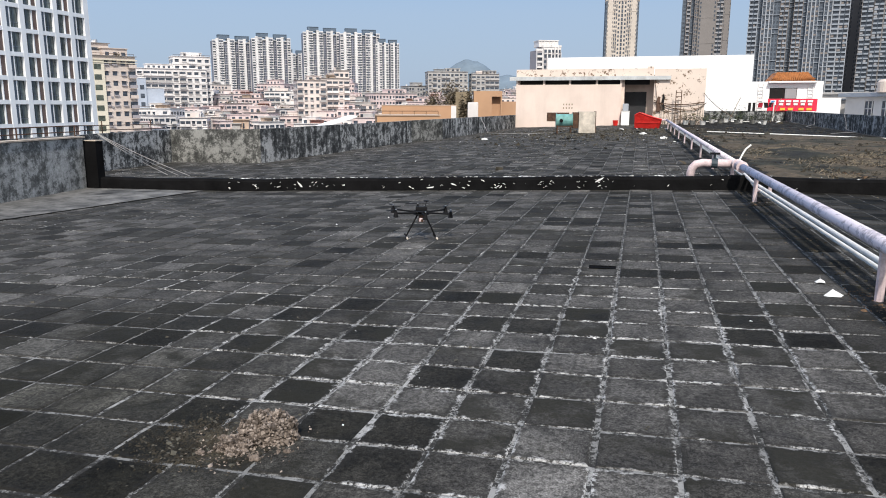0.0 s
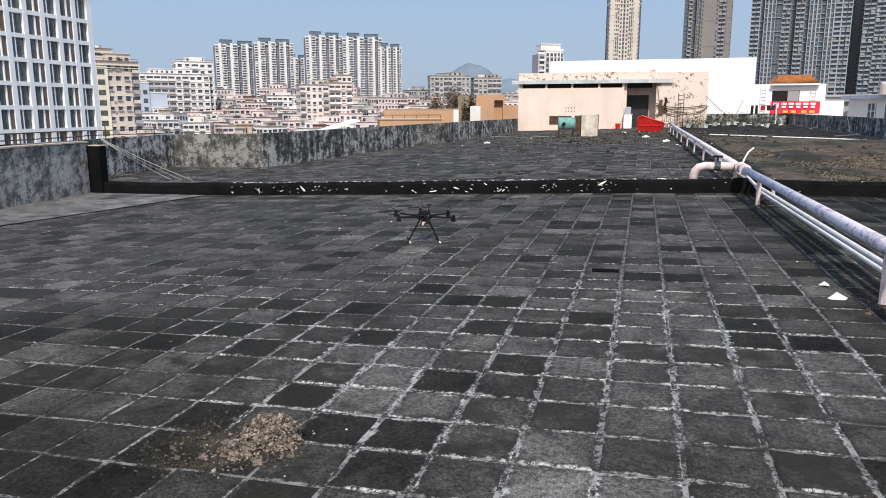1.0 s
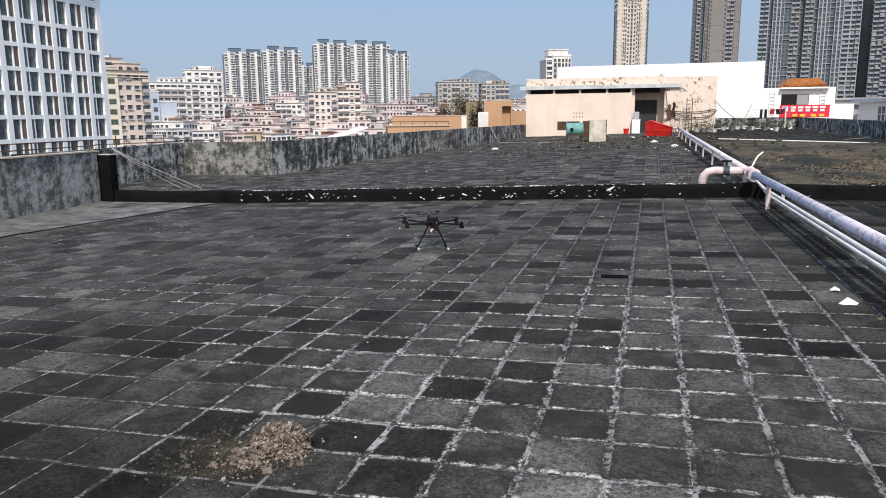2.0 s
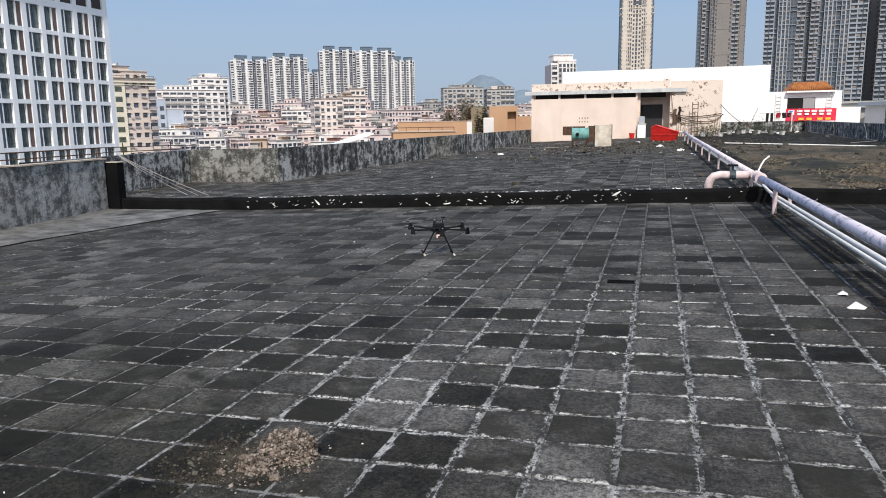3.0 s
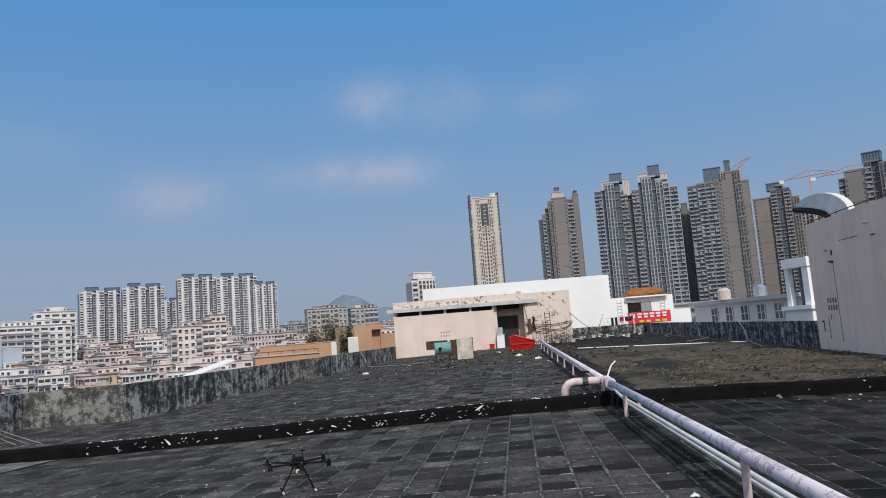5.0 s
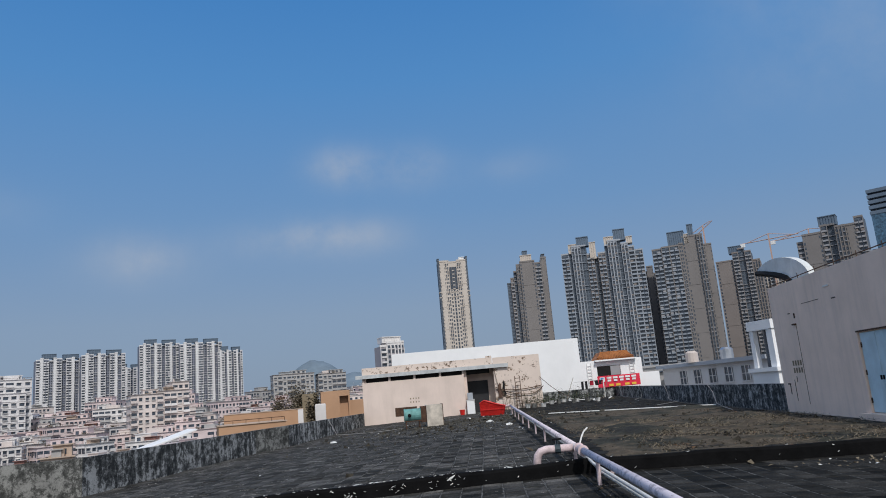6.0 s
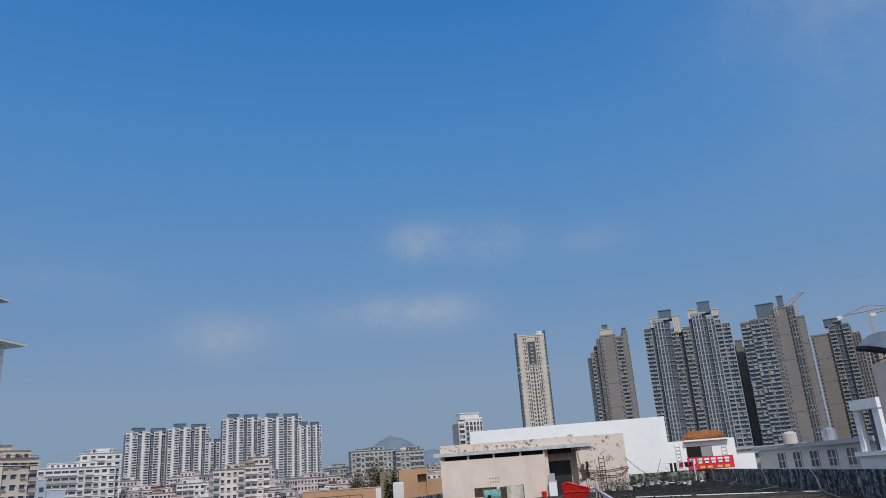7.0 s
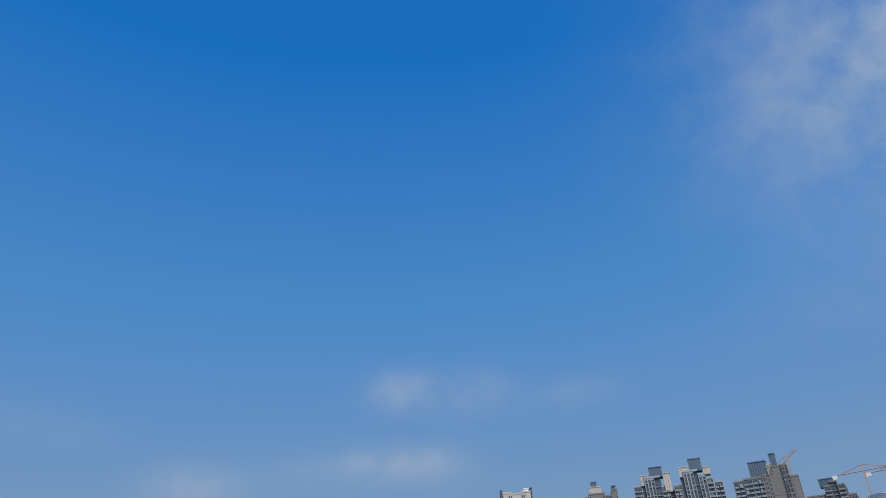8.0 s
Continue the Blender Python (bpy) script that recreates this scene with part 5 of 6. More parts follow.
def facing(x, y, z=0.0, extra=0.0):
    """A pose whose -y side faces the roof."""
    return pose(x, y, z, 0, 0, math.degrees(math.atan2(-x, y)) + extra)


def tower(name, label, x, y, extra, strips, storey, mats, crowns=(), depth=16, group="apartment towers", seed=1):
    """A high block of side-by-side strips: (width, set-back, top, kind)."""
    r = random.Random(seed * 17 + int(abs(x)))
    ob = thing(name, label, "building", facing(x, y, 0, extra), group)
    wall, second, glass, bal, dim = (bmesh.new() for _ in range(5))
    cx = -sum(s[0] for s in strips) / 2
    low = -9.0
    for w, back, top, kind in strips:
        x0, x1 = cx, cx + w
        # recess, corner and balcony strips take the darker second colour
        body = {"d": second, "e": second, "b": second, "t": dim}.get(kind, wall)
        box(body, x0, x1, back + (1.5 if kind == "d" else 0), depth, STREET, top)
        box(wall if kind != "e" else second, x0 - 0.15, x1 + 0.15, back - 0.3, back + 1.2, top - 0.3, top + 0.9)
        n = int((top - low) / storey)
        for k in range(n):
            z = top - 0.9 - storey * (k + 1)
            if kind == "s":      # blind wall, small windows down its edges
                for a, b in ((0.05, 0.13), (0.87, 0.95)):
                    if r.random() < 0.93:
                        box(glass, x0 + w * a, x0 + w * b, back - 0.06, back + 0.05, z + 0.6, z + 2.2)
                if k % 6 == 5:
                    box(wall, x0 - 0.1, x1 + 0.1, back - 0.18, back, z - 0.15, z + 0.25)
            elif kind == "e":    # dark corner strip
                box(glass, x0 + w * 0.2, x0 + w * 0.8, back - 0.06, back + 0.05, z + 0.5, z + 2.1)
            elif kind == "w":    # plain wall with paired windows
                for a, b in ((0.14, 0.42), (0.58, 0.86)):
                    box(glass, x0 + w * a, x0 + w * b, back - 0.06, back + 0.05, z + 0.5, z + 2.1)
                    if r.random() < 0.5:
                        box(dim, x0 + w * a, x0 + w * b, back - 0.5, back, z - 0.1, z + 0.45)
            elif kind == "c":    # tall glazed centre under the roof, a dark slot of windows below
                if top - 23 < z < top - 4:
                    box(glass, x0 + 0.3, x1 - 0.3, back - 0.3, back, z, z + storey)
                    for q in range(4):
                        box(dim, x0 + 0.3 + (w - 0.6) / 3 * q - 0.12, x0 + 0.3 + (w - 0.6) / 3 * q + 0.12, back - 0.5, back - 0.3, z, z + storey)
                    box(wall, x0 + w * 0.36, x0 + w * 0.64, back - 0.55, back - 0.3, z - 0.2, z + 0.5)
                elif z <= top - 23:
                    box(glass, x0 + w * 0.40, x0 + w * 0.60, back - 0.1, back + 0.05, z + 0.2, z + 2.6)
                    for a, b in ((0.06, 0.24), (0.76, 0.94)):
                        box(glass, x0 + w * a, x0 + w * b, back - 0.06, back + 0.05, z + 0.5, z + 2.1)
            elif kind == "d":    # dark recess with narrow windows
                m_ = max(1, round(w / 2.2))
                for q in range(m_):
                    a = x0 + w * (q + 0.22) / m_
                    box(glass, a, a + w * 0.5 / m_, back + 1.42, back + 1.55, z + 0.4, z + 2.2)
                if r.random() < 0.45:
                    box(bal, x0, x1, back + 0.7, back + 1.5, z - 0.12, z + 0.28)
            elif kind == "p":    # pale fins with windows between them
                m_ = max(2, round(w / 2.3))
                for q in range(m_):
                    a, b = x0 + w * (q + 0.2) / m_, x0 + w * (q + 0.86) / m_
                    box(glass, a, b, back - 0.06, back + 0.05, z + 0.5, z + 2.3)
                    box(dim if r.random() < 0.6 else second, a, b, back - 0.15, back, z - 0.5, z + 0.45)
                    if r.random() < 0.3:
                        box(bal, a, b, back - 0.8, back, z - 0.15, z + 0.35)
            else:                # stacked balconies, some of them glazed in
                m_ = max(1, round(w / 3.2))
                for q in range(m_):
                    a, b = x0 + w * (q + 0.10) / m_, x0 + w * (q + 0.90) / m_
                    out = r.choice((1.1, 1.3, 1.5))
                    box(glass, a, b, back - 0.1, back + 0.05, z + 0.1, z + 2.5)
                    box(bal, a, b, back - out, back, z - 0.18, z + 0.1)
                    box(bal, a, b, back - out, back - out + 0.12, z + 0.1, z + r.choice((0.75, 0.9, 1.0)))
                    if r.random() < 0.22:
                        box(dim, a + 0.1, a + (b - a) * r.uniform(0.4, 0.9), back - out + 0.15, back, z + 1.0, z + 2.3)
        if kind == "p":
            m_ = max(2, round(w / 2.3))
            for q in range(m_ + 1):
                c = x0 + w * q / m_
                box(wall, max(x0, c - 0.3), min(x1, c + 0.3), back - 0.7, back + 0.1, STREET, top - r.choice((0, 0, 3)))
        elif kind in "bt":
            for c in (x0, x1 - 0.4):
                box(wall if kind == "b" else dim, c, c + 0.4, back - 0.8, back + 0.3, STREET, top)
        cx += w
    for nm, bm, mat in (("facade", wall, mats[0]), ("recess_wall", second, mats[1]), ("glazing", glass, "glass_far"), ("balcony", bal, mats[2]), ("panel", dim, mats[3])):
        if len(bm.verts):
            part(nm, bm, mat, ob, kind="stuff")
        else:
            bm.free()
    for x0, x1, z0, z1, mat in crowns:
        bm = bmesh.new()
        box(bm, x0, x1, 1.0, 10, z0, z1)
        for k in range(int((x1 - x0) / 1.6) + 1):
            box(bm, x0 + 1.6 * k - 0.12, x0 + 1.6 * k + 0.12, 0.6, 1.0, z0, z1 - 0.2)
        box(bm, x0 - 0.2, x1 + 0.2, 0.5, 10.2, z1 - 0.2, z1 + 0.3)
        part("crown", bm, mat, ob)
    return ob


# slim beige tower
BEIGE_T = ("tower_beige", "tower_dark", "tower_beige", "tower_taupe")
tower("beige_tower", "slim cream residential tower with dark glazed centre and edges", -17.5, 570, 4,
      [(1.4, 0.8, 109, "e"), (4.4, 0.3, 108, "s"), (3.1, 0.6, 108, "w"), (6.4, 0.9, 107, "c"), (3.1, 0.6, 108, "w"), (4.4, 0.3, 108, "s"), (1.4, 0.8, 109, "e")], 3.0, BEIGE_T,
      ((-12.3, 12.3, 78, 79, "tower_beige"), (-12.3, 12.3, 82, 83, "tower_beige"), (-12.2, -10.8, 106, 110.5, "tower_dark"), (10.8, 12.2, 106, 111, "tower_dark"), (5.5, 9.5, 108, 110.6, "white")), depth=18)
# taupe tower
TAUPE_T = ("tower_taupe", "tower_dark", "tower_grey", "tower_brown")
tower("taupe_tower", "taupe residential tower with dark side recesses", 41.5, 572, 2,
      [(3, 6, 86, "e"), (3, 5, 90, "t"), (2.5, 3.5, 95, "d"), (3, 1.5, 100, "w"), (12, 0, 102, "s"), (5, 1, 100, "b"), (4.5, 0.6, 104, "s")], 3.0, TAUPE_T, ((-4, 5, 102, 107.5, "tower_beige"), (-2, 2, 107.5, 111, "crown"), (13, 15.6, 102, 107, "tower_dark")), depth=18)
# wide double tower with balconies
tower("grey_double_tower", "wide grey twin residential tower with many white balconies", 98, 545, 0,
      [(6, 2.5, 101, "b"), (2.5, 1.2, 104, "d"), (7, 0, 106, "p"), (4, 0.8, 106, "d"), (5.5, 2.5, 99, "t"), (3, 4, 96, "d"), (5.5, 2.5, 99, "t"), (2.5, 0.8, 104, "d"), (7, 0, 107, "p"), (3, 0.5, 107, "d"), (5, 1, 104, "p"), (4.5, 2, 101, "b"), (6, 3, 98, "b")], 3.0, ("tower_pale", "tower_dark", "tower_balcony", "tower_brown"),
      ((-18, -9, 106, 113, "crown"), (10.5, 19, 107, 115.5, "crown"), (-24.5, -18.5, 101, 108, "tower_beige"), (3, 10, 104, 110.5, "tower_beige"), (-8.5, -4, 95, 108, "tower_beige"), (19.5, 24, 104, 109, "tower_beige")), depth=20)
tower("grey_slab_tower", "taupe residential tower behind the twin tower", 141, 582, 0, [(7, 2, 86, "t"), (5, 0, 90, "s"), (6, 1, 84, "b")], 3.0, TAUPE_T)
tower("taupe_wide_tower", "wide taupe residential tower with lifted dark crown", 157, 540, -2,
      [(7, 1, 97, "b"), (6, 0.5, 98, "b"), (7, 0.5, 98, "b"), (3, 0.3, 99, "w"), (10.5, 1, 104, "s"), (4, 0.2, 104, "p"), (5.5, 2, 96, "s")], 3.0, ("tower_taupe", "tower_dark", "tower_balcony", "tower_grey"),
      ((-9, 3, 98, 109, "crown"), (6, 10, 104, 113, "crown"), (3, 6, 99, 106, "tower_beige")), depth=22)
tower("brown_tower", "brown residential tower with balconies", 224, 615, -4, [(14, 1, 94, "s"), (5, 0, 100, "b"), (5, 0, 103, "d"), (5, 0, 100, "b"), (6, 2, 92, "p")], 3.0, ("tower_brown", "tower_dark", "tower_grey", "tower_taupe"), ((-6, 4, 100, 106, "crown"),), depth=20)
tower("cream_tower", "cream residential tower under construction", 262, 640, -4, [(8, 1, 86, "p"), (6, 0, 92, "b"), (8, 1, 88, "p")], 3.0, ("tower_beige", "tower_grey", "tower_pale", "tower_taupe"), depth=18)
tower("taupe_far_tower", "taupe residential tower with dark balconies", 223, 450, -6, [(4, 3, 78, "b"), (11, 0, 82, "s"), (4, 0.5, 86, "b"), (4, 1, 86, "d"), (6, 0, 84, "p"), (5, 1, 84, "s"), (5, 2, 88, "b")], 3.0, TAUPE_T, ((-5, 5, 86, 92, "crown"),), depth=18)
glassy = thing("glass_tower", "blue-grey glass office tower with ribbed top", "building", facing(198, 330, 0, -6))
part("shaft", boxes((-12, 14, 0, 20, STREET, 68)), "glass_blue", glassy)
for k in range(5):
    part("fin", boxes((-12.3, 14.3, -0.3, 20.3, 68 + 2.6 * k, 69.6 + 2.6 * k)), "crown", glassy)
part("core", boxes((-10, 12, 2, 18, 68, 80)), "tower_dark", glassy)
part("low_block", boxes((-16, -12, 2, 20, STREET, 52)), "tower_pale", glassy)

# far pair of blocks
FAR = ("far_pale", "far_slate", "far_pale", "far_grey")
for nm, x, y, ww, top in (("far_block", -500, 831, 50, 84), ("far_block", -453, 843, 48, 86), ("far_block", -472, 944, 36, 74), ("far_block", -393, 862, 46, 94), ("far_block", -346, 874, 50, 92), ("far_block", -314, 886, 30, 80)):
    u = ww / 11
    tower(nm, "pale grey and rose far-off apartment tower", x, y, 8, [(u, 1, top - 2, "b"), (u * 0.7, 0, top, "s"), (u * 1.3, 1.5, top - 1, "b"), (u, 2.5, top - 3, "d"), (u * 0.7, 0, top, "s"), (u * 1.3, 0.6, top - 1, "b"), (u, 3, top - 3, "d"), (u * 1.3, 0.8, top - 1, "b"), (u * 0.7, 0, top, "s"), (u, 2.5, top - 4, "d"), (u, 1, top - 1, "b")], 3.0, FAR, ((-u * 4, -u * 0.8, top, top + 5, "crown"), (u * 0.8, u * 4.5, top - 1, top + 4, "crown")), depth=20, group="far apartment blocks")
tower("white_tower", "small white far-off tower with framed top", -54, 433, 20, [(4, 1, 34, "b"), (5, 0, 36, "p"), (6, 0, 36, "p")], 3.0, ("house_white", "tower_rose", "house_white", "tower_rose"), ((-6, 6, 36, 39.5, "house_white"),), depth=12)

# tower cranes
for x, y, zt, a0, a1 in ((195.5, 602, 118, -12, 8), (262, 636, 112, -24, 24), (300, 642, 114, -32, 40)):
    cr = thing("tower_crane", "red and white tower crane above the blocks", "crane", facing(x, y), "tower cranes")
    part("mast", boxes((-0.6, 0.6, -0.6, 0.6, STREET, zt + 6)), "crane", cr)
    tilt = 9 if a1 < 10 else 2
    part("jib", tubes((((a0, 0, zt - (6 if a1 < 10 else 0)), (a1, 0, zt + tilt)), 0.4), seg=4), "crane", cr)
    part("tie", tubes((((0, 0, zt + 6), (a1 * 0.8, 0, zt + tilt)), 0.3), (((0, 0, zt + 6), (a0 * 0.8, 0, zt)), 0.3), seg=4), "crane", cr)
    part("counterweight", boxes((a0, a0 + 4, -1, 1, zt - (9 if a1 < 10 else 3), zt - (5 if a1 < 10 else 0))), "flake", cr)

# hills on the skyline
for hx, hy, w, h, seed in ((-585, 2510, 215, 166, 1), (-440, 2540, 280, 112, 2), (-720, 2480, 260, 80, 4), (-1650, 2050, 500, 130, 3)):
    bm = bmesh.new()
    rows = []
    for j in range(19):
        row = []
        for i in range(49):
            u, v = (i - 24) / 24, (j - 9) / 9
            k = max(0.0, 1 - u * u) ** 1.6 * max(0.0, 1 - v * v)
            z = STREET - 5 + (h - STREET) * k * (1 + 0.045 * noise.fractal(Vector((u * 3, v * 3, seed)), 0.8, 2, 5))
            row.append(bm.verts.new((hx + u * w, hy + v * w * 0.8, z)))
        rows.append(row)
    for a, b in zip(rows, rows[1:]):
        for i in range(48):
            bm.faces.new((a[i], a[i + 1], b[i + 1], b[i]))
    structure("backdrop_hill", bm, "hill", "wooded hill on the hazy skyline, blue-grey haze in its colour", "hill", True)

# ---- office block on the left ----
OX, OY1, FLOOR, BAY = -87.0, 98.9, 3.4, 3.2
office = thing("office_block", "white gridded office block with brown screens, glass attic and eaves", "building")
NB = 17
OY0 = OY1 - 0.6 - NB * BAY
Z0, NF = -18.2, 11                     # the grid of windows: NF storeys from Z0
GT = Z0 + NF * FLOOR                   # top of the grid
AT = GT + 2.0                          # eaves and attic
part("wall", boxes((OX - 40, OX - 0.5, OY0, OY1 - 0.5, STREET, AT + 6.2)), "office", office)
for k in range(NB + 1):
    y = OY0 + BAY * k
    part("pier", boxes((OX - 0.5, OX, y - 0.42, y + (0.42 if k < NB else 0.6), STREET, AT + 5.4)), "office", office)
for z0, z1 in [(Z0 + FLOOR * k - 0.32, Z0 + FLOOR * k + 0.28) for k in range(NF)] + [(GT + 0.26, GT + 1.3), (GT + 3.3, GT + 4.95), (GT + 7.0, GT + 8.2)]:
    part("spandrel", boxes((OX - 0.5, OX - 0.03, OY0, OY1 - 0.02, z0, z1)), "office", office)
for k in range(1, 13):
    x = OX - 3.2 * k
    part("pier", boxes((x - 0.84, x, OY1 - 0.5, OY1 + 0.003, STREET, AT + 5.4)), "office", office)
NFV = 8


def window_kit(name, mat, *rows):
    ob = link(name, boxes(*rows), mat)
    me_ = ob.data
    bpy.data.objects.remove(ob)
    return me_


# two kinds of window bay: strip, post and pane, or the same mirrored with a brown screen
KITS = []
for pane_y, post_y, strip_y, strip_mat in (((-0.40, 1.17), (-0.56, -0.40), (-1.17, -0.56), "tower_dark"), ((-1.17, 0.22), (0.22, 0.38), (0.38, 1.17), "office_brown")):
    p0, p1 = pane_y
    mid = p0 + (p1 - p0) * 0.45
    KITS.append((window_kit("window", "office", (0.0, 0.36, post_y[0], post_y[1], 0.0, 2.79)),
                 window_kit("pane", "glass", (0.0, 0.06, p0, p1, 0.0, 2.78)),
                 window_kit("window_frame", "tower_dark", (0.06, 0.12, p0, p1, 0.7, 0.77), (0.06, 0.125, mid - 0.04, mid + 0.04, 0.0, 2.78), (0.06, 0.12, p0, p0 + 0.07, 0, 2.78), (0.06, 0.12, p0, p1, 2.70, 2.78)),
                 window_kit("screen", strip_mat, (0.05, 0.3, strip_y[0], strip_y[1], 0.02, 2.76))))
for f in range(4, NF):
    for k in range(3, NB):
        post_me, pane_me, frame_me, screen_me = KITS[k % 2]
        win = new("window", post_me)
        win.matrix_world = Matrix.Translation((OX - 0.5, OY0 + BAY * (k + 0.5), Z0 + FLOOR * f + 0.29)) @ Matrix.Diagonal((1, 1, 1.2 if f == NF - 1 else 1, 1))
        win.parent = office
        for nm, me_ in (("pane", pane_me), ("window_frame", frame_me), ("screen", screen_me)):
            p = new(nm, me_)
            p.parent = win
for k in range(3, NB):
    y = OY0 + BAY * (k + 0.5)
    part("attic_panel", boxes((OX - 0.5, OX - 0.3, y - 1.17, y + 1.17, GT + 1.31, GT + 3.29)), "office_panel", office)
    for ya, yb in (((-1.15, 0.25), (0.55, 1.15)) if k % 2 else ((-1.15, -0.55), (-0.25, 1.15))):
        aw = part("attic_window", boxes((OX - 0.5, OX - 0.36, y + ya, y + yb, GT + 5.0, GT + 6.98)), "glass", office)
        mid = y + (ya + yb) / 2
        part("window_frame", boxes((OX - 0.36, OX - 0.31, mid - 0.04, mid + 0.04, GT + 5.0, GT + 6.98), (OX - 0.36, OX - 0.315, y + ya, y + yb, GT + 6.3, GT + 6.38)), "tower_dark", aw)
bm = bmesh.new()
e0 = [(OX - 42, OY0, AT + 6.4), (OX + 2.2, OY0, AT + 6.4), (OX + 2.2, OY1 + 2.2, AT + 6.4), (OX - 42, OY1 + 2.2, AT + 6.4)]
box(bm, OX - 42, OX + 2.2, OY0, OY1 + 2.2, AT + 6.25, AT + 6.65)
part("lower_eave", bm, "office", office, "white lower eave band")
bm = bmesh.new()
lo_ = [bm.verts.new(p) for p in ((OX - 42, OY0, AT + 6.72), (OX + 2.1, OY0, AT + 6.72), (OX + 2.1, OY1 + 2.1, AT + 6.72), (OX - 42, OY1 + 2.1, AT + 6.72))]
hi_ = [bm.verts.new(p) for p in ((OX - 42, OY0, AT + 7.6), (OX - 2.2, OY0, AT + 7.6), (OX - 2.2, OY1 - 2.2, AT + 7.6), (OX - 42, OY1 - 2.2, AT + 7.6))]
for i in range(4):
    bm.faces.new((lo_[i], lo_[(i + 1) % 4], hi_[(i + 1) % 4], hi_[i]))
bm.faces.new(hi_)
part("lower_roof", bm, "office_roof", office)
part("attic_glass", boxes((OX - 40, OX - 2.4, OY0, OY1 - 2.4, AT + 7.6, AT + 13.4)), "glass_blue", office, "blue glazed attic storey")
for k in range(NB):
    y = OY1 - 2.4 - 3.2 * k
    part("attic_pier", boxes((OX - 2.4, OX - 2.1, y - 0.45, y, AT + 7.6, AT + 13.4)), "office_roof", office)
    part("attic_mullion", boxes((OX - 2.4, OX - 2.3, y - 1.9, y - 1.8, AT + 7.6, AT + 13.4)), "office_roof", office)
part("attic_transom", boxes((OX - 2.4, OX - 2.28, OY0, OY1 - 2.4, AT + 11.6, AT + 11.8)), "office_roof", office)
part("upper_eave", boxes((OX - 42, OX + 0.1, OY0, OY1 + 0.1, AT + 13.5, AT + 13.8)), "office", office, "white upper eave band")
bm = bmesh.new()
lo_ = [bm.verts.new(p) for p in ((OX - 42, OY0, AT + 13.82), (OX, OY0, AT + 13.82), (OX, OY1, AT + 13.82), (OX - 42, OY1, AT + 13.82))]
hi_ = [bm.verts.new(p) for p in ((OX - 30, OY0, AT + 20.2), (OX - 12, OY0, AT + 20.2), (OX - 12, OY1 - 12, AT + 20.2), (OX - 30, OY1 - 12, AT + 20.2))]
for i in range(4):
    bm.faces.new((lo_[i], lo_[(i + 1) % 4], hi_[(i + 1) % 4], hi_[i]))
bm.faces.new(hi_)
part("upper_roof", bm, "office_roof", office, "grey hipped metal roof")

# ---- nearer blocks and the dense old town ----


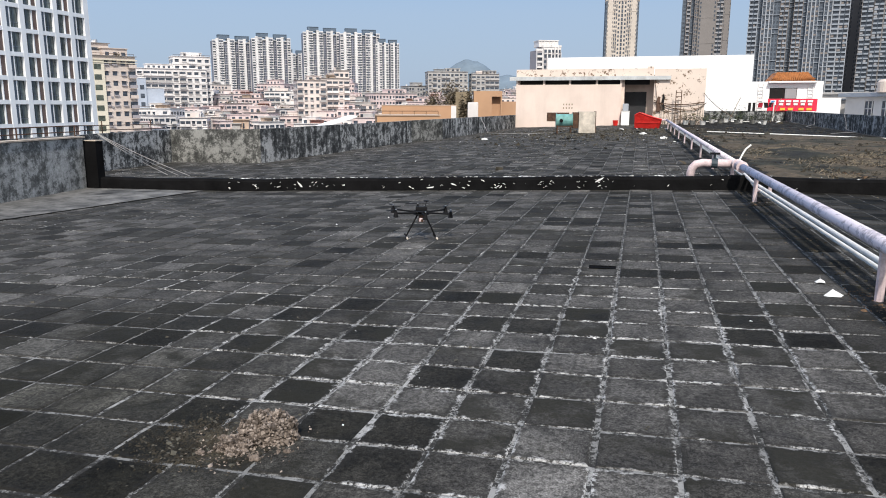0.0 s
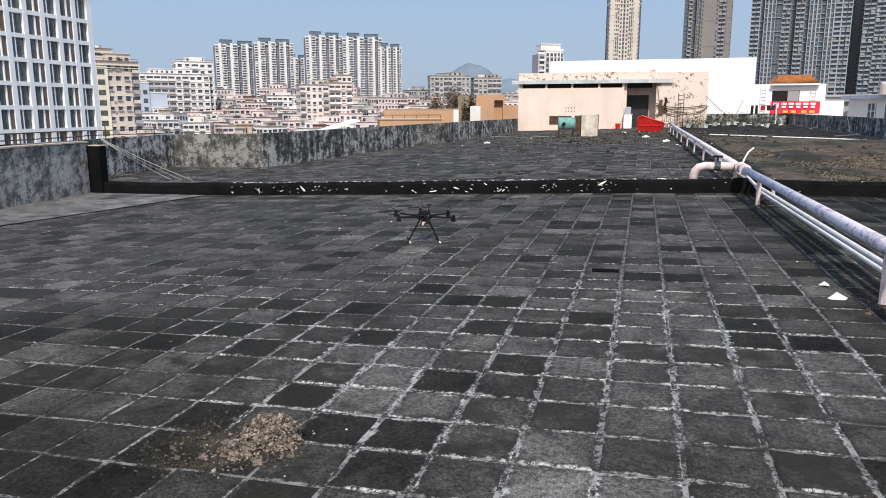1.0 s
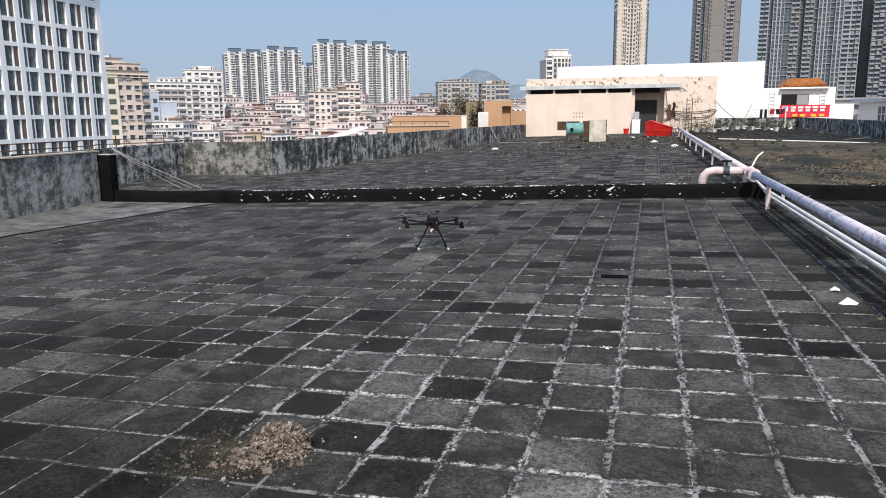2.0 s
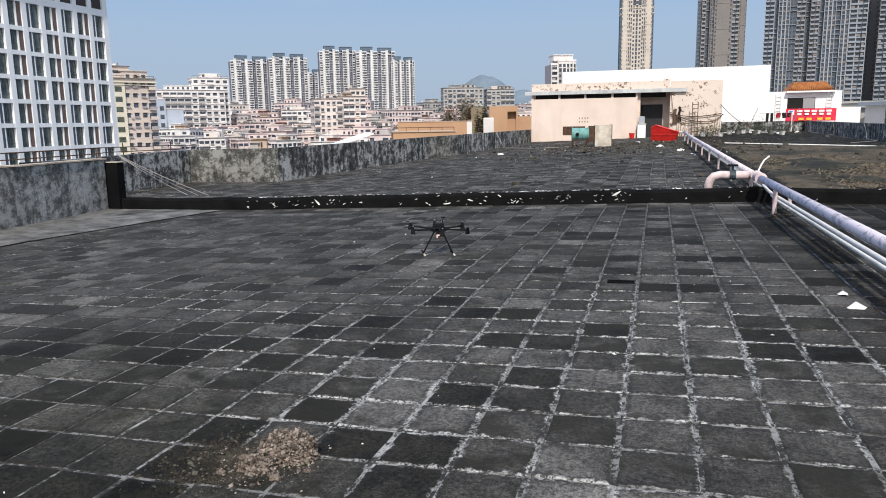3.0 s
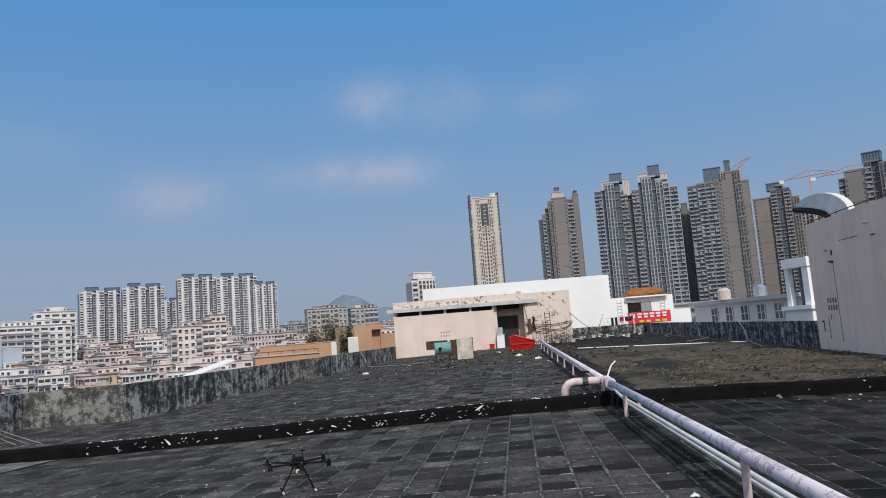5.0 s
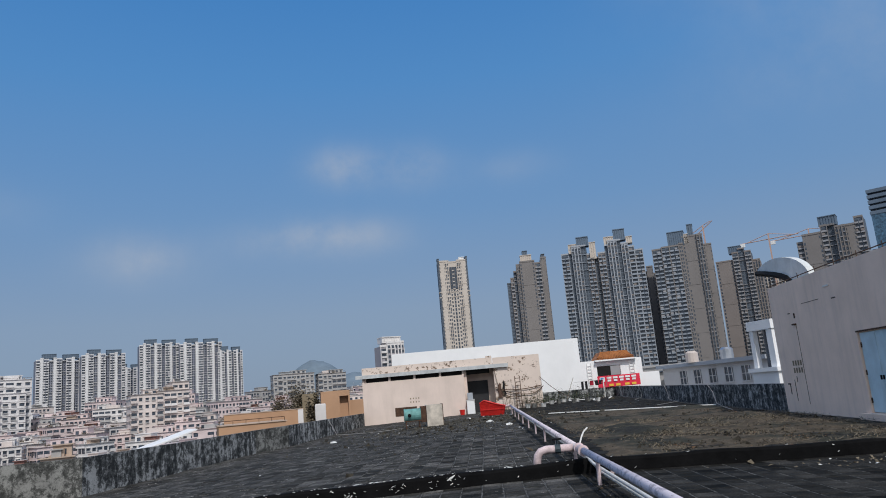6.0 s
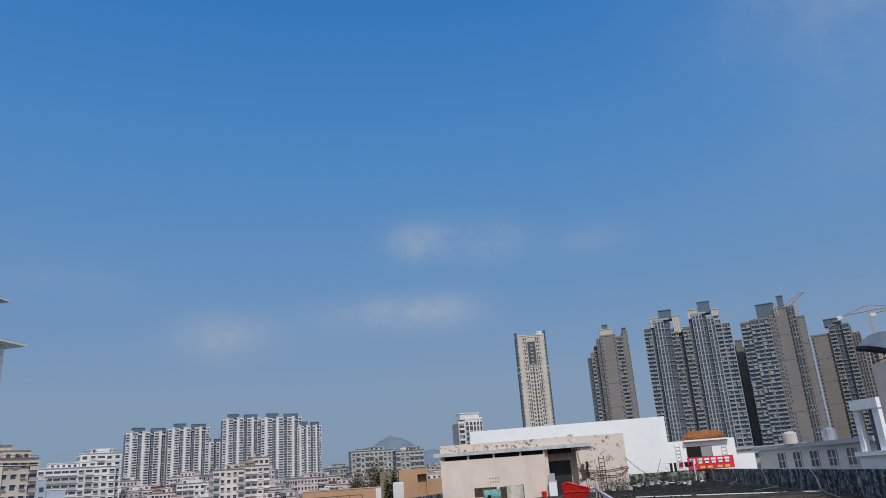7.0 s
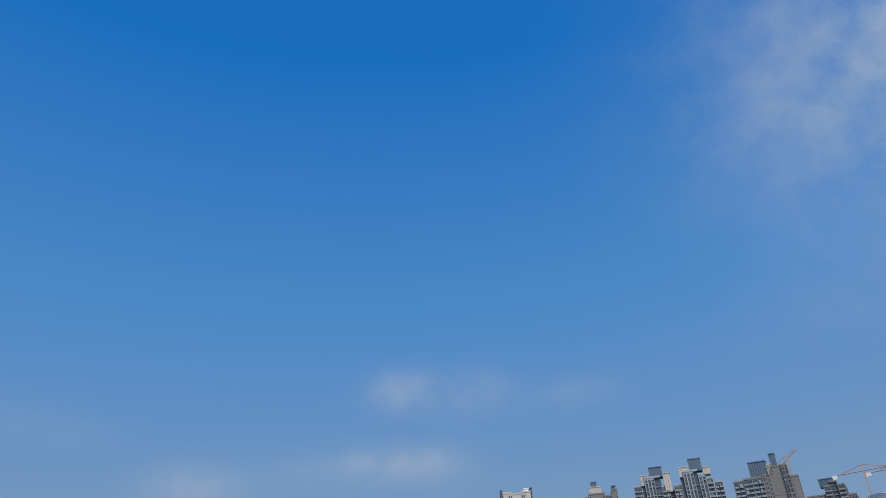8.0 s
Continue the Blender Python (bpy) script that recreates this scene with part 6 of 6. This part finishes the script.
def house(x, y, w, d, top, mat, extra, seed, label, name="apartment_house", group="old apartment houses", storey=3.1, coping="house_roof", bay=2.5, base=STREET, rows_=8, eaves=0.35, loggia=0.3):
    """A flat-roofed block: storey ledges, punched windows with hoods and grilles, columns of balconies."""
    r = random.Random(seed)
    ob = thing(name, label, "building", facing(x, y, 0, extra), group)
    wall, glass, rail = bmesh.new(), bmesh.new(), bmesh.new()
    box(wall, -w / 2, w / 2, 0, d, base, top + 0.5)
    rows_ = min(rows_, int((top - base) / storey))
    ledge = r.random() < eaves
    for side, length in ((0, w), (1, d), (2, d)):
        count = max(2, round(length / bay))
        step = length / count
        kinds = [("b" if r.random() < loggia else ("n" if r.random() < 0.12 and name == "apartment_house" else "w")) for _ in range(count)]
        wide = step * r.uniform(0.45, 0.62)
        for k in range(rows_):
            z = top - 2.2 - storey * k
            for q, kind in enumerate(kinds):
                if kind == "n":
                    continue
                half = (step * 0.43 if kind == "b" else wide / 2)
                mid_ = step * (q + 0.5)
                u0, u1 = mid_ - half, mid_ + half
                z0_, z1_ = (z - 0.6, z + 1.4) if kind == "b" else (z, z + r.choice([1.3, 1.4, 1.5]))
                if side == 0:
                    xa = -w / 2
                    box(glass, xa + u0, xa + u1, -0.03, 0.02, z0_, z1_)
                    if kind == "b":
                        box(wall, xa + u0 - 0.1, xa + u1 + 0.1, -1.1, 0.0, z0_ - 0.15, z0_)
                        box(rail if k % 3 else wall, xa + u0 - 0.1, xa + u1 + 0.1, -1.1, -1.0, z0_, z0_ + 0.9)
                    else:
                        box(wall, xa + u0 - 0.12, xa + u1 + 0.12, -0.4, 0.0, z1_, z1_ + 0.12)
                        if r.random() < 0.5:
                            box(rail, xa + u0 - 0.08, xa + u1 + 0.08, -0.45, -0.02, z0_ - 0.1, z0_ + 0.35)
                        if r.random() < 0.25:
                            box(rail, xa + u1 + 0.1, xa + u1 + 0.7, -0.4, 0.0, z0_ - 0.5, z0_)
                else:
                    xa = -w / 2 if side == 1 else w / 2
                    box(glass, xa - 0.03, xa + 0.03, u0, u1, z0_, z1_)
                    box(wall, xa - 0.35, xa + 0.35, u0 - 0.1, u1 + 0.1, z1_, z1_ + 0.12)
    if ledge:
        for k in range(rows_):
            box(wall, -w / 2 - 0.15, w / 2 + 0.15, -0.3, d + 0.1, top - 3.25 - storey * k, top - 3.05 - storey * k)
    part("facade", wall, mat, ob, kind="stuff")
    part("glazing", glass, "glass_far", ob, kind="stuff")
    if len(rail.verts):
        part("grille", rail, r.choice(["house_grey", "house_white", "tower_rose"]), ob, kind="stuff")
    else:
        rail.free()
    part("roof", boxes((-w / 2 + 0.3, w / 2 - 0.3, 0.3, d - 0.3, top - 0.1, top + 0.12)), "house_roof", ob)
    part("coping", boxes((-w / 2 - 0.4, w / 2 + 0.4, -0.5, 0.3, top + 0.5, top + 0.68), (-w / 2 - 0.4, -w / 2 + 0.3, 0.3, d + 0.2, top + 0.5, top + 0.68), (w / 2 - 0.3, w / 2 + 0.4, 0.3, d + 0.2, top + 0.5, top + 0.68)), coping, ob)
    # set-back roof storey with its own windows
    if r.random() < 0.8:
        sw, sx = w * r.uniform(0.3, 0.6), r.uniform(-w * 0.45, w * 0.0)
        hh = r.uniform(2.4, 3.2)
        head = part("stair_head", boxes((sx, sx + sw, d * 0.25, d * 0.7, top + 0.12, top + hh), (sx - 0.35, sx + sw + 0.35, d * 0.25 - 0.4, d * 0.7 + 0.3, top + hh, top + hh + 0.2)), mat, ob)
        nw = max(1, int(sw / 2.2))
        for q in range(nw):
            part("opening", boxes((sx + sw / nw * (q + 0.25), sx + sw / nw * (q + 0.72), d * 0.25 - 0.03, d * 0.25 + 0.02, top + r.choice([0.3, 1.0]), top + 2.0)), "glass_far", head)
    if r.random() < 0.45:
        part("water_tank", tubes((((w * 0.3, d * 0.4, top + 0.12), (w * 0.3, d * 0.4, top + 1.9)), 0.6), seg=10), "steel", ob)
    if r.random() < 0.4:
        part("roof_railing", tubes((((-w / 2 + 0.2, 0.2, top + 1.3), (w / 2 - 0.2, 0.2, top + 1.3)), 0.06), *[(((-w / 2 + 0.2 + (w - 0.4) / 6 * q, 0.2, top + 0.5), (-w / 2 + 0.2 + (w - 0.4) / 6 * q, 0.2, top + 1.3)), 0.06) for q in range(7)], seg=4), "rust", ob)
    if r.random() < 0.3:
        xs = r.uniform(-w * 0.4, w * 0.1)
        part("roof_shed", boxes((xs, xs + w * 0.3, d * 0.05, d * 0.3, top + 0.12, top + 1.9), (xs - 0.3, xs + w * 0.3 + 0.3, -0.1, d * 0.32, top + 1.9, top + 2.05)), r.choice(["house_red", "canopy", "house_grey", "house_tan"]), ob)
    if r.random() < 0.5:
        xs = r.uniform(-w * 0.45, 0.0)
        part("roof_room", boxes((xs, xs + w * r.uniform(0.2, 0.4), d * 0.1, d * 0.4, top + 0.12, top + r.uniform(2.0, 2.8))), r.choice([mat, "house_white", "house_cream", "house_grey"]), ob)
    if r.random() < 0.35:
        xs = r.uniform(-w * 0.4, w * 0.3)
        part("antenna", tubes((((xs, d * 0.3, top + 0.1), (xs, d * 0.3, top + r.uniform(3.2, 5.0))), 0.07), seg=4), "steel", ob)
    if r.random() < 0.4:
        xs = r.uniform(-w * 0.4, w * 0.2)
        fol = bmesh.new()
        for _ in range(60):
            c = Vector((xs + r.gauss(0, 0.7), 0.9 + r.gauss(0, 0.3), top + 0.7 + abs(r.gauss(0, 0.45))))
            e = Vector((r.uniform(-1, 1), r.uniform(-1, 1), r.uniform(-0.6, 0.6))) * 0.3
            f_ = Vector((-e.y, e.x, r.uniform(-0.2, 0.2))) * 0.7
            fol.faces.new([fol.verts.new(q) for q in (c - e, c + f_, c + e, c - f_)])
        part("roof_plant", fol, "tree_leaf", ob, kind="stuff")
    for k in range(r.randint(1, 4)):
        xa, ya = r.uniform(-w * 0.45, w * 0.4), r.uniform(0.6, d * 0.8)
        part("roof_vent", boxes((xa, xa + r.uniform(0.4, 1.1), ya, ya + 0.8, top + 0.12, top + r.uniform(0.9, 1.7))), r.choice([mat, "house_white", "house_grey"]), ob)
    return ob


def at_bearing(px_angle, dist):
    a = radians(px_angle)
    return 0.14 - dist * math.sin(a), -3.2 + dist * math.cos(a)


# (angle to the left of straight ahead, distance, width, depth, roof height, material, label)
BEIGE = dict(name="beige_apartment_house", coping="tower_taupe", bay=2.6, eaves=0.0, loggia=0.35)
x, y = at_bearing(39.4, 250)
beige = house(x, y, 15.6, 16, 16.2, "house_yellow", 20, 5, "tall yellow-beige apartment house with stepped cornice", rows_=10, **BEIGE)
# added slab stands in for the sunlit left face, its light tinted yellow
part("corner_bay", boxes((-8.05, -1.9, -0.5, 4, STREET, 15.4), (-8.3, 8.2, -0.8, 0.4, 15.4, 15.7), (-8.3, 8.2, -0.7, 0.4, 14.6, 14.8)), "house_sunlit", beige, "sunlit left face and cornice, warm light in its pale yellow")
for k in range(9):
    part("bay_window", boxes((-5.0, -2.9, -0.56, -0.48, 12.6 - 3.1 * k, 14.2 - 3.1 * k)), "glass_green", beige, "greenish window")
x, y = at_bearing(40.6, 256)
house(x, y, 11.5, 10, 20.4, "house_yellow", 20, 6, "set-back upper storey of the beige house", **BEIGE)
x, y = at_bearing(36.3, 380)
house(x, y, 46, 14, 18.8, "house_white", 10, 7, "long white apartment block with dark balconies", "white_apartment_block", bay=3.4, coping="house_white", loggia=0.5)
x, y = at_bearing(33.9, 386)
house(x, y, 17.8, 12, 25.0, "house_white", 10, 8, "white rooftop storey with open frame", "white_apartment_block", coping="house_white", bay=3.4, loggia=0.6)
x, y = at_bearing(37.2, 330)
gable = thing("grey_apartment_block", "plain gable of an apartment block, coloured blue-grey for shade", "building", facing(x, y, 0, 6), "old apartment houses")
part("gable", boxes((-7.4, 0.4, 0, 14, STREET, 13.0), (0.4, 7.4, 0.5, 14, STREET, 8.9)), "house_shade_blue", gable)
part("cornice", boxes((-7.6, 0.6, -0.2, 14.2, 13.0, 13.3), (0.6, 7.6, 0.3, 14.2, 8.9, 9.2)), "house_white", gable)
for k in range(4):
    part("window", boxes((-2.0, -0.4, -0.05, 0.02, 8.4 - 3.5 * k, 10.2 - 3.5 * k)), "glass_far", gable)
x, y = at_bearing(31.0, 150)
house(x, y, 5.2, 6, -3.7, "house_tan", -6, 31, "tan-painted small house with dark openings", "tan_house", coping="house_tan", bay=1.8)
TOWN = ["house_cream", "house_pink", "house_white", "house_pink", "house_cream", "house_pink", "house_grey", "house_white"]
WORD = {"house_cream": "cream", "house_pink": "pale pink", "house_white": "off-white", "house_grey": "grey"}
r = random.Random(99)
for dist, lo_a, hi_a, top0, spread, wid in ((215, 22, 42, -12.6, 1.4, 13), (240, 17, 43, -11.6, 1.6, 12), (270, 16, 43, -8.6, 2.0, 13), (300, 15, 43, -5.0, 2.4, 13), (330, 13, 42, -1.6, 2.6, 14), (360, 8, 38, 2.0, 3.0, 14), (390, 8, 36, 4.6, 3.2, 15), (420, 8, 35, 7.0, 3.4, 16), (460, 6, 34, 9.4, 4.0, 18), (520, 6, 33, 12.0, 5.0, 22)):
    a = lo_a
    while a < hi_a:
        w = wid * r.uniform(0.7, 1.3)
        x, y = at_bearing(a, dist * r.uniform(0.97, 1.03))
        mat = r.choice(TOWN)
        house(x, y, w, 11, top0 + r.uniform(-spread, spread) * 1.2, mat, r.uniform(-34, 34), r.randint(0, 9999), WORD[mat] + " flat-roofed apartment house in the crowded old town", coping=r.choice(["house_roof", "house_grey", "house_white", "house_pink", "house_cream", mat, mat]), bay=r.choice([2.1, 2.4, 2.8]))
        a += math.degrees(w / dist) * r.uniform(0.8, 1.15)
for ang, dist, w, top, mat in ((23.5, 340, 13, 13.6, "house_cream"), (23.0, 343, 7, 17.2, "house_cream"), (25.3, 338, 13, 12.6, "house_cream"), (14.8, 420, 22.8, 20.5, "house_grey"), (11.9, 425, 16, 19.5, "house_grey"), (8.0, 300, 9, 8, "house_white")):
    x, y = at_bearing(ang, dist)
    house(x, y, w, 14, top, mat, 8, int(ang * 10), WORD[mat] + " apartment house standing above its neighbours", "tall_apartment_house", bay=2.6, loggia=0.45)

x, y = at_bearing(23.6, 84)
canopy = thing("white_sheet_roof", "white sloping sheet roof among the houses", "roof", facing(x, y, 0, 8))
bm = bmesh.new()
v_ = [bm.verts.new(p) for p in ((-3.4, 0, -1.2), (2.6, 0, 0.6), (2.6, 6, 0.6), (-3.4, 6, -1.2), (-3.4, 0, -1.35), (2.6, 0, 0.45), (2.6, 6, 0.45), (-3.4, 6, -1.35))]
for f_ in ((0, 1, 2, 3), (7, 6, 5, 4), (0, 4, 5, 1), (1, 5, 6, 2), (2, 6, 7, 3), (3, 7, 4, 0)):
    bm.faces.new([v_[i] for i in f_])
part("sheet", bm, "white", canopy)
part("hall", boxes((-3.2, 2.4, 0.3, 5.7, STREET, -1.36)), "house_grey", canopy)

# orange sheds just past the parapet
shed = thing("orange_shed", "low orange-painted workshop wall behind the parapet", "building", facing(-21.5, 67.5, 0, 2))
part("wall", boxes((-3.8, 3.7, 0, 6, STREET, 1.75)), "orange_wall", shed)
part("roof", boxes((-3.85, 3.75, -0.05, 6.1, 1.75, 1.82)), "house_tan", shed)
part("white_end", boxes((3.2, 3.72, -0.02, 0.0, 0.4, 1.75)), "house_white", shed, "white-painted end bay")
shed = thing("orange_shed", "orange workshop block with open stair bay", "building", facing(-18.4, 88, 0, 2))
part("wall", boxes((-2.1, 0.2, 0, 5, STREET, 3.6), (1.3, 1.5, 0, 5, STREET, 3.6), (0.2, 1.3, 0, 5, 2.9, 3.6), (0.2, 1.3, 0.9, 5, STREET, 2.9), (1.5, 3.6, 0.6, 5, STREET, 2.3)), "orange_wall", shed)
part("olive_wall", boxes((-4.4, -2.6, 0.2, 5, STREET, 3.5)), "olive_wall", shed, "dull olive-brown wall")
shed = thing("orange_shed", "lower orange workshop roof beside the parapet", "building", facing(-20.2, 60, 0, 4))
part("wall", boxes((-2.9, 2.8, 0, 5, STREET, 0.85)), "orange_wall", shed)
part("roof", boxes((-3.0, 2.9, -0.1, 5.1, 0.85, 0.93)), "house_tan", shed)
part("roof_rail", tubes((((-2.8, 0.3, 1.25), (2.7, 0.3, 1.25)), 0.03), *[(((-2.8 + 1.1 * q, 0.3, 0.9), (-2.8 + 1.1 * q, 0.3, 1.25)), 0.025) for q in range(6)], seg=5), "rust", shed)
tank = thing("white_water_tank", "small white rooftop tank beside the orange workshop", "tank", facing(-17.0, 72))
part("body", bevelled(boxes((-0.56, 0.56, 0, 1.1, STREET, 2.1)), 0.1), "house_white", tank)


def tree(x, y, z, h, w, seed, label):
    r = random.Random(seed)
    ob = thing("tree", label, "tree", pose(x, y, z), "trees beyond the parapet")
    trunk = bmesh.new()
    tube(trunk, [(0, 0, 0), (0.1, 0.1, h * 0.3), (0.0, 0.2, h * 0.62)], [0.3, 0.22, 0.12], 8)
    tips = []
    for k in range(9):
        a = r.uniform(0, 6.3)
        e = Vector((math.cos(a) * w * 0.7, math.sin(a) * w * 0.7, h * r.uniform(0.6, 0.95)))
        tube(trunk, [(0.05, 0.1, h * r.uniform(0.3, 0.55)), tuple(e * 0.6 + Vector((0, 0, h * 0.2))), tuple(e)], [0.1, 0.06, 0.03], 6)
        tips.append(e)
    part("trunk", trunk, "rust", ob)
    bm = bmesh.new()
    for i in range(9000):
        c = r.choice(tips) + Vector((r.gauss(0, w * 0.25), r.gauss(0, w * 0.25), r.gauss(0, h * 0.07)))
        d = Vector((r.gauss(0, 1), r.gauss(0, 1), r.gauss(0, 0.6))).normalized() * r.uniform(0.15, 0.34)
        n = Vector((-d.y, d.x, r.uniform(-0.1, 0.1))) * 0.5
        bm.faces.new([bm.verts.new(q) for q in (c, c + d * 0.5 + n, c + d, c + d * 0.5 - n)])
    part("crown", bm, "tree_leaf", ob, kind="stuff")


tree(-26.8, 97, -10, 13.9, 2.4, 3, "brownish green tree rising behind the orange workshop")
tree(-20.6, 84, -10, 12.8, 0.7, 4, "dark green tree behind the orange workshop")

# white workshops to the right of the roof
east = thing("east_workshop", "white single-storey workshop with barred windows and flat eave", "building", pose(21.9, 65.7, 0, 0, 0, -70))
part("wall", boxes((-9, 6.6, 0, 10, STREET, 2.6)), "house_white", east)
part("eave", boxes((-9.3, 6.95, -0.6, 10.3, 2.6, 2.95)), "tower_pale", east)
part("ledge", boxes((-9.1, 6.7, -0.12, 10.1, 0.42, 0.54)), "house_white", east)
for k in range(5):
    xa = -6.1 + 2.3 * k
    w_ = part("window", boxes((xa, xa + 1.1, -0.05, 0.02, 0.9, 2.2)), "glass_far", east)
    part("window_frame", boxes(*[(xa + 0.52 * q - 0.03, xa + 0.52 * q + 0.06, -0.09, -0.05, 0.9, 2.2) for q in range(3)], (xa - 0.1, xa + 1.2, -0.1, -0.05, 0.8, 0.9), (xa, xa + 1.1, -0.085, -0.05, 1.5, 1.56)), "house_white", w_)
pent = thing("east_penthouse", "white open-framed stair head on a white block", "building", pose(20.95, 52.7, -1.35, 0, 0, -70))
part("frame", boxes((-0.7, -0.3, 0, 0.4, 3.2, 6.0), (-0.7, -0.3, 2.0, 2.4, 3.2, 6.0), (1.1, 1.7, 0, 0.6, 3.2, 6.0), (1.1, 1.7, 1.8, 2.4, 3.2, 6.0), (1.1, 1.7, 0.6, 1.8, 3.2, 4.2), (-0.7, 1.7, 2.2, 2.4, 3.2, 6.0), (-0.8, 1.8, -0.1, 2.5, 6.0, 6.7)), "white", pent)
part("ledge", boxes((-1.0, 2.1, -0.4, 2.8, 2.9, 3.2)), "white", pent)
part("block", boxes((-0.8, 1.9, -0.2, 2.6, STREET, 2.9)), "white", pent)
part("pane", boxes((-0.3, 1.1, 0.9, 1.0, 3.2, 6.0), (1.3, 1.4, 0.6, 1.8, 4.2, 6.0)), "glass_far", pent)
for x, y, c in ((20.4, 68.5, "house_yellow"), (22.9, 65.9, "steel")):
    tk = thing("roof_tank", "rounded water tank on the workshop roof", "tank", pose(x, y, 2.94), "roof tanks")
    part("drum", tubes((((0, 0, 0), (0, 0, 0.9), (0, 0, 1.1)), [0.6, 0.6, 0.35]), seg=14), c, tk)
grey = thing("grey_block", "grey concrete block with pipes beside the banner", "building", pose(19.5, 76, 0, 0, 0, -20))
part("wall", boxes((-3, 4, 0, 6, STREET, 2.9), (-3.2, 4.2, -0.2, 6.2, 2.9, 3.1)), "house_grey", grey)
part("wall_pipe", tubes((((-1.8, -0.2, -1), (-1.8, -0.2, 2.4), (0.2, -0.2, 2.4), (0.2, -0.2, 1.4)), 0.12), seg=8), "tower_dark", grey)

# ---- roof tiles ----
GAP, CH = 0.0075, 0.007


def tile_points(j):
    """One slab about its centre: chamfered top edge, slightly worn corners."""
    h = TILE / 2 - GAP
    lo_, mi_, hi_ = [], [], []
    for sx, sy in ((-1, -1), (1, -1), (1, 1), (-1, 1)):
        a, b = j.uniform(-0.006, 0.004), j.uniform(-0.006, 0.004)
        x, y = sx * (h + a), sy * (h + b)
        lo_.append((x, y, -0.03))
        mi_.append((x, y, -0.006 + j.uniform(-0.002, 0.001)))
        hi_.append((sx * (h + a - CH - j.uniform(0, 0.006)), sy * (h + b - CH - j.uniform(0, 0.006)), j.uniform(-0.0015, 0.0015)))
    return lo_ + mi_ + hi_


FACES = [(8, 9, 10, 11)] + [(4 + i, 4 + (i + 1) % 4, 8 + (i + 1) % 4, 8 + i) for i in range(4)] + [(i, (i + 1) % 4, 4 + (i + 1) % 4, 4 + i) for i in range(4)]
tr = random.Random(77)
variants = []
for k in range(12):
    me = bpy.data.meshes.new("tile")
    me.from_pydata([Vector(p) for p in tile_points(tr)], [], FACES)
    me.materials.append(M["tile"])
    variants.append(me)


def slope_of(x):
    return -1.72 if x < 2.4 and x > -9 else (0.86 if x > 2.4 else -0.57)


verts, faces = [], []


def add_joined(cx, cy):
    base = len(verts)
    lie = 1.3 if cy > 12 else 0.7
    m = pose(cx + tr.uniform(-0.004, 0.004) + 0.006 * math.sin(cy * 1.9 + cx), cy + tr.uniform(-0.004, 0.004), ground_z(cx, cy) + tr.uniform(-0.002, 0.003) + (tr.uniform(0, 0.014) if cy > 12 else 0), tr.uniform(-lie, lie) + (0.62 if cy > 12 else 0), slope_of(cx) + tr.uniform(-lie, lie), tr.uniform(-0.7, 0.7))
    verts.extend(m @ Vector(p) for p in tile_points(tr))
    faces.extend(tuple(base + i for i in f) for f in FACES)


for i in range(-29, 29):
    for j in range(-21, 30):
        cx, cy = (i + 0.5) * TILE, (j + 0.5) * TILE
        if cx < -10.7 - 0.4 * max(0, (cy - 6) / 5):
            continue
        if -7 <= i < 6 and -4 <= j < 19:
            ob = new("tile", tr.choice(variants))
            ob.matrix_world = pose(cx + tr.uniform(-0.004, 0.004) + 0.006 * math.sin(cy * 1.9 + cx), cy + tr.uniform(-0.004, 0.004), ground_z(cx, cy) + tr.uniform(-0.002, 0.003), tr.uniform(-0.4, 0.4), slope_of(cx) + tr.uniform(-0.4, 0.4), tr.uniform(-0.7, 0.7))
            ob.parent = deck
        else:
            add_joined(cx, cy)
for i in range(-39, 29):
    for j in range(30, 160):
        cx, cy = (i + 0.5) * TILE, (j + 0.5) * TILE
        if cx < (-15.4 if cy < 18.6 else -12.2 + (cy - 19) * 0.11) or (cy > 49.9 and cx < 4.4) or cx > 11.9 or cy < 12.4 + (0.0 if cx > -1 else -0.4):
            continue
        add_joined(cx, cy)
me = bpy.data.meshes.new("tiles_beyond")
me.from_pydata(verts, [], faces)
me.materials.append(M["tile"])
ob = new("tiles_beyond", me)
ob.parent = deck
tagged(ob, "dark weathered square concrete roof tiles", kind="stuff")
